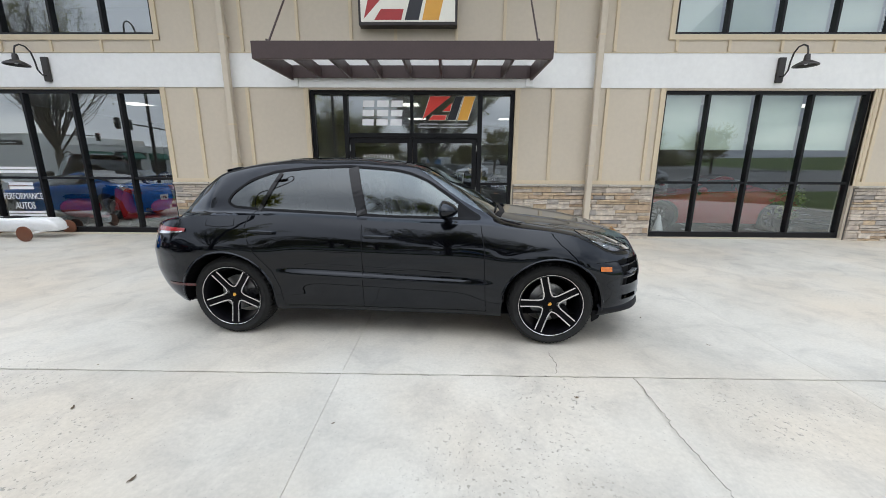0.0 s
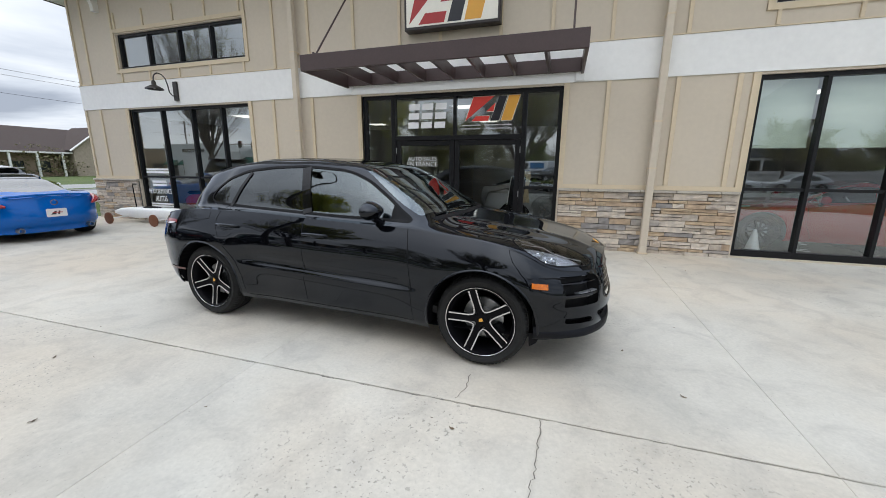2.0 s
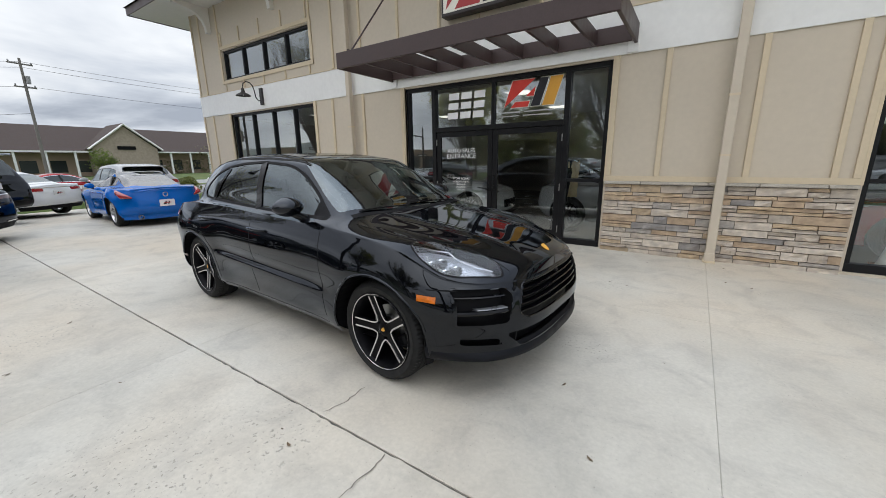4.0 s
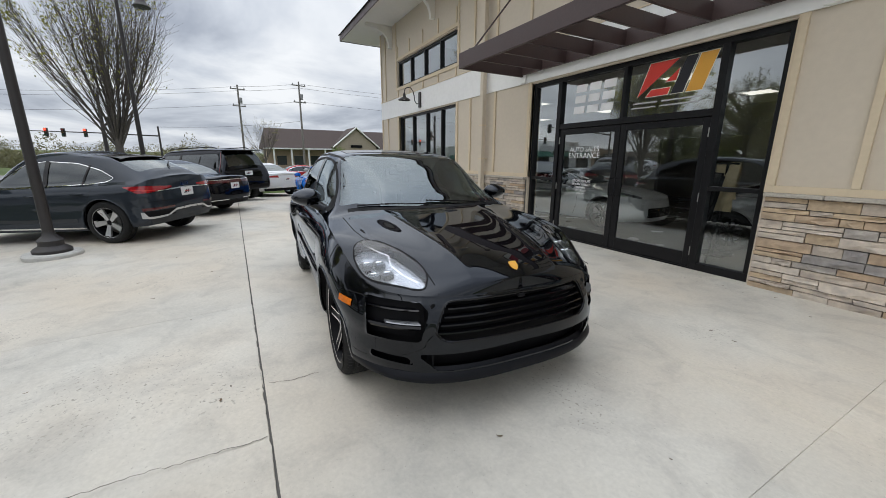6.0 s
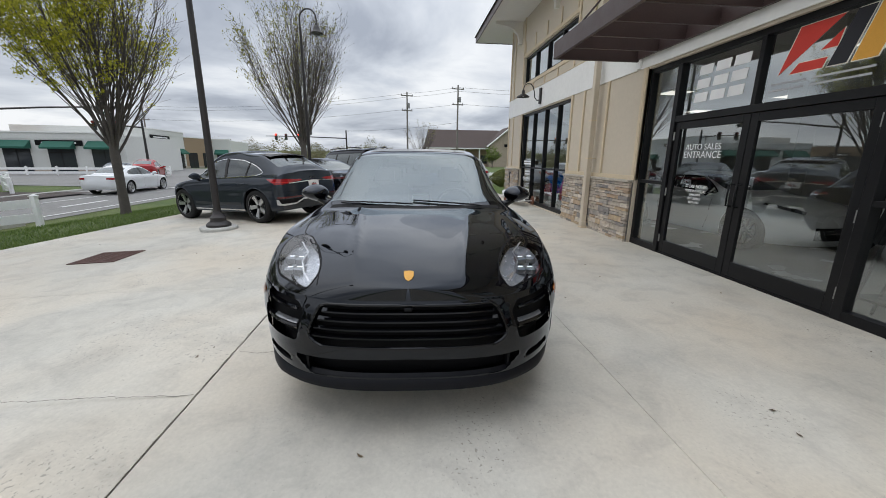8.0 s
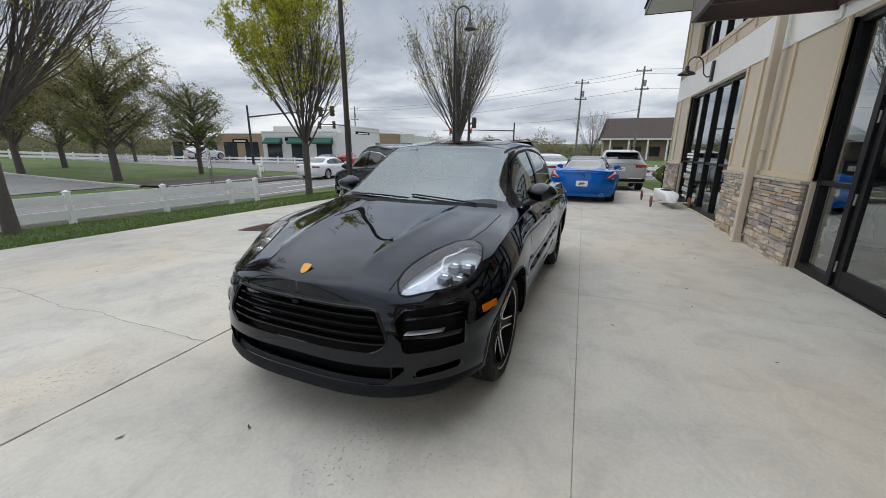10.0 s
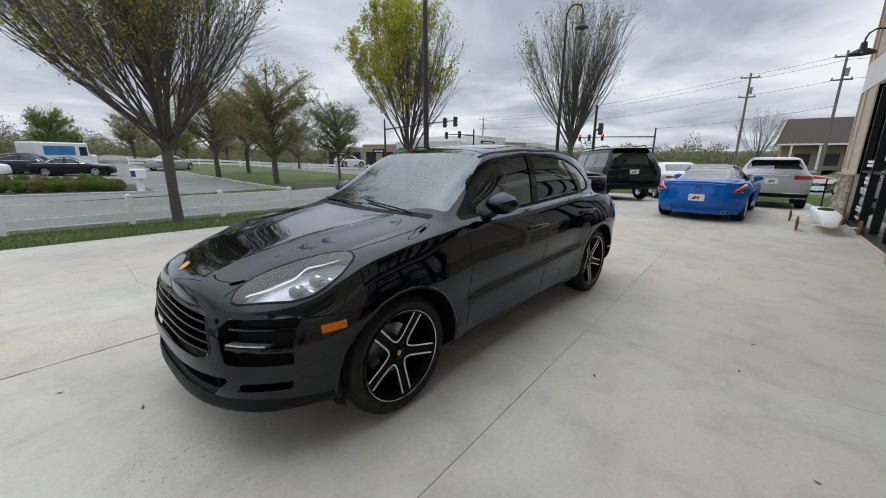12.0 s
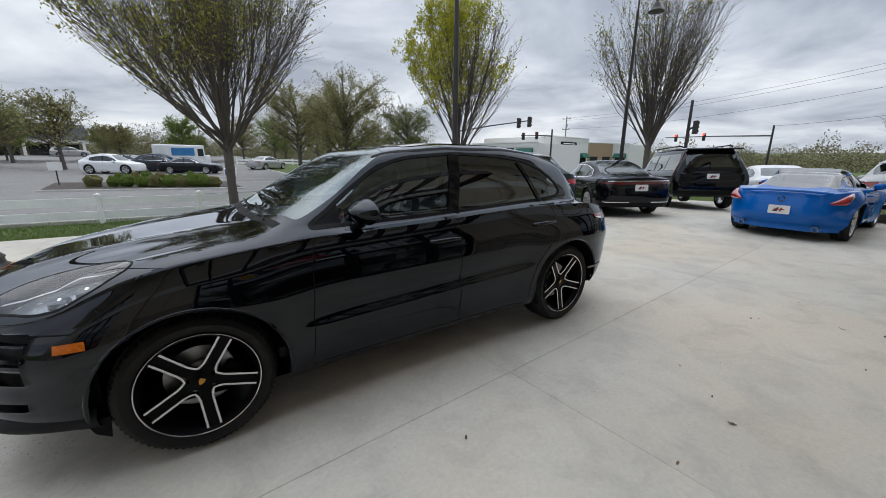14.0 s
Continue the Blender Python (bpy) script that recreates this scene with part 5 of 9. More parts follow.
    bm = bmesh.new(); box(bm, 0.20, 0.30, -0.05, 0.05, 1.36, 1.44, bevel=0.02); box(bm, 0.20, 0.225, -0.12, 0.12, 1.33, 1.39, bevel=0.01)
    part("rear_view_mirror", bm, CABIN, root, smooth=40)
    # front lip
    bm = bmesh.new()
    kk = [k for k in range(sh.nu) if sh.P[k, 0] > 1.80]
    prof = ((-0.03, 0.372), (0.002, 0.345), (0.026, 0.322), (0.046, 0.302), (0.048, 0.288), (0.036, 0.278), (-0.06, 0.268))
    for sg in (1, -1):
        cols = []
        for k in kk:
            c = sh.ring[k]
            taper = min(1.0, max(0.1, (sh.P[k, 0] - 1.86) / 0.30) + 0.05)
            col = []
            for o, z in prof:
                x, y = np.interp(max(z, c[0, 2]), c[:, 2], c[:, 0]), np.interp(max(z, c[0, 2]), c[:, 2], c[:, 1])
                o2 = o * taper if o > 0 else o
                col.append(bm.verts.new((x + sh.N[k, 0] * o2, sg * (y + sh.N[k, 1] * o2), z)))
            cols.append(col)
        for a, b in zip(cols, cols[1:]):
            for i in range(len(prof) - 1):
                bm.faces.new((a[i], b[i], b[i + 1], a[i + 1]) if sg < 0 else (a[i + 1], b[i + 1], b[i], a[i]))
    bmesh.ops.remove_doubles(bm, verts=bm.verts, dist=0.001)
    part("front_lip", bm, MATT_GREY, root, "matt dark grey front lip", smooth=50)
    for sg in (1, -1):
        bm = bmesh.new(); plate(bm, [(-0.03, 0.31), (0.06, 0.31), (0.03, 0.24), (-0.02, 0.205)], 0.012, pose(1.79, sg * 0.86, 0))
        part("wheel_flap", bm, SATIN_BLACK, root, "pointed black flap before the wheel")
    # bonnet crest: plain gold shield
    z0 = float(sh.cap_z(np.array([2.19]), np.array([0.0]))[0])
    bm = bmesh.new(); plate(bm, [(-0.026, 0.03), (0, 0.034), (0.026, 0.03), (0.026, 0.0), (0.017, -0.022), (0, -0.036), (-0.017, -0.022), (-0.026, 0.0)], -0.004, pose(2.19, 0, z0 + 0.004, -55, 0, 90))
    cr = part("bonnet_crest", bm, GOLD_VINYL, root, "small gold shield crest")
    bm = bmesh.new(); plate(bm, [(-0.010, 0.008), (0.010, 0.008), (0.010, -0.006), (0, -0.014), (-0.010, -0.006)], -0.003, pose(2.19, 0, z0 + 0.004, -55, 0, 90) @ pose(0, -0.0045 + 0.009, 0))
    part("crest_centre", bm, DARKRED, cr)
    # roof spoiler with a bowed trailing edge
    bm = bmesh.new()
    prev = None
    for y in np.linspace(-0.54, 0.54, 25):
        xe = -1.76 + 0.20 * (abs(y) / 0.54) ** 2.2
        z1 = float(sh.cap_z(np.array([xe + 0.22]), np.array([y]))[0]) - 0.012
        ring = [bm.verts.new(q) for q in ((xe + 0.24, y, z1 + 0.002), (xe + 0.12, y, z1 + 0.004), (xe, y, z1 - 0.022), (xe + 0.02, y, z1 - 0.05), (xe + 0.2, y, z1 - 0.06))]
        if prev:
            for k in range(5):
                bm.faces.new((prev[k], prev[(k + 1) % 5], ring[(k + 1) % 5], ring[k]))
        else:
            bm.faces.new(ring)
        prev = ring
    bm.faces.new(prev[::-1]); bmesh.ops.recalc_face_normals(bm, faces=bm.faces)
    part("roof_spoiler", bm, P_BLACK, root, smooth=35)
    # plate, pipes
    plate_on(root, (-2.285, 0, 0.80), -90, 0)
    for y in (0.5, -0.5):
        bm = bmesh.new(); revolve(bm, [(0.045, 0.0), (0.05, 0.0), (0.05, 0.14), (0.045, 0.14)], 20, "x", centre=(-2.33, y, 0.36), closed=True); part("tail_pipe", bm, CHROME, root, smooth=40)
    cabin(root, sh)
    return root


def spec_of(wb, fo, ro, W, H, R, nose_z, belt0, belt1, cowl, roof0, roof1, rear, sill=0.24, **kw):
    """Proportions of another car: cowl, roof ends and tail as (x, z) from the axles' midpoint."""
    xf, xr = wb / 2 + fo, -wb / 2 - ro
    tail_z = rear[-1][1]
    s = dict(
        xf=xf, xr=xr, W=W, wb=wb, R=R, rim=R * 0.70, tyre_w=0.245, wheel_in=0.02, gap=0.05, flare=0.012,
        sill=[(xf, sill + 0.02), (0.5, sill), (-0.5, sill), (xr, sill + 0.08)],
        shoulder=[(xf, nose_z), (xf - 0.3, nose_z + 0.06), (wb / 2, belt0 - 0.06), (cowl[0] - 0.1, belt0), (0.0, (belt0 + belt1) / 2), (-wb / 2, belt1), (xr + 0.35, min(belt1, tail_z + 0.03)), (xr, tail_z - 0.05)],
        top=[(xf, nose_z), (xf - 0.09, nose_z + 0.02), (xf - 0.2, nose_z + 0.10), (wb / 2, (nose_z + cowl[1]) / 2 + 0.08), cowl, (cowl[0] - 0.12, cowl[1] + 0.055), (roof0, H - 0.09), (roof0 - 0.3, H - 0.015), ((roof0 + roof1) / 2 - 0.2, H), (roof1, H - 0.06)] + rear + [(xr, tail_z - 0.045)],
        cab=[(xf, 0), (cowl[0] + 0.02, 0), (cowl[0] - 0.25, 0.35), (cowl[0] - 0.55, 1), (roof1, 1), (roof1 - 0.5, 0.8), (xr + 0.15, 0), (xr, 0)],
        pw=[(xf, 2.8), (cowl[0], 2.9), (0.5, 3.1), (-1.2, 3.0), (xr, 2.8)],
        qw=[(xf, 1.0), (cowl[0] + 0.15, 1.05), (cowl[0] - 0.4, 1.4), (roof0, 1.62), (roof1, 1.6), (roof1 - 0.35, 1.35), (xr + 0.12, 1.0), (xr, 1.0)],
        side_in=[(0, 0.085), (0.1, 0.045), (0.25, 0.03), (0.45, 0.022), (0.68, 0.0), (0.84, 0.006), (0.94, 0.026), (1, 0.05)],
        nose_in=[(0, 0.06), (0.15, 0.01), (0.4, 0.0), (0.7, 0.02), (1, 0.07)],
        tail_in=[(0, 0.12), (0.15, 0.04), (0.4, 0.0), (0.65, 0.015), (0.85, 0.05), (1, 0.08)],
        shut=[[(cowl[0] - 0.1, belt0 - 0.03), (cowl[0] - 0.12, 0.6), (cowl[0] - 0.2, sill + 0.06)], [(-0.3, belt0), (-0.32, sill + 0.06)], [(-wb / 2 + 0.12, belt1 - 0.02), (-wb / 2 + 0.28, 0.75), (-wb / 2 + 0.48, sill + 0.06)]],
        handles=[(-0.12, belt0 - 0.11), (-0.98, belt1 - 0.13)], pillars=(-0.33, -1.1), lean=(0.03, 0.08),
    )
    s.update(kw)
    return s


COUPE_SUV = spec_of(2.80, 0.86, 0.94, 0.945, 1.70, 0.395, 0.80, 1.02, 1.06, (1.05, 1.12), 0.15, -0.9,
                    [(-1.35, 1.60), (-1.8, 1.45), (-2.1, 1.31), (-2.22, 1.21)], wheel_in=0.015, tail=4.6, ra=0.55, surround=0.010,
                    dlo=[(0.92, 1.045), (0.0, 1.06), (-1.2, 1.10), (-1.50, 1.13), (-1.62, 1.19), (-1.35, 1.34), (-0.9, 1.47), (-0.3, 1.52), (0.1, 1.47), (0.5, 1.29)], dlo_r=0.08,
                    windscreen=[(1.03, 0.3), (0.95, 0.68), (0.3, 0.58), (0.15, 0.3)], ws_x=(0.0, 1.2),
                    backlight=[(-1.35, 0.25), (-1.38, 0.56), (-1.98, 0.64), (-2.05, 0.25)], bl_x=(-2.2, -1.2), surround_mat=CHROME)
SALOON = spec_of(3.0, 0.95, 1.15, 0.955, 1.48, 0.355, 0.72, 0.94, 0.98, (1.05, 1.02), 0.2, -0.9,
                 [(-1.3, 1.30), (-1.75, 1.10), (-1.95, 1.055), (-2.4, 1.045), (-2.55, 1.02)], sill=0.2,
                 dlo=[(0.95, 0.985), (0.0, 0.99), (-1.2, 1.02), (-1.45, 1.06), (-1.25, 1.22), (-0.8, 1.345), (-0.2, 1.375), (0.15, 1.33), (0.5, 1.18)], dlo_r=0.08,
                 windscreen=[(1.03, 0.3), (0.95, 0.68), (0.32, 0.58), (0.18, 0.3)], ws_x=(0.0, 1.2),
                 backlight=[(-1.05, 0.25), (-1.08, 0.55), (-1.68, 0.66), (-1.75, 0.25)], bl_x=(-1.9, -0.9), surround_mat=CHROME)
BIG_SUV = spec_of(3.07, 0.95, 1.2, 1.02, 1.93, 0.41, 0.95, 1.14, 1.16, (1.25, 1.25), 0.65, -2.2,
                  [(-2.45, 1.78), (-2.58, 1.40), (-2.64, 1.16), (-2.68, 1.12)], sill=0.34, tail=5.0, ra=0.35,
                  dlo=[(1.02, 1.19), (0.0, 1.20), (-2.2, 1.21), (-2.32, 1.26), (-2.28, 1.60), (-2.15, 1.72), (0.45, 1.74), (0.62, 1.66)], dlo_r=0.06,
                  windscreen=[(1.2, 0.3), (1.12, 0.72), (0.72, 0.66), (0.66, 0.3)], ws_x=(0.55, 1.35),
                  backlight=[(-2.44, 0.25), (-2.45, 0.70), (-2.59, 0.76), (-2.605, 0.25)], bl_x=(-2.66, -2.38), pillars=(-0.35, -1.35))
COUPE = spec_of(2.55, 0.85, 0.85, 0.92, 1.315, 0.345, 0.66, 0.86, 0.93, (0.75, 0.955), -0.05, -0.5,
                [(-0.9, 1.19), (-1.4, 1.03), (-1.8, 0.93), (-2.0, 0.895), (-2.06, 0.87)], sill=0.18, flare=0.06, flare_w=0.2, tail=2.6, ra=0.9, tap=[(2, 1.0), (0.4, 0.96), (-0.3, 0.87), (-1.0, 0.76), (-2.06, 0.70)], cab=[(2.125, 0), (0.77, 0), (0.5, 0.35), (0.2, 1), (-1.0, 1), (-1.5, 0.85), (-1.85, 0.2), (-2.0, 0), (-2.06, 0)],
                dlo=[(0.62, 0.905), (-0.3, 0.94), (-0.75, 0.985), (-0.98, 1.05), (-0.7, 1.14), (-0.35, 1.2), (0.0, 1.19), (0.25, 1.10)], dlo_r=0.07,
                windscreen=[(0.72, 0.3), (0.65, 0.62), (0.05, 0.52), (-0.05, 0.3)], ws_x=(-0.2, 0.9),
                backlight=[(-0.28, 0.25), (-0.31, 0.52), (-1.44, 0.60), (-1.66, 0.25)], bl_x=(-1.85, -0.2), pillars=(-0.45,),
                shut=[[(0.62, 0.86), (0.6, 0.5), (0.5, 0.25)], [(-0.55, 0.92), (-0.68, 0.6), (-0.6, 0.25)]], handles=[(-0.42, 0.80)])
LONG_SUV = spec_of(3.0, 0.92, 1.1, 0.95, 1.64, 0.36, 0.82, 1.02, 1.06, (1.1, 1.13), 0.35, -1.7,
                   [(-2.2, 1.47), (-2.42, 1.22), (-2.52, 1.07), (-2.56, 1.03)],
                   dlo=[(0.98, 1.07), (0.0, 1.08), (-1.7, 1.11), (-2.02, 1.14), (-2.08, 1.20), (-1.85, 1.40), (-1.2, 1.49), (-0.2, 1.505), (0.15, 1.47), (0.5, 1.32)], dlo_r=0.08, tail=5.0, ra=0.4,
                   windscreen=[(1.08, 0.3), (1.0, 0.70), (0.45, 0.60), (0.32, 0.3)], ws_x=(0.15, 1.25),
                   backlight=[(-2.13, 0.25), (-2.14, 0.60), (-2.38, 0.70), (-2.42, 0.25)], bl_x=(-2.5, -2.0), pillars=(-0.35, -1.3))


def tail_end(root, sh, lamp_z, lamp_h, wrap, bar=False, lamps=True, low_z=0.33, low_mat=SATIN_BLACK, plate_z=0.8, spoiler=None, chrome=True):
    """Lamps, tag and bumper trim of a car seen from behind."""
    for sg in (1, -1):
        k0 = int(np.argmax(sh.P[:, 0] < sh.xr + wrap))
        k1 = sh.nu if bar else k0 + int((sh.nu - k0) * 0.62)
        if lamps:
            part("tail_lamp", ring_patch(sh, k0, k1, lambda f: lamp_z + 0.2 * lamp_h * (1 - f), lambda f: lamp_z + lamp_h, 0.008, 5, sg), plain('dark_red_lens', (0.07, 0.004, 0.006), 0.15, coat=0.6) if bar else RED_LAMP, root, "red tail lamp", smooth=60)
        k2 = int(np.argmax(sh.P[:, 0] < sh.xr + 0.45))
        part("bumper_trim", ring_patch(sh, k2, sh.nu, lambda f: low_z - 0.07, lambda f: low_z + 0.05, 0.006, 4, sg), low_mat, root, smooth=60)
        if chrome:
            part("bumper_blade", ring_patch(sh, k2 + 3, sh.nu - 5, lambda f: low_z + 0.055, lambda f: low_z + 0.075, 0.012, 2, sg), CHROME, root, "bright metal bumper strip", smooth=60)
            part("deck_strip", ring_patch(sh, k0 + 4, sh.nu, lambda f: lamp_z + lamp_h + 0.006, lambda f: lamp_z + lamp_h + 0.022, 0.010, 2, sg), CHROME, root, smooth=60)
    x = float(np.interp(plate_z, sh.ring[-1, :, 2], sh.ring[-1, :, 0]))
    plate_on(root, (x - 0.022, 0, plate_z), -90, 0)
    if spoiler:
        bm = bmesh.new(); box(bm, *spoiler, bevel=0.012)
        part("spoiler", bm, root.children[0].data.materials[0], root, smooth=40)


def grey_tail(r, sh):
    """Tail of the coupe-roofed car: wedge lamps joined by a bright strip, spoiler, two-step silver bumper trim."""
    lens = plain("dark_red_lens", (0.07, 0.004, 0.006), 0.15, coat=0.6)
    k0 = int(np.argmax(sh.P[:, 0] < sh.xr + 0.50))
    at = lambda f: k0 + int((sh.nu - k0) * f)
    bend = lambda *keys: (lambda f: float(np.interp(f, [k[0] for k in keys], [k[1] for k in keys])))
    for sg in (1, -1):
        lamp = part("tail_lamp", ring_patch(sh, at(0.0), at(0.74), bend((0, 1.025), (0.28, 0.905), (0.5, 0.915), (1, 0.975)), bend((0, 1.035), (0.4, 1.035), (1, 1.005)), 0.010, 6, sg), RED_LAMP, r, "red wedge-shaped tail lamp", smooth=60)
        part("lamp_bar", ring_patch(sh, at(0.12), at(0.46), bend((0, 0.975), (0.5, 0.945), (1, 0.945)), bend((0, 0.985), (0.5, 0.962), (1, 0.962)), 0.015, 2, sg), plain("bright_red_lens", (0.55, 0.02, 0.02), 0.15, coat=0.5), lamp)
        part("deck_strip", ring_patch(sh, at(0.46), sh.nu, bend((0, 0.925), (1, 0.950)), bend((0, 0.940), (1, 0.972)), 0.016, 2, sg), CHROME, r, "bright strip between the tail lamps", smooth=60)
        part("hatch_gap", ring_patch(sh, at(0.30), sh.nu, lambda f: 0.742, lambda f: 0.750, 0.004, 2, sg), SATIN_BLACK, r)
        part("bumper_edge", ring_patch(sh, at(0.2), sh.nu, lambda f: 0.722, lambda f: 0.734, 0.010, 2, sg), P_GREY, r)
        part("rear_reflector", ring_patch(sh, at(0.20), at(0.70), bend((0, 0.585), (1, 0.610)), bend((0, 0.640), (1, 0.638)), 0.009, 3, sg), lens, r, "dark red reflector")
        part("bumper_insert", ring_patch(sh, at(0.24), at(0.72), lambda f: 0.470, lambda f: 0.580, 0.005, 3, sg), SATIN_BLACK, r)
        part("bumper_trim", ring_patch(sh, at(0.18), at(0.34), bend((0, 0.450), (1, 0.435)), bend((0, 0.570), (0.35, 0.565), (0.6, 0.48), (1, 0.475)), 0.016, 3, sg), SILVER_ALLOY, r, "silver bumper trim", smooth=60)
        part("bumper_trim", ring_patch(sh, at(0.33), sh.nu, bend((0, 0.435), (0.34, 0.45), (0.56, 0.535), (1, 0.545)), bend((0, 0.475), (0.34, 0.485), (0.56, 0.575), (1, 0.585)), 0.016, 2, sg), SILVER_ALLOY, r, "silver bumper trim", smooth=60)
        part("diffuser", ring_patch(sh, at(0.3), sh.nu, lambda f: 0.33, bend((0, 0.425), (0.34, 0.44), (0.56, 0.525), (1, 0.535)), 0.006, 3, sg), plain("grey_plastic", (0.035, 0.038, 0.042), 0.55, spec=0.3), r)
        door_mirror(r, P_GREY, (0.6, 1.02, 1.12), sg)
        bm = bmesh.new(); strip_on(sh, dense([(0.95, 0.30), (-0.95, 0.30)], 0.1), 0.03, 0.006, bm, sg); part("sill_strip", bm, CHROME, r)
        bm = bmesh.new(); strip_on(sh, dense([(0.90, 0.46), (0.2, 0.44), (-0.85, 0.45)], 0.1), 0.07, 0.004, bm, sg); part("door_trim", bm, plain("grey_plastic", (0.035, 0.038, 0.042), 0.55, spec=0.3), r)
    x = float(np.interp(0.87, sh.ring[-1, :, 2], sh.ring[-1, :, 0]))
    plate_on(r, (x - 0.022, 0, 0.87), -90, 0)
    for k in range(4):
        bm = bmesh.new(); revolve(bm, [(0.024, 0), (0.030, 0.004), (0.036, 0)], 16, "x", centre=(float(np.interp(1.02, sh.ring[-1, :, 2], sh.ring[-1, :, 0])) - 0.012, -0.075 + 0.05 * k, 1.02), closed=True); part("badge_ring", bm, CHROME, r)
    # black roof spoiler over the rear glass and a wiper at its foot
    bm = bmesh.new()
    rows = []
    for x, dz, w in ((-1.22, 0.006, 0.50), (-1.40, 0.014, 0.53), (-1.58, 0.050, 0.545), (-1.62, 0.045, 0.545), (-1.60, 0.012, 0.54)):
        z0 = float(sh.cap_z(np.array([x]), np.array([0.0]))[0])
        rows.append([bm.verts.new((x - 0.02 * (abs(y) / w) ** 2 * -1, y, float(sh.cap_z(np.array([x]), np.array([y]))[0]) + dz)) for y in np.linspace(-w, w, 13)])
    for a, b in zip(rows, rows[1:]):
        for k in range(12):
            bm.faces.new((a[k], b[k], b[k + 1], a[k + 1]))
    bmesh.ops.recalc_face_normals(bm, faces=bm.faces)
    part("spoiler", bm, GLOSS_BLACK, r, "gloss black roof spoiler", smooth=50)
    bm = bmesh.new()
    tube(bm, [(q, y, float(sh.cap_z(np.array([q]), np.array([y]))[0]) + 0.022) for q, y in ((-2.08, 0.0), (-1.96, -0.12), (-1.84, -0.30))], 0.010, 6); part("rear_wiper", bm, SATIN_BLACK, r)


def other_cars():
    D = dict(fine=0.5)
    r, sh, _ = build_car("coupe_suv", "dark grey coupe-roofed sport utility car parked nose to the grass", COUPE_SUV, P_GREY, pose(-6.95, -0.43, -0.10, -1.2, 2.0, -121), wheel=("star", 5), wheel_mats=(DARK_ALLOY, SILVER_ALLOY), fine=0.9)
    grey_tail(r, sh)
    r, sh, _ = build_car("saloon", "long black luxury saloon with a red light bar", SALOON, P_BLACK2, pose(-10.29, 0.343, -0.065, -0.9, 1.5, -128), wheel=("split", 5), wheel_mats=(SILVER_ALLOY, SILVER_ALLOY), **D)
    tail_end(r, sh, 0.84, 0.075, 0.38, bar=True, low_z=0.33, plate_z=0.76)
    for sg in (1, -1):
        door_mirror(r, P_BLACK2, (0.6, 1.02, 1.05), sg)
    r, sh, _ = build_car("full_size_suv", "tall black full-size sport utility car", BIG_SUV, P_BLACK2, pose(-14.1, 1.20, -0.135, -1.0, 2.2, -140), wheel=("split", 6), wheel_mats=(SILVER_ALLOY, SILVER_ALLOY), **D)
    tail_end(r, sh, 0.66, 0.05, 0.02, lamps=False, low_z=0.55, plate_z=1.02, chrome=False, spoiler=(-2.62, -2.30, -0.74, 0.74, 1.80, 1.84))
    for sg in (1, -1):
        door_mirror(r, P_BLACK2, (0.75, 1.12, 1.25), sg, 1.25)
        bm = bmesh.new(); tube(bm, [(x, sg * float(sh.side_y(x, z)), z) for x, z in ((-2.30, 1.74), (-2.36, 1.60), (-2.42, 1.40), (-2.45, 1.22), (-2.46, 1.08), (-2.46, 0.85))], 0.022, 8)
        part("tail_lamp", bm, plain('dark_red_lens', (0.07, 0.004, 0.006), 0.15, coat=0.6), r, "tall dark red tail lamp blade", smooth=60)
        bm = bmesh.new(); tube(bm, [(0.3, sg * 0.66, 1.93), (0.1, sg * 0.70, 1.965), (-1.9, sg * 0.70, 1.95), (-2.1, sg * 0.66, 1.90)], 0.02, 6); part("roof_rail", bm, SATIN_BLACK, r)
    r, sh, _ = build_car("saloon", "white saloon behind the black cars", SALOON, P_WHITE, pose(-16.6, 3.25, -0.195, -0.4, 2.0, -153), wheel=("split", 5), wheel_mats=(SILVER_ALLOY, SILVER_ALLOY), **D)
    tail_end(r, sh, 0.82, 0.09, 0.30, low_z=0.33, plate_z=0.75)
    r, sh, _ = build_car("sports_coupe", "bright blue two-door sports coupe", COUPE, P_BLUE, pose(-10.38, 5.285, 0, 0, 0, 176.6), wheel=("split", 5), wheel_mats=(SILVER_ALLOY, SILVER_ALLOY), windows=glass("coupe_glass", (0.20, 0.24, 0.25), 0.16), **D)
    tail_end(r, sh, 0.72, 0.10, 0.30, lamps=False, low_z=0.25, low_mat=P_BLUE, plate_z=0.56, chrome=False)
    for sg in (1, -1):
        door_mirror(r, P_BLUE, (0.42, 0.93, 0.95), sg, 0.8)
        bm = bmesh.new(); tube(bm, [(-1.50, sg * 0.83, 0.90), (-1.72, sg * 0.84, 0.83), (-1.90, sg * 0.80, 0.76), (-2.02, sg * 0.66, 0.715)], [0.015, 0.06, 0.075, 0.02], 8); part("tail_lamp", bm, RED_LAMP, r, "red arrow-shaped tail lamp", smooth=60)
        bm = bmesh.new(); revolve(bm, [(0.04, 0), (0.05, 0), (0.05, 0.12), (0.04, 0.12)], 16, "x", centre=(-2.11, sg * 0.55, 0.25), closed=True); part("tail_pipe", bm, STEEL, r)
    bm = bmesh.new(); tube(bm, [(-1.98, -0.66, 0.895), (-2.03, -0.3, 0.915), (-2.04, 0, 0.92), (-2.03, 0.3, 0.915), (-1.98, 0.66, 0.895)], 0.022, 8); part("boot_spoiler", bm, P_BLUE, r, smooth=60)
    bm = bmesh.new(); revolve(bm, [(0.042, 0), (0.05, 0.004), (0.058, 0)], 20, "x", centre=(-2.105, 0, 0.765), closed=True); part("round_badge", bm, CHROME, r)
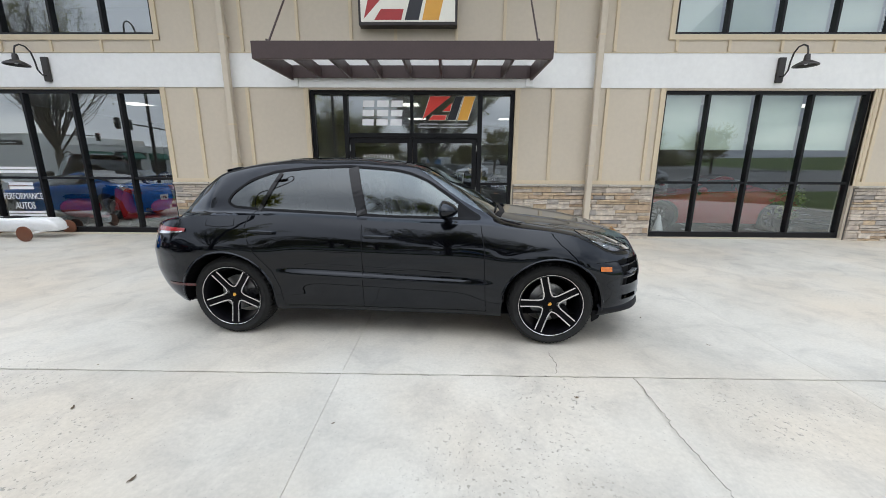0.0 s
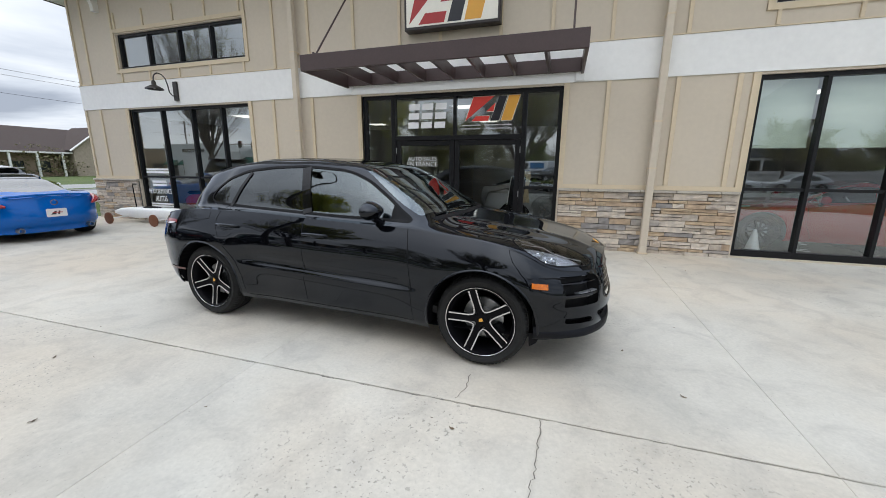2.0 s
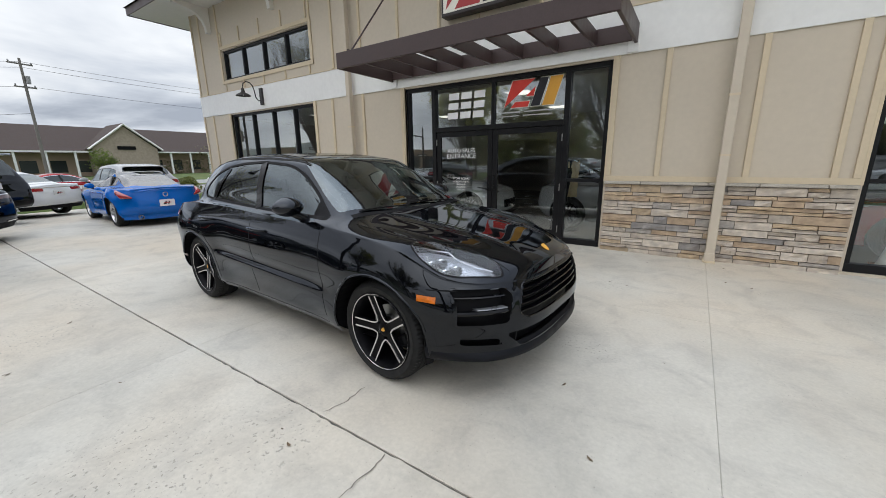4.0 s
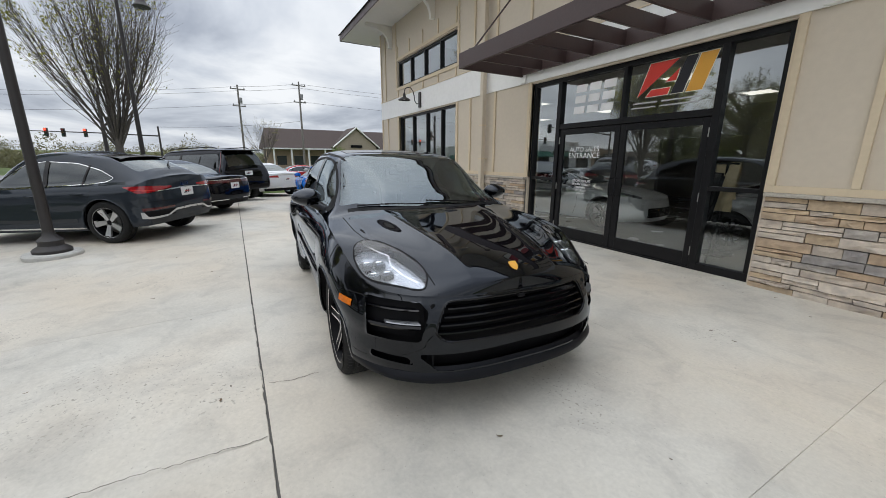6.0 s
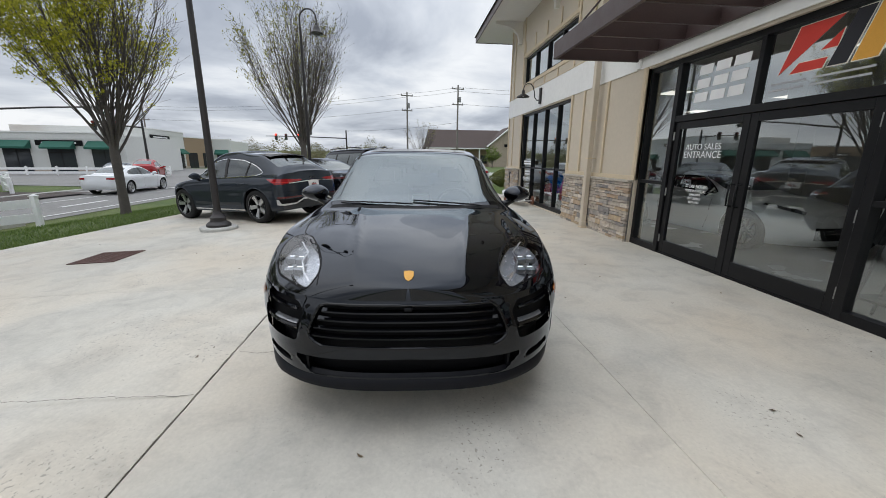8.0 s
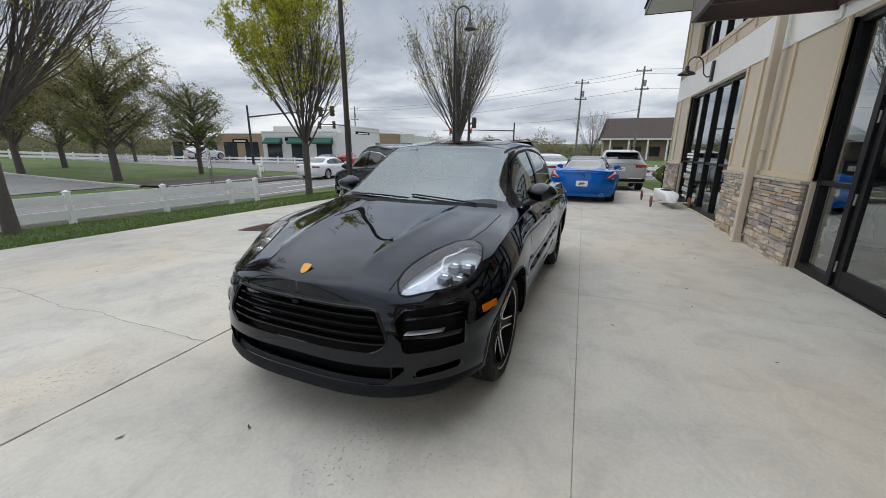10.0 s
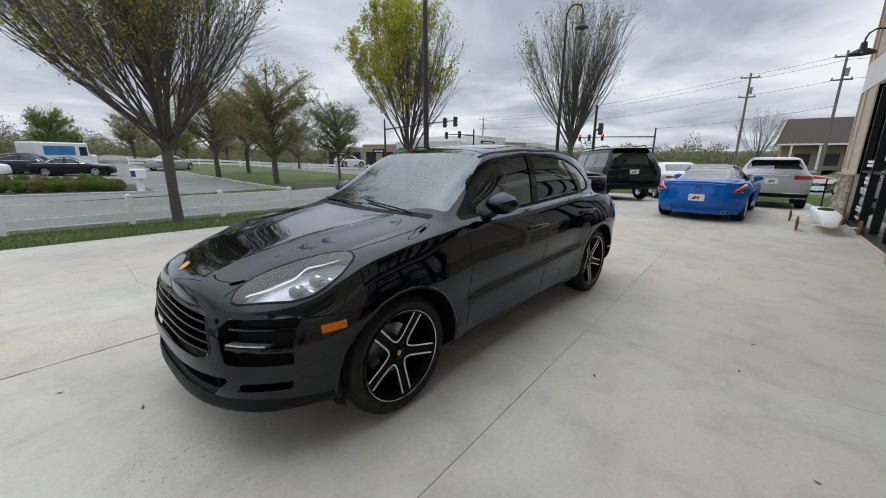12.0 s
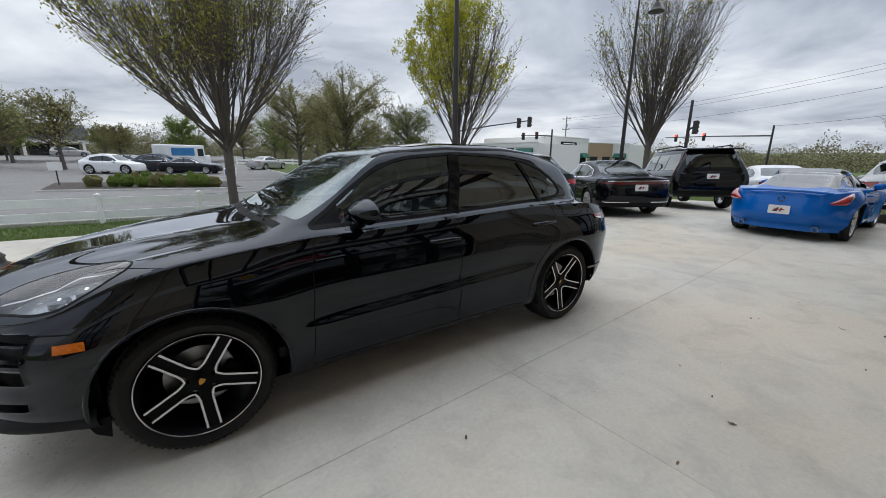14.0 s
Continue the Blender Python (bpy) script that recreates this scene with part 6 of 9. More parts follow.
    r, sh, _ = build_car("large_suv", "silver three-row sport utility car", LONG_SUV, P_SILVER, pose(-15.75, 6.62, -0.16, 0, 2.2, 179), wheel=("split", 5), wheel_mats=(SILVER_ALLOY, SILVER_ALLOY), **D)
    tail_end(r, sh, 0.90, 0.11, 0.38, low_z=0.42, plate_z=0.84, spoiler=(-2.40, -2.1, -0.62, 0.62, 1.475, 1.505))
    for sg in (1, -1):
        door_mirror(r, P_SILVER, (0.6, 1.06, 1.14), sg)
    # traffic and cars across the road
    F = dict(fine=0.34, wheel=("single", 5), wheel_mats=(SILVER_ALLOY, SILVER_ALLOY), group="cars across the road")
    far = [("saloon", "white saloon on the road", SALOON, P_WHITE, (-19.6, -12.0, -0.57), 183), ("saloon", "black saloon at the far kerb", SALOON, P_BLACK2, (-28.6, -18.6, -0.6), 200), ("hatchback", "red hatchback at the far kerb", COUPE_SUV, P_RED, (-33.0, -19.3, -0.6), 200),
           ("crossover", "white crossover in the lot across the road", COUPE_SUV, P_WHITE, (3.1, -36.5, -0.06), 148), ("saloon", "black saloon in the lot across the road", SALOON, P_BLACK2, (-2.4, -35.2, -0.1), 150), ("crossover", "dark crossover in the lot across the road", COUPE_SUV, P_GREY, (-0.3, -38.6, 0.0), 150),
           ("saloon", "silver saloon in the far lot", SALOON, P_SILVER, (-10.2, -40.6, 0.05), 218), ("crossover", "white crossover behind the far fence", COUPE_SUV, P_WHITE, (-33, -41, 0.0), 170), ("large_suv", "silver sport utility car by the far shops", LONG_SUV, P_SILVER, (10.4, -82.5, 1.22), 185), ("saloon", "grey saloon in the lot across the road", SALOON, P_GREY, (2.0, -43, 0.12), 160), ("saloon", "white saloon in the lot opposite the blinds", SALOON, P_WHITE, (14.5, -22.5, -0.42), 180), ("crossover", "silver crossover in the lot opposite the blinds", COUPE_SUV, P_SILVER, (20.0, -23.5, -0.42), 176), ("saloon", "red saloon on the side road", SALOON, P_RED, (-28, 7.35, -0.42), 95)]
    for nm, lab, sp, pm, at, rz in far:
        r, sh, _ = build_car(nm, lab, sp, pm, pose(*at, 0, 0, rz), **F)
        k0 = int(np.argmax(sh.P[:, 0] < sh.xr + 0.3))
        for sg in (1, -1):
            part("tail_lamp", ring_patch(sh, k0, k0 + int((sh.nu - k0) * 0.6), lambda f: 0.80, lambda f: 0.9, 0.01, 2, sg), RED_LAMP, r)
            door_mirror(r, pm, (0.6, 1.02, 1.05), sg)

# ---- ground ----
YW = 7.86  # face of the front wall


def edge_y(x):
    """Street edge of the concrete pad."""
    return -4.37 - 0.181 * x


def pad_z(x, y):
    """The pad falls slightly to the street and to the side road."""
    dip = -0.038 * max(0.0, -11.5 - x)
    if y > 2.43:
        return dip
    return dip - (0.030 * (2.43 - y) if y > -0.4 else 0.085 + 0.05 * (-0.4 - y))


def fence_y(x):
    return -7.9 - 0.11 * x


def land(x, y):
    """Height of the land."""
    e = edge_y(x) - y
    z = 0.0
    if e > 0:
        z0 = pad_z(x, edge_y(x)) - 0.02
        t = min(1.0, max(0.0, e - 0.9) / 3.6)
        z = z0 + (-0.57 - z0) * t * t * (3 - 2 * t)
    if y < -18:  # the lots across the road rise away from it, the shops by the crossing lie level
        z = -0.57 + min(2.2, 0.028 * (-18 - y)) * min(1.0, max(0.0, (x + 34) / 18))
    if x < -17.5 and y > -12:
        t = min(1.0, (-17.5 - x) / 8)
        z = min(z, 0) * (1 - t) - 0.42 * t if z > -0.42 else z
    d = math.hypot(x, y)
    if d > 140:
        z += (d - 140) * 0.02
    return z


def ground_sheet():
    xs = np.unique(np.concatenate([np.linspace(-700, -60, 17), np.linspace(-60, -20, 21), np.linspace(-20, 12, 65), np.linspace(12, 60, 17), np.linspace(60, 700, 15)]))
    ys = np.unique(np.concatenate([np.linspace(-700, -80, 15), np.linspace(-80, -18, 26), np.linspace(-18, 8, 66), np.linspace(8, 60, 14), np.linspace(60, 700, 13)]))
    V = []
    for x in xs:
        for y in ys:
            z = land(x, y)
            if edge_y(x) - y < 0.25 and y < 40 and -18.2 < x < 14.2 or (-12 < x < 14.5 and y > 7):
                e = edge_y(x) - y
                z = pad_z(x, max(y, edge_y(x))) - (0.25 if e < -0.6 or y > 7 else 0.05)
            V.append((x, y, z))
    ob = part("ground", raw("ground", V, grid_quads(len(xs), len(ys)), 60), TURF)
    return tagged(ob, "spring grass on gently falling land", "ground", kind="structure")


def on_land(name, label, category, outline, step, lift, material, kind="structure"):
    """A sheet laid on the land inside a rectangle (x0, x1, y0(x), y1(x))."""
    x0, x1, f0, f1 = outline
    n = max(2, int((x1 - x0) / step) + 1)
    m = max(2, int((abs(f1((x0 + x1) / 2) - f0((x0 + x1) / 2))) / step) + 1)
    V = []
    for x in np.linspace(x0, x1, n):
        for t in np.linspace(0, 1, m):
            y = f0(x) + (f1(x) - f0(x)) * t
            V.append((x, y, land(x, y) + lift))
    ob = part(name, raw(name, V, grid_quads(n, m), 60), material)
    return tagged(ob, label, category, kind=kind)


def kerb_line(pts, w=0.16, h=0.13, label="pale concrete kerb"):
    bm = bmesh.new()
    prev = None
    for i, (x, y) in enumerate(pts):
        a, b = Vector(pts[max(0, i - 1)]), Vector(pts[min(len(pts) - 1, i + 1)])
        d = (b - a).normalized(); nrm = Vector((-d.y, d.x)) * w / 2
        z = land(x, y)
        ring = [bm.verts.new((x + s * nrm.x * k, y + s * nrm.y * k, z + dz)) for s, k, dz in ((1, 1, -0.1), (1, 1, h - 0.02), (1, 0.8, h), (-1, 0.8, h), (-1, 1, h - 0.02), (-1, 1, -0.1))]
        if prev:
            for k in range(5):
                bm.faces.new((prev[k], ring[k], ring[k + 1], prev[k + 1]))
        prev = ring
    bmesh.ops.recalc_face_normals(bm, faces=bm.faces)
    return tagged(part("kerb", bm, KERB), label, "kerb", kind="structure")


def roads():
    on_land("road", "worn grey asphalt road beyond the fence", "road", (-90, 60, lambda x: fence_y(max(x, -8) if x > -30 else -8) - 7.6, lambda x: fence_y(max(x, -8)) - 0.55), 2.0, 0.02, ASPHALT)
    on_land("side_road", "asphalt side road at the crossing", "road", (-36, -23, lambda x: -60, lambda x: 60), 2.0, 0.03, ASPHALT)
    on_land("parking_lot", "worn asphalt parking lot across the road", "road", (-9.5, 120, lambda x: -66, lambda x: -17.6), 2.0, 0.03, ASPHALT)
    on_land("far_forecourt", "asphalt forecourt of the far shops", "road", (-60, -36, lambda x: -60, lambda x: -16), 3.0, 0.04, ASPHALT)
    on_land("planting_bed", "dark mulch planting bed", "bed", (-18, -9.9, lambda x: -18.5, lambda x: -12.9), 0.8, 0.09, MULCH)
    on_land("hedge_bed", "dark mulch strip under clipped bushes", "bed", (-3.6, 5.7, lambda x: -24.4 - 0.3 * (x + 3.57), lambda x: -19.6 - 0.27 * (x + 3.57)), 0.8, 0.10, MULCH)
    on_land("far_lot", "worn asphalt lots beyond the rail fence", "road", (-62, 70, lambda x: -125, lambda x: -56.5 if x > -9 else -62), 3.0, 0.03, ASPHALT)
    kerb_line([(x, fence_y(x) - 0.42) for x in np.linspace(40, -8.2, 30)])
    kerb_line([(x, fence_y(max(x, -8)) - 7.7) for x in np.linspace(-10, -23, 8)])
    kerb_line([(-9.6, y) for y in np.linspace(-16.2, -48, 12)] )
    kerb_line([(x, -19.5 - 0.27 * (x + 3.57)) for x in np.linspace(-3.7, 5.8, 6)])
    # lane marks
    def strip(x0, y0, x1, y1, w, name="lane_mark"):
        bm = bmesh.new()
        a, b = Vector((x0, y0)), Vector((x1, y1)); d = (b - a).normalized(); nn = Vector((-d.y, d.x)) * w / 2
        k = max(1, int((b - a).length / 1.5)); prev = None
        for i in range(k + 1):
            p = a + (b - a) * i / k
            pr = [bm.verts.new((p.x + s * nn.x, p.y + s * nn.y, land(p.x, p.y) + 0.038)) for s in (1, -1)]
            if prev:
                bm.faces.new((prev[0], prev[1], pr[1], pr[0]))
            prev = pr
        bmesh.ops.recalc_face_normals(bm, faces=bm.faces)
        tagged(part(name, bm, ROAD_PAINT), "faded white road line", "road marking", kind="structure")
    strip(-9, -8.2, -22.5, -8.0, 0.14)
    strip(-10.5, -11.6, -22.5, -11.3, 0.12)
    for k in range(5):
        strip(-22.2, -8.4 - 1.4 * k, -20.4, -8.4 - 1.4 * k, 0.35, "crossing_bar")
    strip(-12.2, -9.7, -14.6, -9.75, 0.2, "arrow_mark")
    for k in range(7):
        strip(-7 - 0.2 * k, -24 - 3 * k, -2.2, -24 - 3 * k, 0.1, "parking_line")


def cracks():
    """Open cracks and cold joints in the slabs, as sunken dark lines."""
    rnd = random.Random(5)
    runs = [[(1.452, 2.42), (1.45, 2.17), (1.43, 1.83), (1.44, 1.45), (1.40, 1.0), (1.46, 0.6), (1.41, 0.1), (1.36, -0.5), (1.45, -1.2)], [(0.90, 2.45), (0.94, 2.62), (0.92, 2.82)]]
    for run in runs:
        pts = []
        for (a, b), (c, d) in zip(run, run[1:]):
            k = max(2, int(math.hypot(c - a, d - b) / 0.03))
            for i in range(k):
                t = i / k
                pts.append((a + (c - a) * t + rnd.gauss(0, 0.006), b + (d - b) * t + rnd.gauss(0, 0.006)))
        V, F = [], []
        for i, (x, y) in enumerate(pts):
            w = 0.0016 + 0.0016 * rnd.random()
            V += [(x - w, y - w * 0.4, 0.0022), (x + w, y + w * 0.4, 0.0022)]
            if i:
                F.append((2 * i - 2, 2 * i - 1, 2 * i + 1, 2 * i))
        tagged(part("crack", raw("crack", V, F), plain("crack_dark", (0.13, 0.115, 0.095), 0.95)), "thin wandering crack in the concrete", "crack", kind="structure")


def debris():
    """Dry leaves and crumbs lying on the pad."""
    rnd = random.Random(11)
    meshes = []
    for q in range(5):
        bm = bmesh.new()
        L, Wd = 0.045 + 0.02 * rnd.random(), 0.018 + 0.01 * rnd.random()
        n = 6
        rows = []
        for i in range(n):
            t = i / (n - 1)
            w = Wd * math.sin(math.pi * min(0.97, t * 0.9 + 0.05)) ** 0.8
            zc = 0.004 + 0.012 * (t - 0.5) ** 2 * 4 * rnd.random()
            rows.append([bm.verts.new(((t - 0.5) * L, s * w * 0.5, zc + (0.006 if s else 0.0) * rnd.random())) for s in (-1, 0, 1)])
        for a, b in zip(rows, rows[1:]):
            for k in range(2):
                bm.faces.new((a[k], a[k + 1], b[k + 1], b[k]))
        meshes.append(mesh_from(bm, "leaf", 60))
    spots = [(2.053, 3.531), (2.35, 2.95), (2.6, 4.2), (1.9, 6.0), (0.2, 6.6), (-1.5, 6.2), (-3.2, 6.0), (0.9, 7.4), (1.3, 7.5), (1.8, 7.55), (2.7, 7.3), (3.1, 7.4), (2.2, 7.2), (-0.6, 1.9), (-2.0, 2.1), (-2.3, 2.0), (-2.6, 2.5)]
    for k in range(45):
        spots.append((rnd.uniform(-9, 5), rnd.choice([rnd.uniform(-2, 2.4), rnd.uniform(5.0, 7.7)])))
    for x, y in spots:
        ob = part("leaf", meshes[rnd.randrange(5)], DRY_LEAF)
        s = rnd.uniform(0.3, 0.8)
        zz = min(0.0, land(x, y)) if y < edge_y(x) else pad_z(x, y)
        ob.matrix_world = pose(x, y, zz + 0.001, 0, 0, rnd.uniform(0, 360)) @ Matrix.Diagonal((s, s, s, 1))
        tagged(ob, "small dry brown leaf on the concrete", "leaf", group="fallen leaves")




def pad():
    """The concrete pad: slabs with sawn joints, falling slightly to the street."""
    base = bmesh.new()
    for xa, xb in ((-18, -11.5), (-11.5, 0), (0, 14)):
        vs = []
        for x in (xa, xb):
            vs.append([base.verts.new((x, yy, pad_z(x, yy) - 0.012)) for yy in (edge_y(x) + 0.02, -0.4, 2.43, 7.95)])
        for k in range(3):
            base.faces.new((vs[0][k], vs[1][k], vs[1][k + 1], vs[0][k + 1]))
        lo = [base.verts.new((x, edge_y(x) + 0.02, pad_z(x, edge_y(x)) - 0.3)) for x in (xa, xb)]
        base.faces.new((lo[0], lo[1], vs[1][0], vs[0][0]))
    bmesh.ops.recalc_face_normals(base, faces=base.faces)
    root = tagged(part("pavement", base, plain("joint_dirt", (0.10, 0.095, 0.085), 0.95)), "pale concrete pad with sawn joints, rusty blushes and scaled spots", "pavement", kind="structure")
    xs = [-18, -15.1, -11.5, -7.9, -4.3, -0.7, 2.9, 6.5, 10.1, 14]
    ys = [-6, -3.2, -0.4, 2.43, 5.23, 7.95]
    rag = random.Random(6)
    for i in range(len(xs) - 1):
        for j in range(len(ys) - 1):
            x0, x1, y0, y1 = xs[i], xs[i + 1], ys[j], ys[j + 1]
            g0 = 0.0065 if j == 3 else 0.0011
            g1 = 0.0065 if j == 2 else 0.0011
            bm = bmesh.new()
            box(bm, x0 + 0.0005, x1 - 0.0005, y0 + g0 * 0.8, y1 - g1 * 0.8, -0.14, 0.0)
            # cut to the slanting street edge
            n = Vector((0.181, 1, 0)).normalized()
            bmesh.ops.bisect_plane(bm, geom=bm.verts[:] + bm.edges[:] + bm.faces[:], plane_co=(0, edge_y(0), 0), plane_no=n, clear_inner=True)
            if not bm.faces:
                bm.free()
                continue
            bmesh.ops.holes_fill(bm, edges=bm.edges, sides=0)
            if j in (2, 3) and -12 < x0 < 7:
                row = [e for e in bm.edges if all(abs(v.co.y - 2.43) < 0.02 and v.co.z > -0.01 for v in e.verts)]
                for v in bmesh.ops.subdivide_edges(bm, edges=row, cuts=70)["geom_inner"]:
                    if isinstance(v, bmesh.types.BMVert):
                        chip = rag.random() ** 6 * 0.011 + rag.random() * 0.0025
                        v.co.y += chip if j == 3 else -chip
            top = [e for e in bm.edges if all(v.co.z > -0.01 for v in e.verts)]
            bmesh.ops.bevel(bm, geom=top, offset=0.003, segments=1, affect="EDGES")
            for v in bm.verts:
                if abs(v.co.y - 5.23) < 0.02:
                    v.co.y -= 0.012
                v.co.z += pad_z(v.co.x, v.co.y)
            part("slab", bm, CONCRETE, root)
    # drain grate set in the pad
    gr = thing("drain_grate", "rusty cast-iron drain grate set in the concrete", "drain", pose(-2.56, -0.98, pad_z(-2.56, -0.98) + 0.002, 2.9, 0, 0))
    rust = plain("rusty_iron", (0.10, 0.052, 0.042), 0.85, vary=0.35, scale=20, bump=0.3)
    part("grate_rim", boxes((-0.36, 0.36, -0.33, -0.30, 0, 0.012), (-0.36, 0.36, 0.30, 0.33, 0, 0.012), (-0.36, -0.33, -0.30, 0.30, 0, 0.012), (0.33, 0.36, -0.30, 0.30, 0, 0.012)), rust, gr)
    # flat black sheet under the bars, its colour standing in for a pit's shade
    bm = bmesh.new(); box(bm, -0.33, 0.33, -0.30, 0.30, -0.001, 0.001); part("grate_pit", bm, SATIN_BLACK, gr)
    for k in range(11):
        x = -0.30 + 0.06 * k
        part("grate_bar", boxes((x - 0.016, x + 0.016, -0.30, 0.30, 0.001, 0.011)), rust, gr)
    for y in (-0.1, 0.1):
        part("grate_tie", boxes((-0.33, 0.33, y - 0.012, y + 0.012, 0.001, 0.0095)), rust, gr)
    return root


def grass_blades():
    rnd = np.random.RandomState(3)
    V, F = [], []
    n = 0
    for k in range(26000):
        x = rnd.uniform(-12, 6)
        e = 3.6 * rnd.rand() ** 1.6
        y = edge_y(x) - e - 0.02 + 0.03 * rnd.randn() * (e < 0.2)
        z = land(x, y)
        h, a, w = 0.035 + 0.04 * rnd.rand(), rnd.rand() * 6.28, 0.006 + 0.004 * rnd.rand()
        l1, l2 = 0.03 * rnd.randn(), 0.03 * rnd.randn()
        cx, cy = math.cos(a) * w, math.sin(a) * w
        V += [(x - cx, y - cy, z), (x + cx, y + cy, z), (x + l1, y + l2, z + h)]
        F.append((n, n + 1, n + 2)); n += 3
    m = leafy("grass_blade", (0.06, 0.12, 0.015), (0.16, 0.22, 0.05), 0.3)
    me = bpy.data.meshes.new("grass")
    me.from_pydata(V, [], F)
    tagged(part("grass", me, m), "short bright green turf along the pad", "grass", kind="stuff")


# ---- the building ----
LOW_WIN = [(-9.76, -5.74), (4.34, 8.38)]
UP_WIN = [(-9.83, -5.71), (4.38, 8.46)]
ENT = (-2.74, 1.385)
WALL = (-11.5, 13.5)
HEAD, UP0, UP1, TOP = 2.97, 3.975, 4.80, 6.06


def front_wall():
    holes = sorted([(a, b, 0.03, HEAD) for a, b in LOW_WIN] + [(ENT[0], ENT[1], -0.05, HEAD)])
    bm = bmesh.new()
    x = WALL[0]
    for a, b, z0, z1 in holes:
        box(bm, x, a, YW, YW + 0.26, -0.05, HEAD)
        if z0 > 0:
            box(bm, a, b, YW, YW + 0.26, -0.05, z0)
        x = b
    box(bm, x, WALL[1], YW, YW + 0.26, -0.05, HEAD)
    box(bm, WALL[0], WALL[1], YW, YW + 0.26, HEAD, UP0)
    x = WALL[0]
    for a, b in UP_WIN:
        box(bm, x, a, YW, YW + 0.26, UP0, UP1)
        x = b
    box(bm, x, WALL[1], YW, YW + 0.26, UP0, UP1)
    box(bm, WALL[0], WALL[1], YW, YW + 0.26, UP1, TOP)
    wall = tagged(part("wall_front", bm, TAN), "tan panelled shop front with buff battens and a white band", "wall", kind="structure")
    bm = bmesh.new()
    box(bm, WALL[0] - 0.02, WALL[1], YW - 0.022, YW - 0.002, 3.005, 3.635, bevel=0.003)
    part("white_band", bm, BAND, wall, "broad white board between the storeys")
    part("band_drip", boxes((WALL[0] - 0.03, WALL[1], YW - 0.034, YW - 0.002, 3.637, 3.655)), TAN_TRIM, wall)

    def batten(x, z0, z1, w=0.07):
        bm = bmesh.new(); box(bm, x - w / 2, x + w / 2, YW - 0.034, YW - 0.001, z0, z1, bevel=0.003)
        part("batten", bm, TAN_TRIM, wall)

    for x in (-11.44, -10.85, -9.83, -5.67, -5.02, -3.97, -2.80, 1.445, 2.13, 3.20, 4.07, 4.27, 8.45, 8.56, 9.7, 10.9, 12.1):
        batten(x, 1.215, 3.0)
    for x in (-11.44, -10.98, -4.88, -3.97, -2.87, -1.83, -0.97, 0.20, 1.12, 2.11, 3.25, 9.6, 10.7, 11.8, 12.9):
        batten(x, 3.66, TOP, 0.06)
    for a, b in UP_WIN:
        for x in (a - 0.075, b + 0.075):
            batten(x, 3.87, 4.92, 0.09)
        part("window_trim", boxes((a - 0.12, b + 0.12, YW - 0.026, YW - 0.001, 3.868, 3.955)), TAN_TRIM, wall)
        part("window_trim", boxes((a - 0.12, b + 0.12, YW - 0.026, YW - 0.001, 4.83, 4.92)), TAN_TRIM, wall)
        for k in range(5):
            x = a + (b - a) * (k + 0.05) / 4.1
            batten(x, 3.66, 3.866, 0.05)
            batten(x, 4.922, 5.3, 0.05)
        batten(a - 0.075, 4.92, TOP, 0.06); batten(b + 0.075, 4.92, TOP, 0.06)
    part("water_table", boxes((WALL[0] - 0.02, -9.80, YW - 0.03, YW - 0.001, 1.135, 1.213), (-5.70, -2.77, YW - 0.03, YW - 0.001, 1.135, 1.213), (1.415, 4.30, YW - 0.03, YW - 0.001, 1.135, 1.213), (8.42, WALL[1], YW - 0.03, YW - 0.001, 1.135, 1.213)), TAN_TRIM, wall)
    # side and rear walls, floors and roof close the building
    part("wall_side", boxes((WALL[0], WALL[0] + 0.25, YW + 0.26, 19, -0.05, TOP)), TAN, wall)
    part("wall_side", boxes((WALL[1] - 0.25, WALL[1], YW + 0.26, 19, -0.05, TOP)), TAN, wall)
    part("wall_rear", boxes((WALL[0], WALL[1], 19, 19.25, -0.05, TOP)), TAN, wall)
    return wall


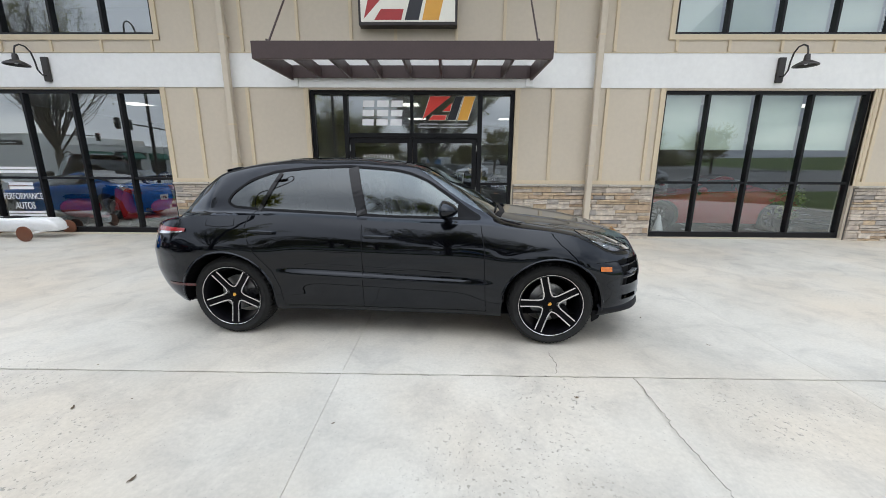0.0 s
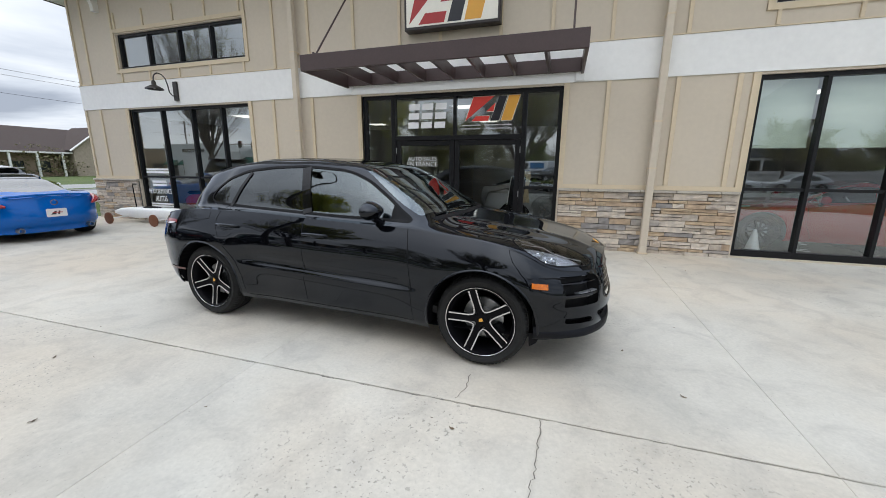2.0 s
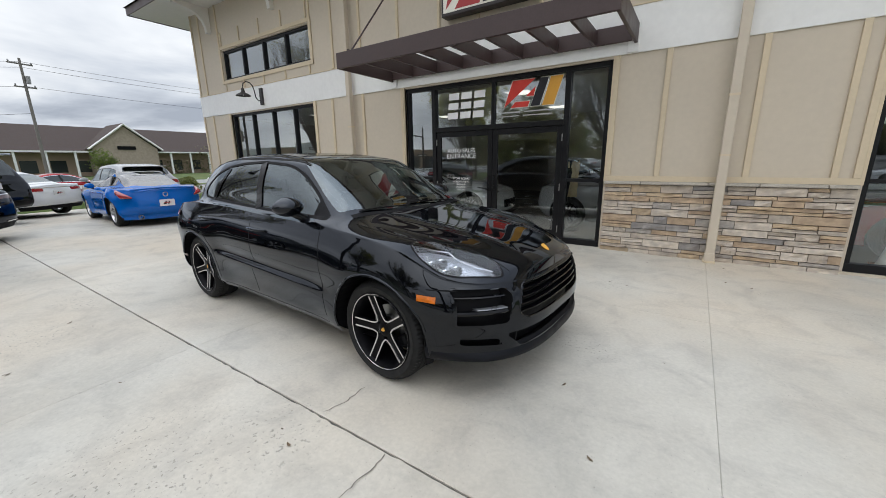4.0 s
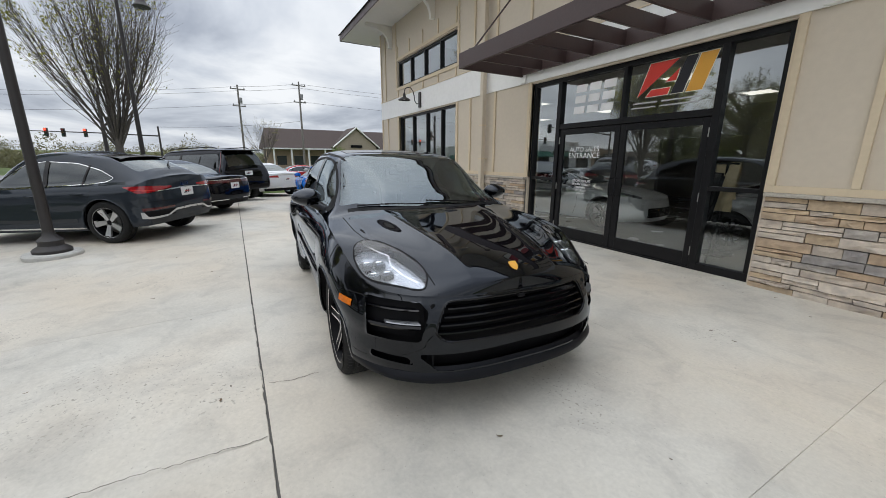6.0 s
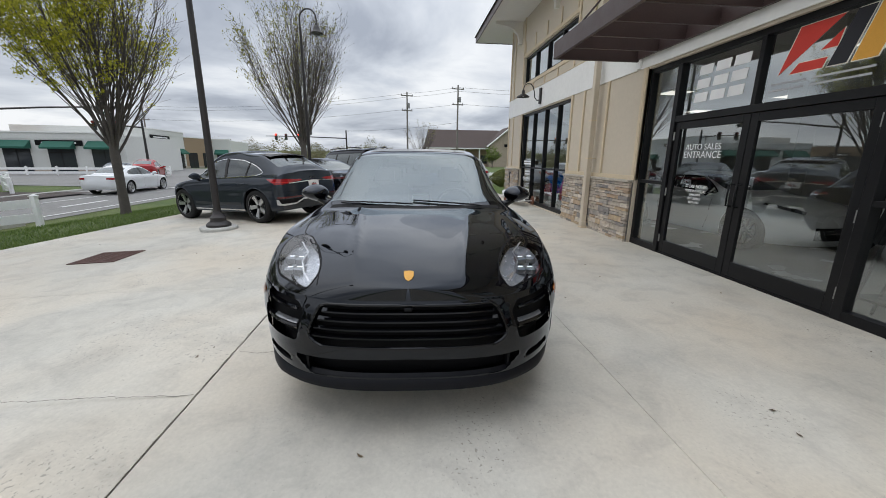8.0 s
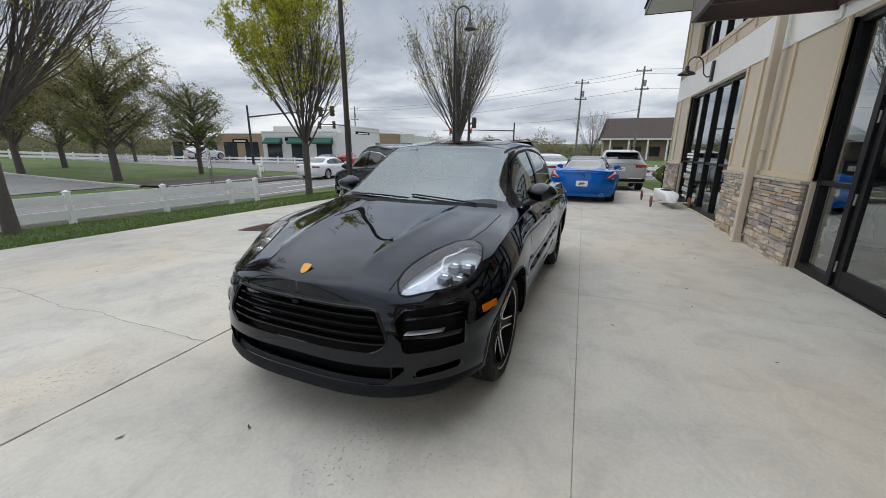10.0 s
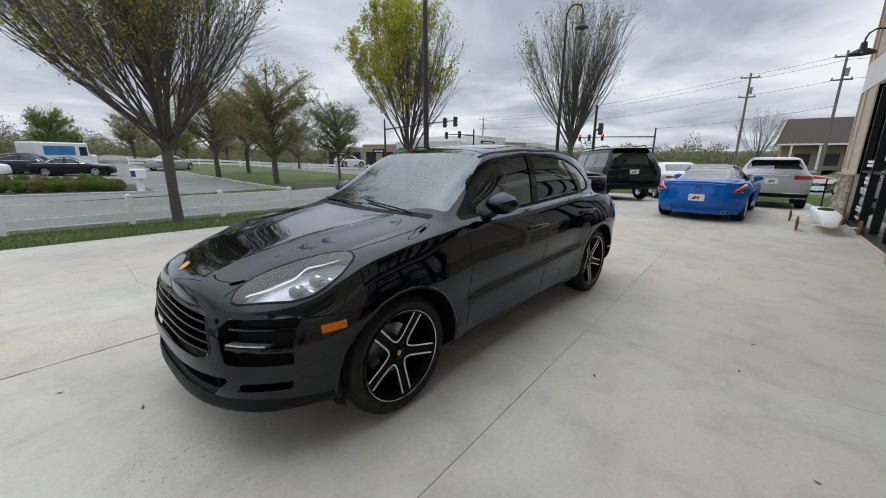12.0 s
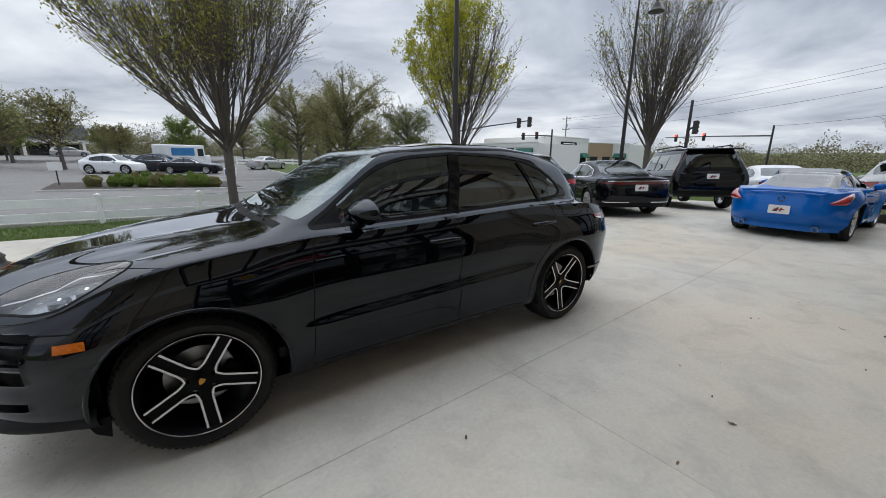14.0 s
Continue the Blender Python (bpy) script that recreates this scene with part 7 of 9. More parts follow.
def stones(wall):
    """Ledge stone along the foot of the wall, piece by piece."""
    rnd = random.Random(21)
    shapes = []
    for q in range(10):
        bm = bmesh.new()
        r = random.Random(q)
        n = 4
        fr = [[bm.verts.new((i / (n - 1) * 1.0, -1.0 + 0.35 * r.random() * (0.4 + 0.6 * (0 < i < n - 1)) + (0.18 if i in (0, n - 1) else 0), j * 1.0)) for i in range(n)] for j in (0.02, 0.5, 0.98)]
        bk = [[bm.verts.new((i / (n - 1), 0, j)) for i in range(n)] for j in (0, 1)]
        for a, b in zip(fr, fr[1:]):
            for k in range(n - 1):
                bm.faces.new((a[k], a[k + 1], b[k + 1], b[k]))
        for k in range(n - 1):
            bm.faces.new((bk[0][k], bk[0][k + 1], fr[0][k + 1], fr[0][k]))
            bm.faces.new((fr[2][k], fr[2][k + 1], bk[1][k + 1], bk[1][k]))
        for e in (0, n - 1):
            bm.faces.new((bk[0][e], fr[0][e], fr[1][e], fr[2][e], bk[1][e]) if e else (bk[1][e], fr[2][e], fr[1][e], fr[0][e], bk[0][e]))
        me = mesh_from(bm, "stone")
        me.materials.append(STONE)
        shapes.append(me)
    joined_v, joined_f = [], []
    spans = [(WALL[0] - 0.03, -9.80, False), (-5.70, -2.775, True), (1.42, 4.30, True), (8.43, WALL[1], False)]
    for a, b, single in spans:
        part("stone_bed", boxes((a, b, YW - 0.028, YW - 0.001, -0.03, 1.085)), MORTAR, wall)
        lay = bmesh.new()
        x = a - 0.01
        while x < b:
            L = min(rnd.uniform(0.5, 0.9), b + 0.01 - x)
            if b - x - L < 0.2:
                L = b + 0.01 - x
            box(lay, x + 0.003, x + L - 0.003, YW - 0.105, YW - 0.001, 1.088, 1.133, bevel=0.008)
            x += L
        part("stone_cap", lay, SILL, wall, "cast ledge over the stone")
        z = -0.01
        while z < 1.07:
            h = rnd.choice((0.045, 0.055, 0.075, 0.085, 0.10, 0.115))
            h = min(h, 1.085 - z)
            if 1.085 - z - h < 0.03:
                h = 1.085 - z
            x = a
            while x < b - 0.01:
                L = rnd.uniform(0.16, 0.52)
                if b - x - L < 0.12:
                    L = b - x
                parts = [(z, h)]
                if h > 0.095 and rnd.random() < 0.45:
                    q = rnd.uniform(0.4, 0.6); parts = [(z, h * q), (z + h * q, h * (1 - q))]
                for z0, hh in parts:
                    d = 0.045 + 0.035 * rnd.random()
                    gx, gz = 0.004, 0.004
                    m = Matrix.Translation((x + gx, YW - 0.02, z0 + gz)) @ Matrix.Diagonal((L - 2 * gx, d, hh - 2 * gz, 1))
                    me = shapes[rnd.randrange(10)]
                    if single:
                        ob = part("stone", me, None, wall)
                        ob.matrix_world = m
                    else:
                        o = len(joined_v)
                        joined_v += [m @ v.co for v in me.vertices]
                        joined_f += [tuple(o + i for i in p.vertices) for p in me.polygons]
                x += L
            z += h
    ob = part("stone_rows", raw("stone_rows", joined_v, joined_f), STONE_JOINED, wall)
    tagged(ob, "ledge stone farther along the wall", kind="stuff")


def glazing(name, label, x0, x1, z0, z1, mulls, rails, kick=0.0, blind=None, pane_mat=GLASS_W):
    """A black storefront window: outer members, mullions, rails and one pane a field."""
    root = thing(name, label, "window", pose(0, 0, 0), kind="structure")
    yf, yb = YW + 0.055, YW + 0.175
    t = 0.065
    zb = z0 + kick
    part("window_sill", boxes((x0, x1, yf - 0.005, yb, z0, zb + 0.05), bevel=0.004), FRAME, root)
    part("window_head", boxes((x0, x1, yf, yb, z1 - t, z1), bevel=0.004), FRAME, root)
    for x in (x0, x1 - t):
        part("window_jamb", boxes((x, x + t, yf, yb, zb + 0.05, z1 - t), bevel=0.004), FRAME, root)
    cols = [x0 + t] + [m for m in mulls] + [x1 - t]
    for m in mulls:
        part("mullion", boxes((m - 0.028, m + 0.028, yf - 0.012, yb, zb + 0.05, z1 - t), bevel=0.004), FRAME, root)
    for i, (a, b) in enumerate(zip(cols, cols[1:])):
        a2, b2 = a + (0.028 if i else 0), b - (0.028 if i < len(cols) - 2 else 0)
        lv = [zb + 0.05] + list(rails) + [z1 - t]
        for r in rails:
            part("window_rail", boxes((a2, b2, yf + 0.004, yb, r - 0.025, r + 0.025), bevel=0.004), FRAME, root)
        for j, (c, d) in enumerate(zip(lv, lv[1:])):
            c2, d2 = c + (0.025 if j else 0), d - (0.025 if j < len(lv) - 2 else 0)
            bm = bmesh.new()
            vs = [bm.verts.new(q) for q in ((a2, yf + 0.05, c2), (b2, yf + 0.05, c2), (b2, yf + 0.05, d2), (a2, yf + 0.05, d2))]
            bm.faces.new(vs)
            part("pane", bm, pane_mat, root).visible_shadow = False
        if blind:
            bm = bmesh.new()
            box(bm, a2 + 0.02, b2 - 0.02, yb + 0.05, yb + 0.054, blind, z1 - 0.03)
            box(bm, a2 + 0.02, b2 - 0.02, yb + 0.04, yb + 0.064, blind - 0.03, blind)
            tagged(part("roller_blind", bm, plain("blind_cloth", (0.56, 0.62, 0.52), 0.9, vary=0.04)), "pale roller blind drawn half down behind the glass", "blind")
    return root


def windows_and_doors(wall):
    a, b = LOW_WIN[0]
    w1 = glazing("window_1", "tall black-framed shop window with white lettering", a, b, 0.03, HEAD, (-8.67, -7.64, -6.66), (1.20,), 0.06)
    a, b = LOW_WIN[1]
    # weaker gloss here only dims the reflections; the glass matches window 1
    glazing("window_2", "tall black-framed shop window with half-drawn blinds", a, b, 0.03, HEAD, (5.25, 6.25, 7.28), (1.18,), 0.06, blind=1.88, pane_mat=GLASS_LOW_GLOSS)
    a, b = UP_WIN[0]
    glazing("window_3", "upper strip window in a black frame", a, b, UP0, UP1, (-8.78, -7.75, -6.73), ())
    a, b = UP_WIN[1]
    glazing("window_4", "upper strip window in a black frame with blinds", a, b, UP0, UP1, (5.39, 6.40, 7.43), (), blind=4.0)
    # jambs of the openings
    for a, b in LOW_WIN + [ENT]:
        part("reveal", boxes((a - 0.05, a, YW - 0.024, YW + 0.05, 1.135, HEAD + 0.03)), TAN_TRIM, wall)
        part("reveal", boxes((b, b + 0.05, YW - 0.024, YW + 0.05, 1.135, HEAD + 0.03)), TAN_TRIM, wall)
    # entrance
    x0, x1 = ENT
    root = thing("door_1", "black-framed glass entrance with double doors, closed", "door", pose(0, 0, 0), kind="structure")
    yf, yb = YW + 0.05, YW + 0.17
    part("door_frame", boxes((x0, x1, yf, yb, HEAD - 0.075, HEAD), (x0, x0 + 0.075, yf, yb, 0.10, HEAD - 0.075), (x1 - 0.075, x1, yf, yb, 0.10, HEAD - 0.075), bevel=0.004), FRAME, root)
    part("threshold", boxes((x0, -2.06, yf - 0.004, yb, -0.01, 0.10), (0.71, x1, yf - 0.004, yb, -0.01, 0.10), (-2.06, 0.71, yf, yb, -0.01, 0.02)), FRAME, root)
    for m in (-2.03, 0.70):
        part("door_post", boxes((m - 0.045, m + 0.045, yf - 0.01, yb, 0.0, HEAD - 0.075), bevel=0.004), FRAME, root)
    part("transom", boxes((-1.985, 0.655, yf - 0.006, yb, 2.055, 2.145), bevel=0.004), FRAME, root)
    part("transom_post", boxes((-0.715, -0.655, yf, yb, 2.145, HEAD - 0.075), bevel=0.004), FRAME, root)
    part("side_rail", boxes((x0 + 0.075, -2.075, yf, yb, 1.10, 1.155), bevel=0.004), FRAME, root)
    part("side_rail", boxes((0.745, x1 - 0.075, yf, yb, 1.10, 1.155), bevel=0.004), FRAME, root)

    def sheet(xa, xb, za, zb, y, mat, name="pane", parent=root):
        bm = bmesh.new()
        bm.faces.new([bm.verts.new(q) for q in ((xa, y, za), (xb, y, za), (xb, y, zb), (xa, y, zb))])
        ob = part(name, bm, mat, parent)
        ob.visible_shadow = False
        return ob

    for xa, xb, za, zb in ((x0 + 0.075, -2.075, 0.10, 1.10), (x0 + 0.075, -2.075, 1.155, HEAD - 0.075), (0.745, x1 - 0.075, 0.10, 1.10), (0.745, x1 - 0.075, 1.155, HEAD - 0.075), (-1.985, -0.715, 2.145, HEAD - 0.075), (-0.655, 0.655, 2.145, HEAD - 0.075)):
        sheet(xa, xb, za, zb, yf + 0.05, GLASS_W)
    for xa, xb, hx in ((-1.98, -0.69, -0.80), (-0.68, 0.65, -0.57)):
        leaf = part("door_leaf", boxes((xa, xa + 0.10, yf + 0.02, yf + 0.07, 0.02, 2.05), (xb - 0.10, xb, yf + 0.02, yf + 0.07, 0.02, 2.05), (xa + 0.10, xb - 0.10, yf + 0.02, yf + 0.07, 1.95, 2.05), (xa + 0.10, xb - 0.10, yf + 0.02, yf + 0.07, 0.02, 0.22), bevel=0.004), FRAME, root, "black metal door leaf")
        sheet(xa + 0.10, xb - 0.10, 0.22, 1.95, yf + 0.045, GLASS_LOW_GLOSS, parent=leaf)
        bm = bmesh.new()
        hxx = xb - 0.05 if hx < -0.7 else xa + 0.05
        tube(bm, [(hxx, yf + 0.02, 1.20), (hxx, yf - 0.045, 1.19), (hxx, yf - 0.05, 1.05), (hxx, yf - 0.045, 0.93), (hxx, yf + 0.02, 0.92)], 0.011, 8)
        part("door_pull", bm, FRAME, leaf, smooth=60)
        for z in (0.25, 1.0, 1.85):
            hh = xa + 0.005 if hx < -0.7 else xb - 0.005
            bm = bmesh.new(); revolve(bm, [(0.012, z - 0.06), (0.012, z + 0.06)], 10, "z", centre=(hh, yf + 0.012, 0))
            part("hinge", bm, plain("hinge_steel", (0.35, 0.35, 0.34), 0.4, metal=0.8), leaf, smooth=60)
    # white numbers become plain bars; sign marks are plain shapes
    for k in range(3):
        x = -1.735 + 0.29 * k
        for z in (2.36, 2.54, 2.72):
            bm = bmesh.new(); plate(bm, [(x + 0.02 + (z - 2.36) * 0.08, z - 0.062), (x + 0.255 + (z - 2.36) * 0.08, z - 0.062), (x + 0.265 + (z - 2.36) * 0.08, z + 0.062), (x + 0.03 + (z - 2.36) * 0.08, z + 0.062)], 0.002, pose(0, yf + 0.045, 0))
            part("number_bar", bm, WHITE_VINYL, root, "white vinyl bar")

    mark(root, -0.47, 0.60, 2.41, 2.865, yf + 0.0455, RED_VINYL, BLACK_VINYL, GOLD_VINYL, 0.002, CREAM)
    for xa, xb in ((-0.55, -0.17), (-0.10, 0.44)):
        bm = bmesh.new(); box(bm, xa, xb, yf + 0.0445, yf + 0.0465, 2.255, 2.275); box(bm, xa + 0.02, xb + 0.02, yf + 0.0445, yf + 0.0465, 2.32, 2.34); part("name_bar", bm, plain("outline_vinyl", (0.45, 0.45, 0.46), 0.5), root, "grey vinyl bar of lettering")
    for words, size, z, x in (("AUTO SALES", 0.115, 1.64, -1.40), ("ENTRANCE", 0.135, 1.525, -1.40), ("STORE HOURS", 0.062, 1.10, -1.40), ("MONDAY-FRIDAY", 0.05, 1.04, -1.40), ("8AM-6PM", 0.05, 0.985, -1.40), ("SATURDAY", 0.05, 0.93, -1.40), ("9AM-5PM", 0.05, 0.875, -1.40)):
        ob = lettering("lettering", words, size, pose(x, yf + 0.043, z, 90, 0, 0), WHITE_VINYL, root)
        tagged(ob, "white vinyl lettering")
    # lettering of window 1
    for words, size, z in (("PERFORMANCE", 0.125, 0.74), ("AUTOS", 0.135, 0.53)):
        tagged(lettering("lettering", words, size, pose(-9.19, YW + 0.1, z, 90, 0, 0) @ Matrix.Diagonal((1.0, 1.55, 1.0, 1.0)), WHITE_VINYL, w1), "white vinyl lettering")
    for z, h, xa, xb in ((1.30, 0.13, -9.62, -8.76), (0.95, 0.15, -9.45, -8.92), (0.37, 0.11, -9.6, -8.76), (0.22, 0.05, -9.5, -8.85)):
        bm = bmesh.new(); box(bm, xa, xb, YW + 0.1015, YW + 0.1035, z, z + h * 0.42); box(bm, xa, xb, YW + 0.1015, YW + 0.1035, z + h * 0.58, z + h)
        part("lettering_bar", bm, WHITE_VINYL, w1, "white vinyl bar of lettering")


def mark(root, xa, xb, za, zb, y, m1, m2, m3, d, edge=None):
    """The firm's mark as plain shapes: a slanted wedge with a gap, and two slanted bars."""
    W, H = xb - xa, zb - za
    P = lambda pts: [(xa + u * W, za + v * H) for u, v in pts]
    pieces = (("mark_wedge", [(0.0, 0.02), (0.15, 1.0), (0.54, 1.0)], m1), ("mark_wedge", [(0.12, 0.0), (0.20, 0.20), (0.46, 0.20), (0.43, 0.0)], m1), ("mark_wedge", [(0.385, 0.38), (0.555, 0.72), (0.525, 0.38)], m1),
              ("mark_bar", [(0.47, 0.0), (0.63, 1.0), (0.77, 1.0), (0.63, 0.0)], m2), ("mark_bar", [(0.67, 0.0), (0.80, 1.0), (1.0, 1.0), (0.86, 0.0)], m3))
    for nm, pts, mt in pieces:
        pts = P(pts)
        bm = bmesh.new(); plate(bm, pts, d, pose(0, y, 0)); ob = part(nm, bm, mt, root)
        if edge is not None:
            cx, cz = sum(u for u, v in pts) / len(pts), sum(v for u, v in pts) / len(pts)
            wide = [(u + math.copysign(0.010, u - cx), v + math.copysign(0.009, v - cz)) for u, v in pts]
            bm = bmesh.new(); plate(bm, wide, 0.0015, pose(0, y + 0.0025, 0)); part("mark_edge", bm, edge, ob, "pale outline round the mark")


def canopy():
    root = thing("entrance_canopy", "open brown steel canopy hung over the entrance", "canopy", pose(0, 0, 0))
    xa, xb, y0, y1, z0, z1 = -3.05, 1.70, 6.30, YW - 0.03, 3.135, 3.40
    part("front_beam", boxes((xa, xb, y0, y0 + 0.05, z0, z1), bevel=0.006), BRONZE, root)
    part("back_beam", boxes((xa + 0.05, xb - 0.05, y1 - 0.05, y1, z0 + 0.035, z1), bevel=0.006), BRONZE, root)
    for x in (xa, xb - 0.05):
        part("side_beam", boxes((x, x + 0.05, y0 + 0.05, y1, z0, z1), bevel=0.006), BRONZE, root)
    for k in range(1, 8):
        x = xa + (xb - xa) * k / 8
        part("joist", boxes((x - 0.022, x + 0.022, y0 + 0.05, y1 - 0.05, z0 + 0.03, z1 - 0.02), bevel=0.004), BRONZE, root)
    for x in (xa + 0.22, xb - 0.22):
        bm = bmesh.new(); tube(bm, [(x, y0 + 0.12, z1 - 0.02), (x, y1 + 0.0, 5.05)], 0.016, 8)
        part("tie_rod", bm, BRONZE, root, smooth=60)
        bm = bmesh.new(); revolve(bm, [(0.0, -0.05), (0.07, -0.05), (0.075, -0.03), (0.075, 0.025)], 16, "y", centre=(x, YW - 0.03, 5.05)); part("rod_anchor", bm, BRONZE, root, smooth=50)
        bm = bmesh.new(); box(bm, x - 0.012, x + 0.012, y0 + 0.08, y0 + 0.16, z1 - 0.04, z1 + 0.05); part("rod_lug", bm, BRONZE, root)
    for x in (xa - 0.02, xb - 0.13):
        part("ledger_block", boxes((x, x + 0.15, YW - 0.05, YW - 0.024, 3.02, z0 + 0.3), bevel=0.004), BAND, root)


def sign():
    root = thing("sign_box", "cream sign box with a dark case and coloured slanted marks", "sign", pose(0, 0, 0))
    xa, xb, za, zb, yf = -1.63, 0.215, 4.055, 5.15, 7.635
    part("sign_case", boxes((xa, xb, yf, YW - 0.0215, za, zb), bevel=0.01), plain("sign_case", (0.02, 0.014, 0.013), 0.4), root)
    part("sign_face", boxes((xa + 0.045, xb - 0.045, yf - 0.006, yf + 0.004, za + 0.055, zb - 0.055), bevel=0.003), CREAM, root)
    mark(root, xa + 0.10, xb - 0.12, za + 0.085, zb - 0.1, yf - 0.0095, DARKRED, BLACK_VINYL, GOLD_VINYL, 0.0035)


def downspout(x):
    root = thing("downspout", "tan painted square downspout down the wall", "downspout", pose(x, 0, 0), "downspouts")
    w = 0.058
    bm = bmesh.new(); box(bm, -w, w, YW - 0.20, YW - 0.09, 0.14, TOP - 0.05, bevel=0.01)
    part("pipe", bm, TAN, root)
    bm = bmesh.new(); box(bm, -w - 0.008, w + 0.008, YW - 0.208, YW - 0.082, 0.02, 0.15, bevel=0.012); part("boot", bm, TAN, root)
    part("pipe_joint", boxes((-w - 0.004, w + 0.004, YW - 0.204, YW - 0.086, 2.27, 2.30)), TAN_TRIM, root)
    for z in (1.5, 3.9, 5.2):
        part("strap", boxes((-w - 0.003, w + 0.003, YW - 0.203, YW - 0.02, z, z + 0.025)), TAN_TRIM, root)
    bm = bmesh.new(); box(bm, -w - 0.02, w + 0.02, YW - 0.22, YW - 0.07, -0.005, 0.03, bevel=0.01); part("foot", bm, TAN_TRIM, root)


def wall_lamp(x):
    root = thing("wall_lamp", "dark bronze gooseneck wall lamp with a flared shade", "wall lamp", pose(x, YW - 0.022, 3.33), "gooseneck lamps")
    bm = bmesh.new(); box(bm, -0.065, 0.065, -0.055, 0.0, -0.23, 0.22, bevel=0.008); part("wall_plate", bm, LAMP_METAL, root)
    bm = bmesh.new()
    arm = [(0, -0.04, -0.12), (0, -0.13, -0.13), (0, -0.20, -0.05), (0, -0.22, 0.10), (0, -0.26, 0.24), (0, -0.34, 0.32), (0, -0.44, 0.33), (0, -0.52, 0.28), (0, -0.55, 0.20), (0, -0.555, 0.12)]
    tube(bm, arm, 0.014, 10); part("arm", bm, LAMP_METAL, root, smooth=60)
    bm = bmesh.new(); revolve(bm, [(0.035, 0.14), (0.045, 0.10), (0.05, 0.04), (0.13, 0.0), (0.185, -0.035), (0.19, -0.055), (0.18, -0.055), (0.12, -0.012), (0.045, 0.02)], 28, "z", centre=(0, -0.555, 0.0))
    part("shade", bm, LAMP_METAL, root, smooth=50)
    bm = bmesh.new(); bmesh.ops.create_uvsphere(bm, u_segments=12, v_segments=8, radius=0.035, matrix=Matrix.Translation((0, -0.555, -0.005))); part("bulb", bm, WHITE_IN, root, smooth=60)


def eaves():
    root = thing("roof", "brown hipped roof with deep pale eaves", "roof", pose(0, 0, 0), kind="structure")
    x0, x1, y0, y1 = -12.87, 14.6, 6.66, 20.4
    bm = bmesh.new(); box(bm, x0 + 0.03, x1, y0 + 0.03, YW - 0.001, TOP, TOP + 0.03); box(bm, x0 + 0.03, WALL[0], YW, y1, TOP, TOP + 0.03); part("soffit", bm, SOFFIT, root)
    part("fascia", boxes((x0, x1, y0, y0 + 0.028, TOP - 0.02, TOP + 0.20), (x0, x0 + 0.028, y0 + 0.028, y1, TOP - 0.02, TOP + 0.20)), BRONZE, root)
    bm = bmesh.new()
    zt, zr = TOP + 0.20, TOP + 2.6
    c = [bm.verts.new(q) for q in ((x0 - 0.05, y0 - 0.05, zt), (x1, y0 - 0.05, zt), (x1, y1, zt), (x0 - 0.05, y1, zt), (x0 + 6, 13.5, zr), (x1 - 6, 13.5, zr))]
    for f in ((0, 1, 5, 4), (1, 2, 5), (2, 3, 4, 5), (3, 0, 4)):
        bm.faces.new([c[i] for i in f])
    part("roof_slope", bm, ROOFING, root)
    part("ceiling_slab", boxes((WALL[0] + 0.25, WALL[1] - 0.25, YW + 0.27, 18.99, TOP - 0.1, TOP - 0.01)), SOFFIT, root)
    for x in (-10.33, -7.05, -3.75, -0.45, 2.85, 6.15, 9.45):
        br = thing("eave_bracket", "pale curved timber eave bracket", "bracket", pose(x, 0, 0), "eave brackets")
        bm = bmesh.new()
        pts = [(0.0, 0.0), (0.95, 0.0), (0.95, -0.09), (0.80, -0.12), (0.55, -0.15), (0.34, -0.24), (0.20, -0.38), (0.13, -0.55), (0.12, -0.70), (0.0, -0.70)]
        f = [bm.verts.new((-0.06, YW - 0.002 - u, TOP - 0.001 + v)) for u, v in pts]
        b = [bm.verts.new((0.06, YW - 0.002 - u, TOP - 0.001 + v)) for u, v in pts]
        bm.faces.new(f); bm.faces.new(b[::-1])
        for i in range(len(pts)):
            j = (i + 1) % len(pts); bm.faces.new((f[i], b[i], b[j], f[j]))
        bmesh.ops.recalc_face_normals(bm, faces=bm.faces)
        part("bracket_arm", bm, SOFFIT, br)


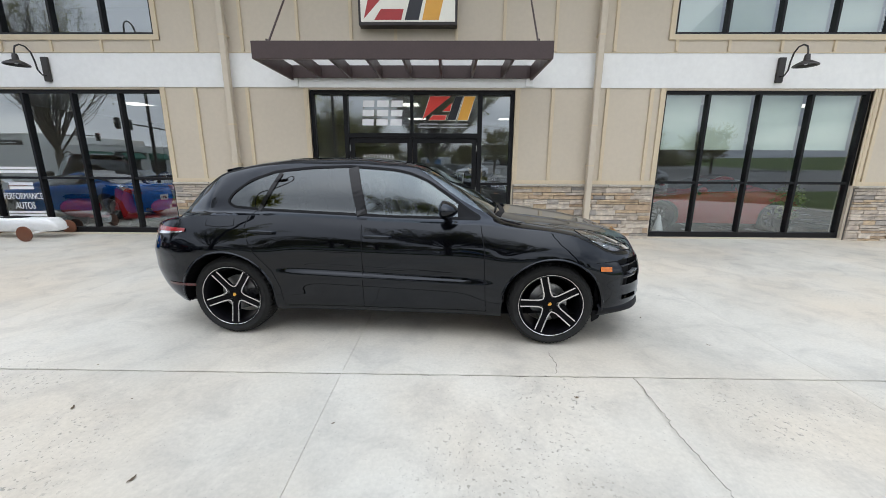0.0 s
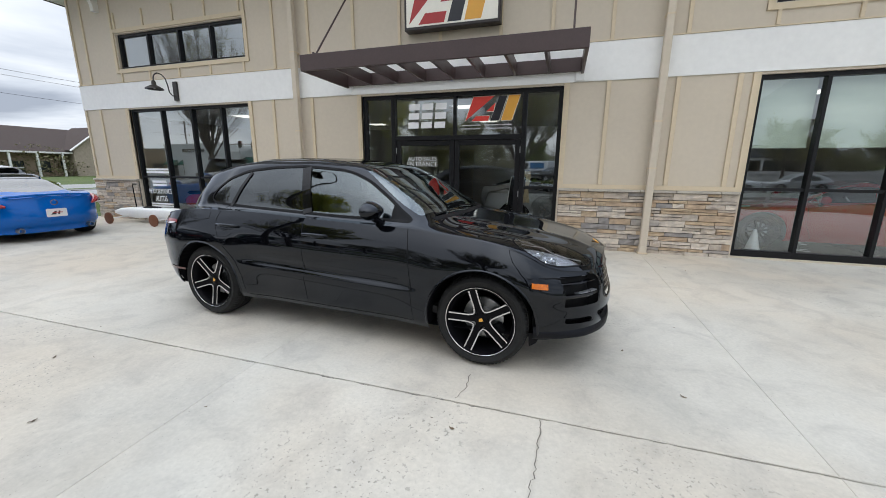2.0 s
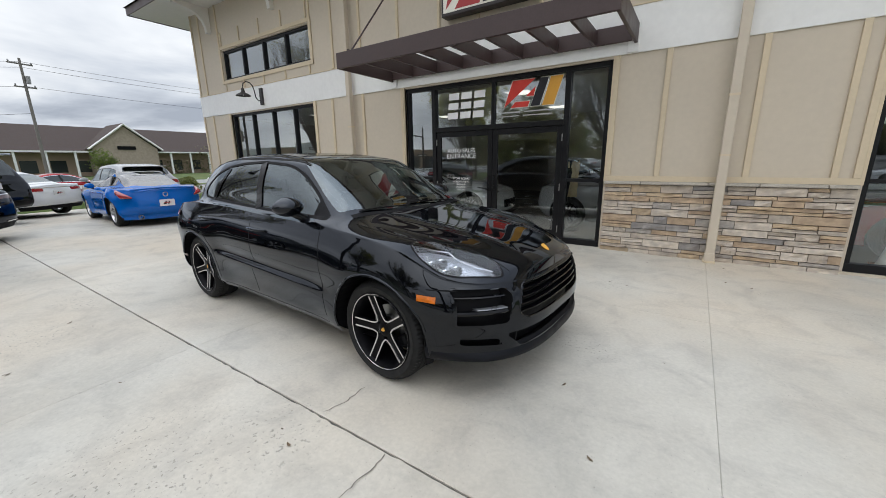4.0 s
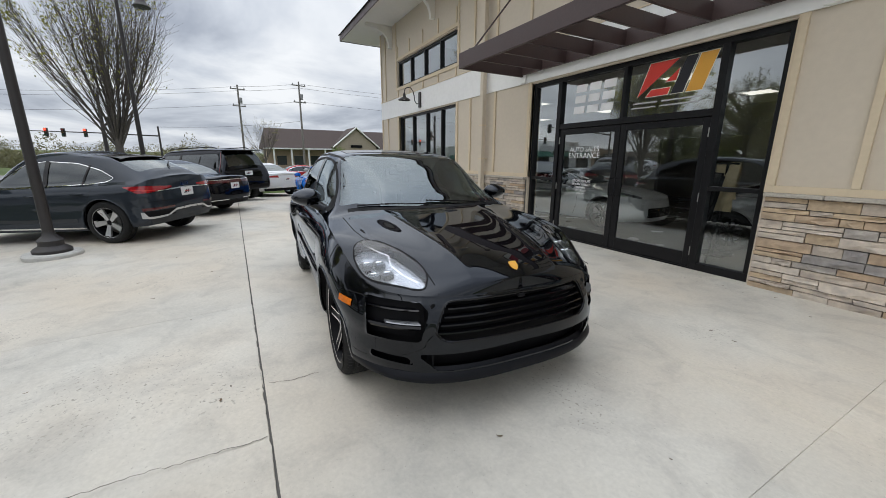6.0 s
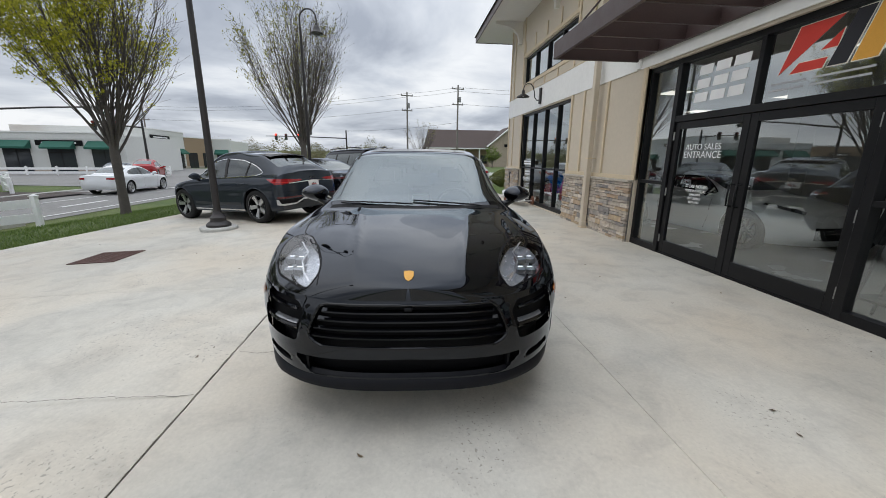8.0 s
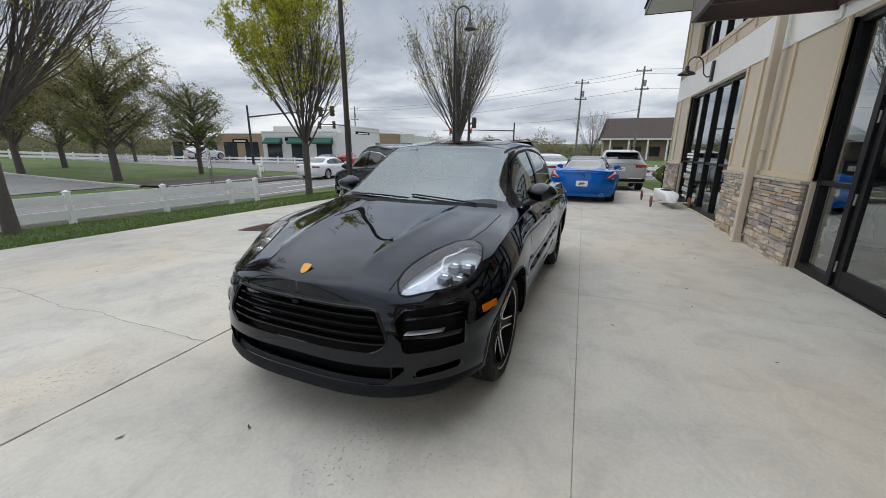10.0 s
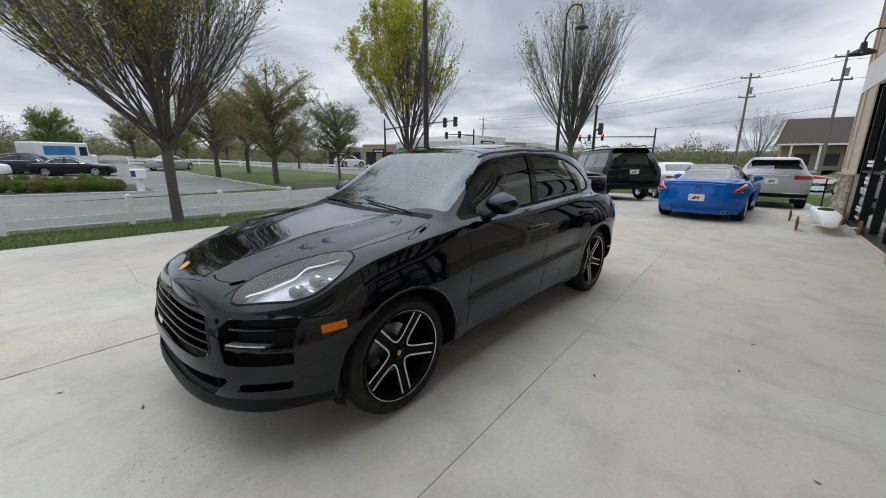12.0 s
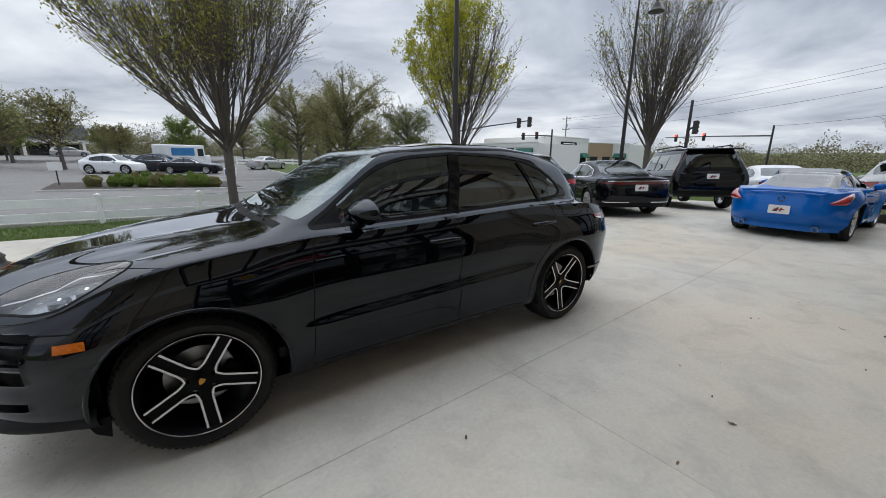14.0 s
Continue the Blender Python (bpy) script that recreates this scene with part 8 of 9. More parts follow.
def showroom():
    """Rooms behind the glass."""
    inner = (0.55, 0.54, 0.50)
    a, b = WALL[0] + 0.25, WALL[1] - 0.25
    tagged(part("floor", boxes((a, b, YW + 0.26, 18.99, -0.06, -0.004)), plain("showroom_tile", (0.22, 0.21, 0.195), 0.25, vary=0.1, scale=1.5)), "polished grey-brown showroom floor", "floor", kind="structure")
    tagged(part("ceiling", boxes((a, b, YW + 0.27, 18.99, 3.02, 3.3)), plain("ceiling_tile", inner, 0.9, vary=0.04)), "pale suspended ceiling", "ceiling", kind="structure")
    tagged(part("wall_inner", boxes((a, -4.4, 15.0, 15.15, -0.004, 3.02), (-1.9, 4.6, 15.0, 15.15, -0.004, 3.02), (6.9, b, 15.0, 15.15, -0.004, 3.02), (-4.4, -1.9, 15.0, 15.15, 2.2, 3.02), (4.6, 6.9, 15.0, 15.15, 2.2, 3.02)), plain("inner_wall", (0.40, 0.385, 0.35), 0.9, vary=0.05)), "plain inner wall with wide doorways", "wall", kind="structure")
    for x in (-3.6, 4.78):
        tagged(part("column", boxes((x - 0.2, x + 0.2, 11.6, 12.0, -0.004, 3.02), bevel=0.01), plain("inner_wall", inner)), "pale square column in the showroom", "column", kind="structure")
    for x in (-8, -5, -1, 2, 6, 9):
        for y in (10, 13):
            lm = thing("ceiling_light", "square white ceiling light panel", "ceiling light", pose(x, y, 3.02), "ceiling lights")
            part("light_rim", boxes((-0.32, 0.32, -0.32, -0.29, -0.02, 0), (-0.32, 0.32, 0.29, 0.32, -0.02, 0), (-0.32, -0.29, -0.29, 0.29, -0.02, 0), (0.29, 0.32, -0.29, 0.29, -0.02, 0)), WHITE_IN, lm)
            bm = bmesh.new(); box(bm, -0.29, 0.29, -0.29, 0.29, -0.012, -0.004); part("diffuser", bm, glow("panel_glow", (1.0, 0.95, 0.86), 1.2), lm)
    F = dict(fine=0.4, wheel=("split", 5), wheel_mats=(DARK_ALLOY, DARK_ALLOY), group="showroom cars")
    for lab, pm, at, rz in (("white sports coupe in the showroom", P_WHITE, (-3.45, 10.25, 0), 6), ("second white sports coupe in the showroom", P_WHITE, (0.9, 13.2, 0), -14), ("deep blue sports coupe in the showroom", P_DBLUE, (-7.3, 10.6, 0), 5), ("red sports coupe in the showroom", P_RED, (6.5, 9.75, 0), 176), ("silver sports coupe in the showroom", P_SILVER, (1.65, 10.35, 0), 2)):
        r, sh, _ = build_car("showroom_car", lab, COUPE, pm, pose(*at, 0, 0, rz), **F)
        for sg in (1, -1):
            bm = cap_band(sh, dense([(1.95, 0.56), (1.7, 0.70), (1.45, 0.76)], 0.04), 0.11, 0.003, sg); part("headlamp", bm, plain("lamp_bowl", (0.16, 0.17, 0.18), 0.3, metal=0.6), r)
            door_mirror(r, pm, (0.42, 0.98, 0.97), sg, 0.9)
        part("front_grille", ring_patch(sh, 0, 9, lambda f: 0.30, lambda f: 0.50, 0.01, 3, 1), SATIN_BLACK, r)
        part("front_grille", ring_patch(sh, 0, 9, lambda f: 0.30, lambda f: 0.50, 0.01, 3, -1), SATIN_BLACK, r)
    # board on an easel by the door, cloth on a stand
    ez = thing("display_board", "black display board with a white edge leaning on an easel", "board", pose(0.45, 8.30, 0, -8, 0, -48))
    part("board", boxes((-0.24, 0.24, -0.012, 0.012, 0.72, 1.34), bevel=0.004), SATIN_BLACK, ez)
    part("board_edge", boxes((-0.262, -0.24, -0.014, 0.014, 0.72, 1.34)), WHITE_VINYL, ez)
    for x in (-0.2, 0.2):
        part("easel_leg", boxes((x - 0.015, x + 0.015, 0.014, 0.04, 0.0, 1.3)), SATIN_BLACK, ez)
    part("easel_leg", boxes((-0.015, 0.015, 0.20, 0.225, 0.0, 1.0)), SATIN_BLACK, ez)
    st = thing("draped_cloth", "buff chamois cloth draped over a dark stand", "cloth", pose(0.66, 8.52, 0.13))
    bm = bmesh.new(); tube(bm, [(0, 0, 0), (0, 0, 1.32)], 0.018, 8); tube(bm, [(-0.14, 0, 1.32), (0.14, 0, 1.32)], 0.014, 8); box(bm, -0.18, 0.18, -0.18, 0.18, 0, 0.03); part("stand", bm, SATIN_BLACK, st)
    bm = bmesh.new()
    rows = [[bm.verts.new((-0.15 + 0.30 * i / 8 + 0.02 * math.sin(j), sgn * (0.016 + 0.035 * abs(j) / 8) + 0.02 * math.sin(i * 1.9 + j), 1.335 - 0.085 * abs(j))) for i in range(9)] for sgn, j in [(-1, k) for k in range(8, 0, -1)] + [(1, k) for k in range(0, 7)]]
    for p, q in zip(rows, rows[1:]):
        for k in range(8):
            bm.faces.new((p[k], p[k + 1], q[k + 1], q[k]))
    part("cloth", bm, plain("chamois", (0.55, 0.44, 0.27), 0.9, vary=0.1), st, smooth=60)
    for at, rz in (((-7.1, 8.75, 0), 200), ((-8.25, 8.8, 0), 15)):
        scooter(at, rz)
    pot = thing("potted_plant", "leafy green plant in a dark pot behind the window", "plant", pose(7.9, 8.75, 0))
    bm = bmesh.new(); revolve(bm, [(0.13, 0.0), (0.18, 0.32), (0.165, 0.32), (0.15, 0.28), (0.0, 0.28)], 20); part("pot", bm, SATIN_BLACK, pot, smooth=40)
    V, Fq = leaf_cloud((0, 0, 0.72), (0.42, 0.38, 0.45), 420, 0.10, 8, 0.3); part("foliage", raw("foliage", V, Fq), LEAF_DARK, pot)
    cn = thing("traffic_cone", "white and orange cone by the window", "cone", pose(4.95, 8.6, 0))
    bm = bmesh.new(); revolve(bm, [(0.12, 0.02), (0.025, 0.42), (0.0, 0.42)], 16); part("cone_body", bm, WHITE_VINYL, cn, smooth=40)
    part("cone_base", boxes((-0.15, 0.15, -0.15, 0.15, 0, 0.025)), AMBER, cn)
    # upper rooms: plain back wall and floor
    tagged(part("wall_upper", boxes((a, b, 12.0, 12.1, 3.3, TOP - 0.1)), plain("inner_wall", inner)), "plain upper inner wall", "wall", kind="structure")


def scooter(at, rz):
    s = thing("motor_scooter", "small red motor scooter on its stand", "scooter", pose(*at, 0, 0, rz), "scooters")
    for x in (-0.55, 0.6):
        bm = bmesh.new(); revolve(bm, [(0.12, -0.045), (0.2, -0.05), (0.22, 0), (0.2, 0.05), (0.12, 0.045)], 24, "y", centre=(x, 0, 0.22)); part("wheel", bm, RUBBER, s, smooth=40)
    bm = bmesh.new(); bmesh.ops.create_uvsphere(bm, u_segments=16, v_segments=10, radius=1, matrix=Matrix.Translation((-0.45, 0, 0.48)) @ Matrix.Diagonal((0.42, 0.19, 0.24, 1))); part("tail_body", bm, P_RED, s, smooth=60)
    bm = bmesh.new(); box(bm, -0.25, 0.35, -0.16, 0.16, 0.24, 0.30, bevel=0.02); part("footboard", bm, P_RED, s)
    bm = bmesh.new(); tube(bm, [(0.36, 0, 0.26), (0.42, 0, 0.55), (0.36, 0, 0.92)], [0.17, 0.15, 0.07], 12); part("leg_shield", bm, P_RED, s, smooth=60)
    bm = bmesh.new(); tube(bm, [(0.30, -0.32, 1.0), (0.36, -0.1, 0.97), (0.36, 0.1, 0.97), (0.30, 0.32, 1.0)], 0.018, 8); part("handlebar", bm, SATIN_BLACK, s, smooth=60)
    bm = bmesh.new(); box(bm, -0.70, -0.12, -0.13, 0.13, 0.70, 0.79, bevel=0.03, seg=2); part("saddle", bm, SATIN_BLACK, s, smooth=50)
    bm = bmesh.new(); bmesh.ops.create_uvsphere(bm, u_segments=12, v_segments=8, radius=0.08, matrix=Matrix.Translation((0.42, 0, 0.95))); part("headlamp", bm, CHROME, s, smooth=60)


def soapbox():
    s = thing("soapbox_racer", "low white wooden soapbox racer with brown wheels", "racer", pose(-8.95, 7.42, 0, 0, 0, 1))
    bm = bmesh.new()
    prev = None
    for x, w, z0, z1 in ((1.04, 0.10, 0.17, 0.25), (1.0, 0.135, 0.15, 0.33), (0.90, 0.165, 0.14, 0.41), (0.3, 0.180, 0.13, 0.42), (-0.4, 0.180, 0.13, 0.42), (-0.9, 0.13, 0.16, 0.38), (-1.25, 0.04, 0.22, 0.30)):
        ring = []
        for q in np.linspace(0, 2 * math.pi, 21)[:-1]:
            u, v = math.cos(q), math.sin(q)
            u, v = math.copysign(abs(u) ** 0.4, u), math.copysign(abs(v) ** 0.4, v)
            ring.append(bm.verts.new((x, w * u * (1.0 if v > 0 else 0.82), (z0 + z1) / 2 + (z1 - z0) / 2 * v)))
        if prev:
            for k in range(20):
                bm.faces.new((prev[k], prev[(k + 1) % 20], ring[(k + 1) % 20], ring[k]))
        else:
            bm.faces.new(ring)
        prev = ring
    bm.faces.new(prev[::-1]); bmesh.ops.recalc_face_normals(bm, faces=bm.faces)
    part("hull", bm, VINYL, s, "glossy white hull", smooth=35)
    bm = bmesh.new(); bmesh.ops.create_uvsphere(bm, u_segments=16, v_segments=8, radius=1, matrix=Matrix.Translation((0.12, 0, 0.415)) @ Matrix.Diagonal((0.30, 0.135, 0.035, 1))); part("cockpit", bm, SATIN_BLACK, s, smooth=60)
    bm = bmesh.new(); tube(bm, [(-0.42, -0.02, 0.40), (-0.44, -0.02, 0.98)], 0.013, 8); tube(bm, [(-0.44, -0.02, 0.98), (-0.41, -0.02, 1.02), (-0.30, -0.02, 1.02)], 0.013, 8); part("push_handle", bm, SATIN_BLACK, s)
    wood = plain("brown_wheel", (0.16, 0.06, 0.03), 0.5, vary=0.2, scale=20)
    for x in (0.72, -0.85):
        bm = bmesh.new(); tube(bm, [(x, -0.45, 0.15), (x, 0.45, 0.15)], 0.011, 8); box(bm, x - 0.022, x + 0.022, -0.40, 0.40, 0.135, 0.16); part("axle", bm, VINYL, s, "thin white axle")
        for y in (-0.45, 0.45):
            bm = bmesh.new(); revolve(bm, [(0.0, -0.02), (0.12, -0.016), (0.15, -0.012), (0.15, 0.012), (0.12, 0.016), (0.03, 0.03), (0.0, 0.03)], 26, "y", centre=(x, y, 0.15)); part("wheel", bm, wood, s, smooth=40)


# ---- street things ----


def lamp_post(x, y, rz):
    root = thing("street_lamp", "tall black street lamp with a hooked arm and bell shade", "street lamp", pose(x, y, pad_z(x, y), 0, 0, rz), "street lamps")
    bm = bmesh.new(); revolve(bm, [(0.36, -0.05), (0.37, 0.05), (0.35, 0.075), (0.0, 0.075)], 32); part("footing", bm, KERB, root, "round concrete footing", smooth=40)
    bm = bmesh.new(); revolve(bm, [(0.24, 0.075), (0.245, 0.12), (0.22, 0.15), (0.16, 0.19), (0.15, 0.24), (0.165, 0.27), (0.13, 0.31), (0.085, 0.36), (0.075, 0.42), (0.0, 0.42)], 28); part("base", bm, LAMP_METAL, root, smooth=40)
    bm = bmesh.new(); tube(bm, [(0, 0, 0.4), (0, 0, 3.2), (0, 0, 6.35)], [0.072, 0.062, 0.045], 16); part("pole", bm, LAMP_METAL, root, smooth=60)
    bm = bmesh.new()
    arc = [(0, 0, 6.3)] + [(0.31 - 0.31 * math.cos(a), 0, 6.65 + 0.33 * math.sin(a)) for a in np.linspace(0, math.pi * 0.98, 14)] + [(0.62, 0, 6.5)]
    tube(bm, arc, 0.028, 10); part("arm", bm, LAMP_METAL, root, smooth=60)
    bm = bmesh.new(); revolve(bm, [(0.03, 0.33), (0.05, 0.30), (0.055, 0.22), (0.10, 0.18), (0.125, 0.10), (0.16, 0.03), (0.235, -0.04), (0.235, -0.06), (0.0, -0.06)], 24, centre=(0.62, 0, 6.2)); part("bell_shade", bm, LAMP_METAL, root, smooth=40)
    bm = bmesh.new(); revolve(bm, [(0.0, -0.14), (0.10, -0.12), (0.15, -0.06), (0.0, -0.055)], 20, centre=(0.62, 0, 6.2)); part("globe", bm, LAMP_GLASS, root, smooth=60)


def fence(posts, label="white two-rail vinyl fence", h=0.85):
    root = thing("fence", label, "fence", pose(0, 0, 0))
    for i, (x, y) in enumerate(posts):
        z = land(x, y)
        bm = bmesh.new(); box(bm, x - 0.065, x + 0.065, y - 0.065, y + 0.065, z - 0.1, z + h, bevel=0.006)
        p = part("post", bm, VINYL, root)
        bm = bmesh.new(); box(bm, x - 0.078, x + 0.078, y - 0.078, y + 0.078, z + h, z + h + 0.02); vs = [v for v in bm.verts if v.co.z > z + h + 0.01]
        bmesh.ops.create_cone(bm, cap_ends=True, segments=4, radius1=0.09, radius2=0.02, depth=0.04, matrix=Matrix.Translation((x, y, z + h + 0.04)) @ Matrix.Rotation(math.pi / 4, 4, "Z"))
        part("post_cap", bm, VINYL, p)
        if i:
            xa, ya = posts[i - 1]
            za = land(xa, ya)
            for zr in (0.27, 0.66):
                bm = bmesh.new()
                a, b = Vector((xa, ya, za + zr)), Vector((x, y, z + zr))
                d = (b - a); d.z = 0; n = Vector((-d.y, d.x, 0)).normalized() * 0.022
                vs = [bm.verts.new(p_ + s * n + Vector((0, 0, dz))) for p_ in (a, b) for s, dz in ((1, -0.115), (1, 0.115), (-1, 0.115), (-1, -0.115))]
                for f in ((0, 1, 5, 4), (1, 2, 6, 5), (2, 3, 7, 6), (3, 0, 4, 7)):
                    bm.faces.new([vs[k] for k in f])
                bmesh.ops.recalc_face_normals(bm, faces=bm.faces)
                part("rail", bm, VINYL, root)


def leaf_cloud(centre, size, n, leaf, seed, hollow=0.55, lean=None):
    """Small bent leaves scattered through an uneven ellipsoid."""
    r = np.random.RandomState(seed)
    d = r.randn(n, 3); d /= np.linalg.norm(d, axis=1)[:, None]
    rad = (hollow + (1 - hollow) * r.rand(n)) ** 0.8
    lump = 1 + 0.22 * np.sin(3.1 * d[:, 0] + seed) * np.sin(2.7 * d[:, 1] + 1.3 * seed) + 0.12 * np.sin(6 * d[:, 2] + seed)
    P = np.array(centre) + d * (rad * lump)[:, None] * np.array(size)
    return leaves_at(P, leaf, r)


def leaves_at(P, leaf, r):
    n = len(P)
    a = r.randn(n, 3); a /= np.linalg.norm(a, axis=1)[:, None]
    b = np.cross(a, r.randn(n, 3)); b /= np.linalg.norm(b, axis=1)[:, None]
    s = leaf * (0.6 + 0.8 * r.rand(n))[:, None]
    V = np.stack([P - a * s * 0.5, P + b * s * 0.28, P + a * s * 0.5, P - b * s * 0.28], 1).reshape(-1, 3)
    F = np.arange(4 * n).reshape(-1, 4)
    return V, F


def limbs(V, F, pts, radii, sides):
    pts = [Vector(p) for p in pts]
    base = len(V)
    u = None
    for i, p in enumerate(pts):
        d = (pts[min(i + 1, len(pts) - 1)] - pts[max(i - 1, 0)]).normalized()
        u = d.orthogonal().normalized() if u is None else (u - d * u.dot(d)).normalized()
        v = d.cross(u)
        for k in range(sides):
            a = 2 * math.pi * k / sides
            V.append(p + (u * math.cos(a) + v * math.sin(a)) * radii[i])
    for i in range(len(pts) - 1):
        for k in range(sides):
            F.append((base + i * sides + k, base + i * sides + (k + 1) % sides, base + (i + 1) * sides + (k + 1) % sides, base + (i + 1) * sides + k))


def vase_tree(label, at, h, fork, spread, seed, trunk, leaf_n, leaf_mat, leaf=0.085, bias=(0, 0), droop=0.3, prim=13, sec=11, ter=5, name="street_tree", group="street trees", lean=(0.0, 0.0), bow=0.9):
    """A vase-shaped street tree: many limbs rise from one fork and fan out; leaves gather at the twigs."""
    r = random.Random(seed)
    x0, y0 = at
    root = thing(name, label, "tree", pose(x0, y0, land(x0, y0) if y0 < edge_y(x0) or x0 < -18 else 0), group)
    V, F = [], []
    limbs(V, F, [(0, 0, -0.1), (0, 0, 0.12), (0.01, 0.01, fork * 0.5), (0, 0, fork), (0.02, 0, fork + 0.5)], [trunk * 1.35, trunk * 1.08, trunk * 0.92, trunk * 1.0, trunk * 0.6], 12)
    part("trunk", raw("trunk", V, F, 60), BARK, root)
    V, F, tips = [], [], []
    for k in range(prim):
        az = 2 * math.pi * (k + 0.35 * r.random()) / prim * (1 if k < prim - 2 else 2.3)
        out = spread * (0.45 + 0.55 * r.random()) if k % 3 else spread * 0.42 * r.random()
        top = h * (0.84 + 0.16 * r.random()) - droop * out * out / max(spread, 1e-3)
        z0 = fork + 0.55 * (r.random() - 0.25)
        pts, rad = [], []
        n = 9
        for i in range(n):
            t = i / (n - 1)
            o = out * (t ** bow) * (1.04 - 0.06 * t ** 3)
            w = 0.06 * h / 8 * t
            pts.append(Vector((o * math.cos(az) + r.gauss(0, w) + lean[0] * t, o * math.sin(az) + r.gauss(0, w) + lean[1] * t, z0 + (top - z0) * t)))
            rad.append(trunk * 0.29 * (1 - t) ** 1.1 + 0.005)
        limbs(V, F, pts, rad, 6)
        for j in range(sec):
            t = 0.16 + 0.8 * (j + r.random()) / sec
            i = min(n - 2, int(t * (n - 1))); f = t * (n - 1) - i
            p = pts[i].lerp(pts[i + 1], f)
            d = (pts[i + 1] - pts[i]).normalized()
            a2 = az + r.uniform(-1.7, 1.7)
            L = (h - fork) * (0.36 * (1 - t) + 0.13) * r.uniform(0.7, 1.2)
            e = (d * 1.25 + Vector((math.cos(a2), math.sin(a2), 0.25)) * 0.62).normalized()
            q = [p, p + e * L * 0.4, p + (e + Vector((0, 0, 0.16))).normalized() * L * 0.75 + Vector((r.gauss(0, .04), r.gauss(0, .04), 0)), p + (e + Vector((0, 0, 0.3))).normalized() * L]
            r0 = max(0.0065, rad[i] * 0.45)
            limbs(V, F, q, [r0, r0 * 0.7, r0 * 0.45, 0.003], 4)
            for m in range(ter):
                tt = 0.25 + 0.72 * (m + r.random()) / ter
                g = q[0].lerp(q[3], tt)
                e2 = (e + Vector((r.gauss(0, .5), r.gauss(0, .5), r.gauss(0.15, .3)))).normalized()
                l2 = L * 0.42 * r.uniform(0.5, 1.1)
                limbs(V, F, [g, g + e2 * l2 * 0.55, g + e2 * l2 + Vector((0, 0, 0.05 * l2))], [0.0055, 0.004, 0.0022], 3)
                tips.append(g + e2 * l2 * r.uniform(0.4, 1.05))
    part("branch_crown", raw("branch_crown", V, F, 60), BARK, root)
    if leaf_n:
        wts = [max(0.03, 1 + bias[0] * p.x / spread + bias[1] * p.y / spread + 0.9 * math.sin(1.7 * p.x + seed) * math.sin(1.9 * p.z + 2 * seed)) for p in tips]
        rs = np.random.RandomState(seed)
        P = np.array([tuple(p) for p in r.choices(tips, wts, k=leaf_n)]) + rs.randn(leaf_n, 3) * 0.09
        Vl, Fl = leaves_at(P, leaf, rs)
        part("crown", raw("crown", Vl, Fl), leaf_mat, root)
    return root


def round_tree(label, at, h, w, seed, leaf_mat, n=2600, leaf=0.22, name="tree", group="trees across the road", density=0.3, dome=0.6):
    r = random.Random(seed)
    x, y = at
    root = thing(name, label, "tree", pose(x, y, land(x, y)), group)
    V, F = [], []
    limbs(V, F, [(0, 0, -0.1), (0.03, 0, h * 0.2), (0, 0.05, h * 0.45), (0.05, 0, h * 0.75)], [h * 0.028, h * 0.022, h * 0.015, h * 0.006], 8)
    part("trunk", raw("trunk", V, F, 60), BARK, root)
    V, F = [], []
    pts = []
    for k in range(60):
        z0 = h * r.uniform(0.2, 0.7); a = r.uniform(0, 6.283); L = w * r.uniform(0.55, 1.0) * (1 - 0.35 * abs(z0 / h - 0.4))
        e = Vector((math.cos(a), math.sin(a), r.uniform(0.35, 1.2))).normalized()
        q = [Vector((0, 0, z0)), Vector((0, 0, z0)) + e * L * 0.5, Vector((0, 0, z0)) + e * L + Vector((r.gauss(0, .2), r.gauss(0, .2), 0))]
        limbs(V, F, q, [h * 0.009, h * 0.005, 0.012], 4)
        for m in range(9):
            g = q[1].lerp(q[2], r.random())
            e2 = (e + Vector((r.gauss(0, .7), r.gauss(0, .7), r.gauss(0.2, .5)))).normalized() * L * r.uniform(0.15, 0.45)
            limbs(V, F, [g, g + e2], [0.02, 0.006], 3)
            pts += [g + e2 * r.random() for _ in range(4)]
    part("branch_crown", raw("branch_crown", V, F, 60), BARK, root)
    rs = np.random.RandomState(seed)
    P = np.array([tuple(p) for p in r.choices(pts, k=n)]) + rs.randn(n, 3) * 0.05 * h * density
    Vl, Fl = leaves_at(P, leaf, rs)
    Vd, Fd = leaf_cloud((0, 0, h * 0.62), (w * 0.86, w * 0.86, h * 0.36), int(n * dome), leaf * 0.8, seed, 0.25)
    part("crown", raw("crown", np.vstack([Vl, Vd]), np.vstack([Fl, Fd + len(Vl)])), leaf_mat, root)


def bush(at, size, seed, mat, group="clipped bushes", label="low clipped round bush"):
    x, y = at
    b = thing("bush", label, "bush", pose(x, y, land(x, y) + 0.09), group)
    V, F = leaf_cloud((0, 0, size[2] * 0.95), size, 3600, 0.055, seed, 0.88)
    V2, F2 = leaf_cloud((0, 0, size[2] * 0.92), [0.8 * v for v in size], 900, 0.12, seed + 3, 0.9)
    V, F = np.vstack([V, V2]), np.vstack([F, F2 + len(V)])
    part("foliage", raw("foliage", V, F), mat, b)
    V, F = [], []
    for k in range(5):
        a = k * 1.3; limbs(V, F, [(0, 0, -0.05), (0.3 * size[0] * math.cos(a), 0.3 * size[1] * math.sin(a), size[2] * 0.9)], [0.02, 0.01], 4)
    part("stem_base", raw("stem_base", V, F), BARK, b)


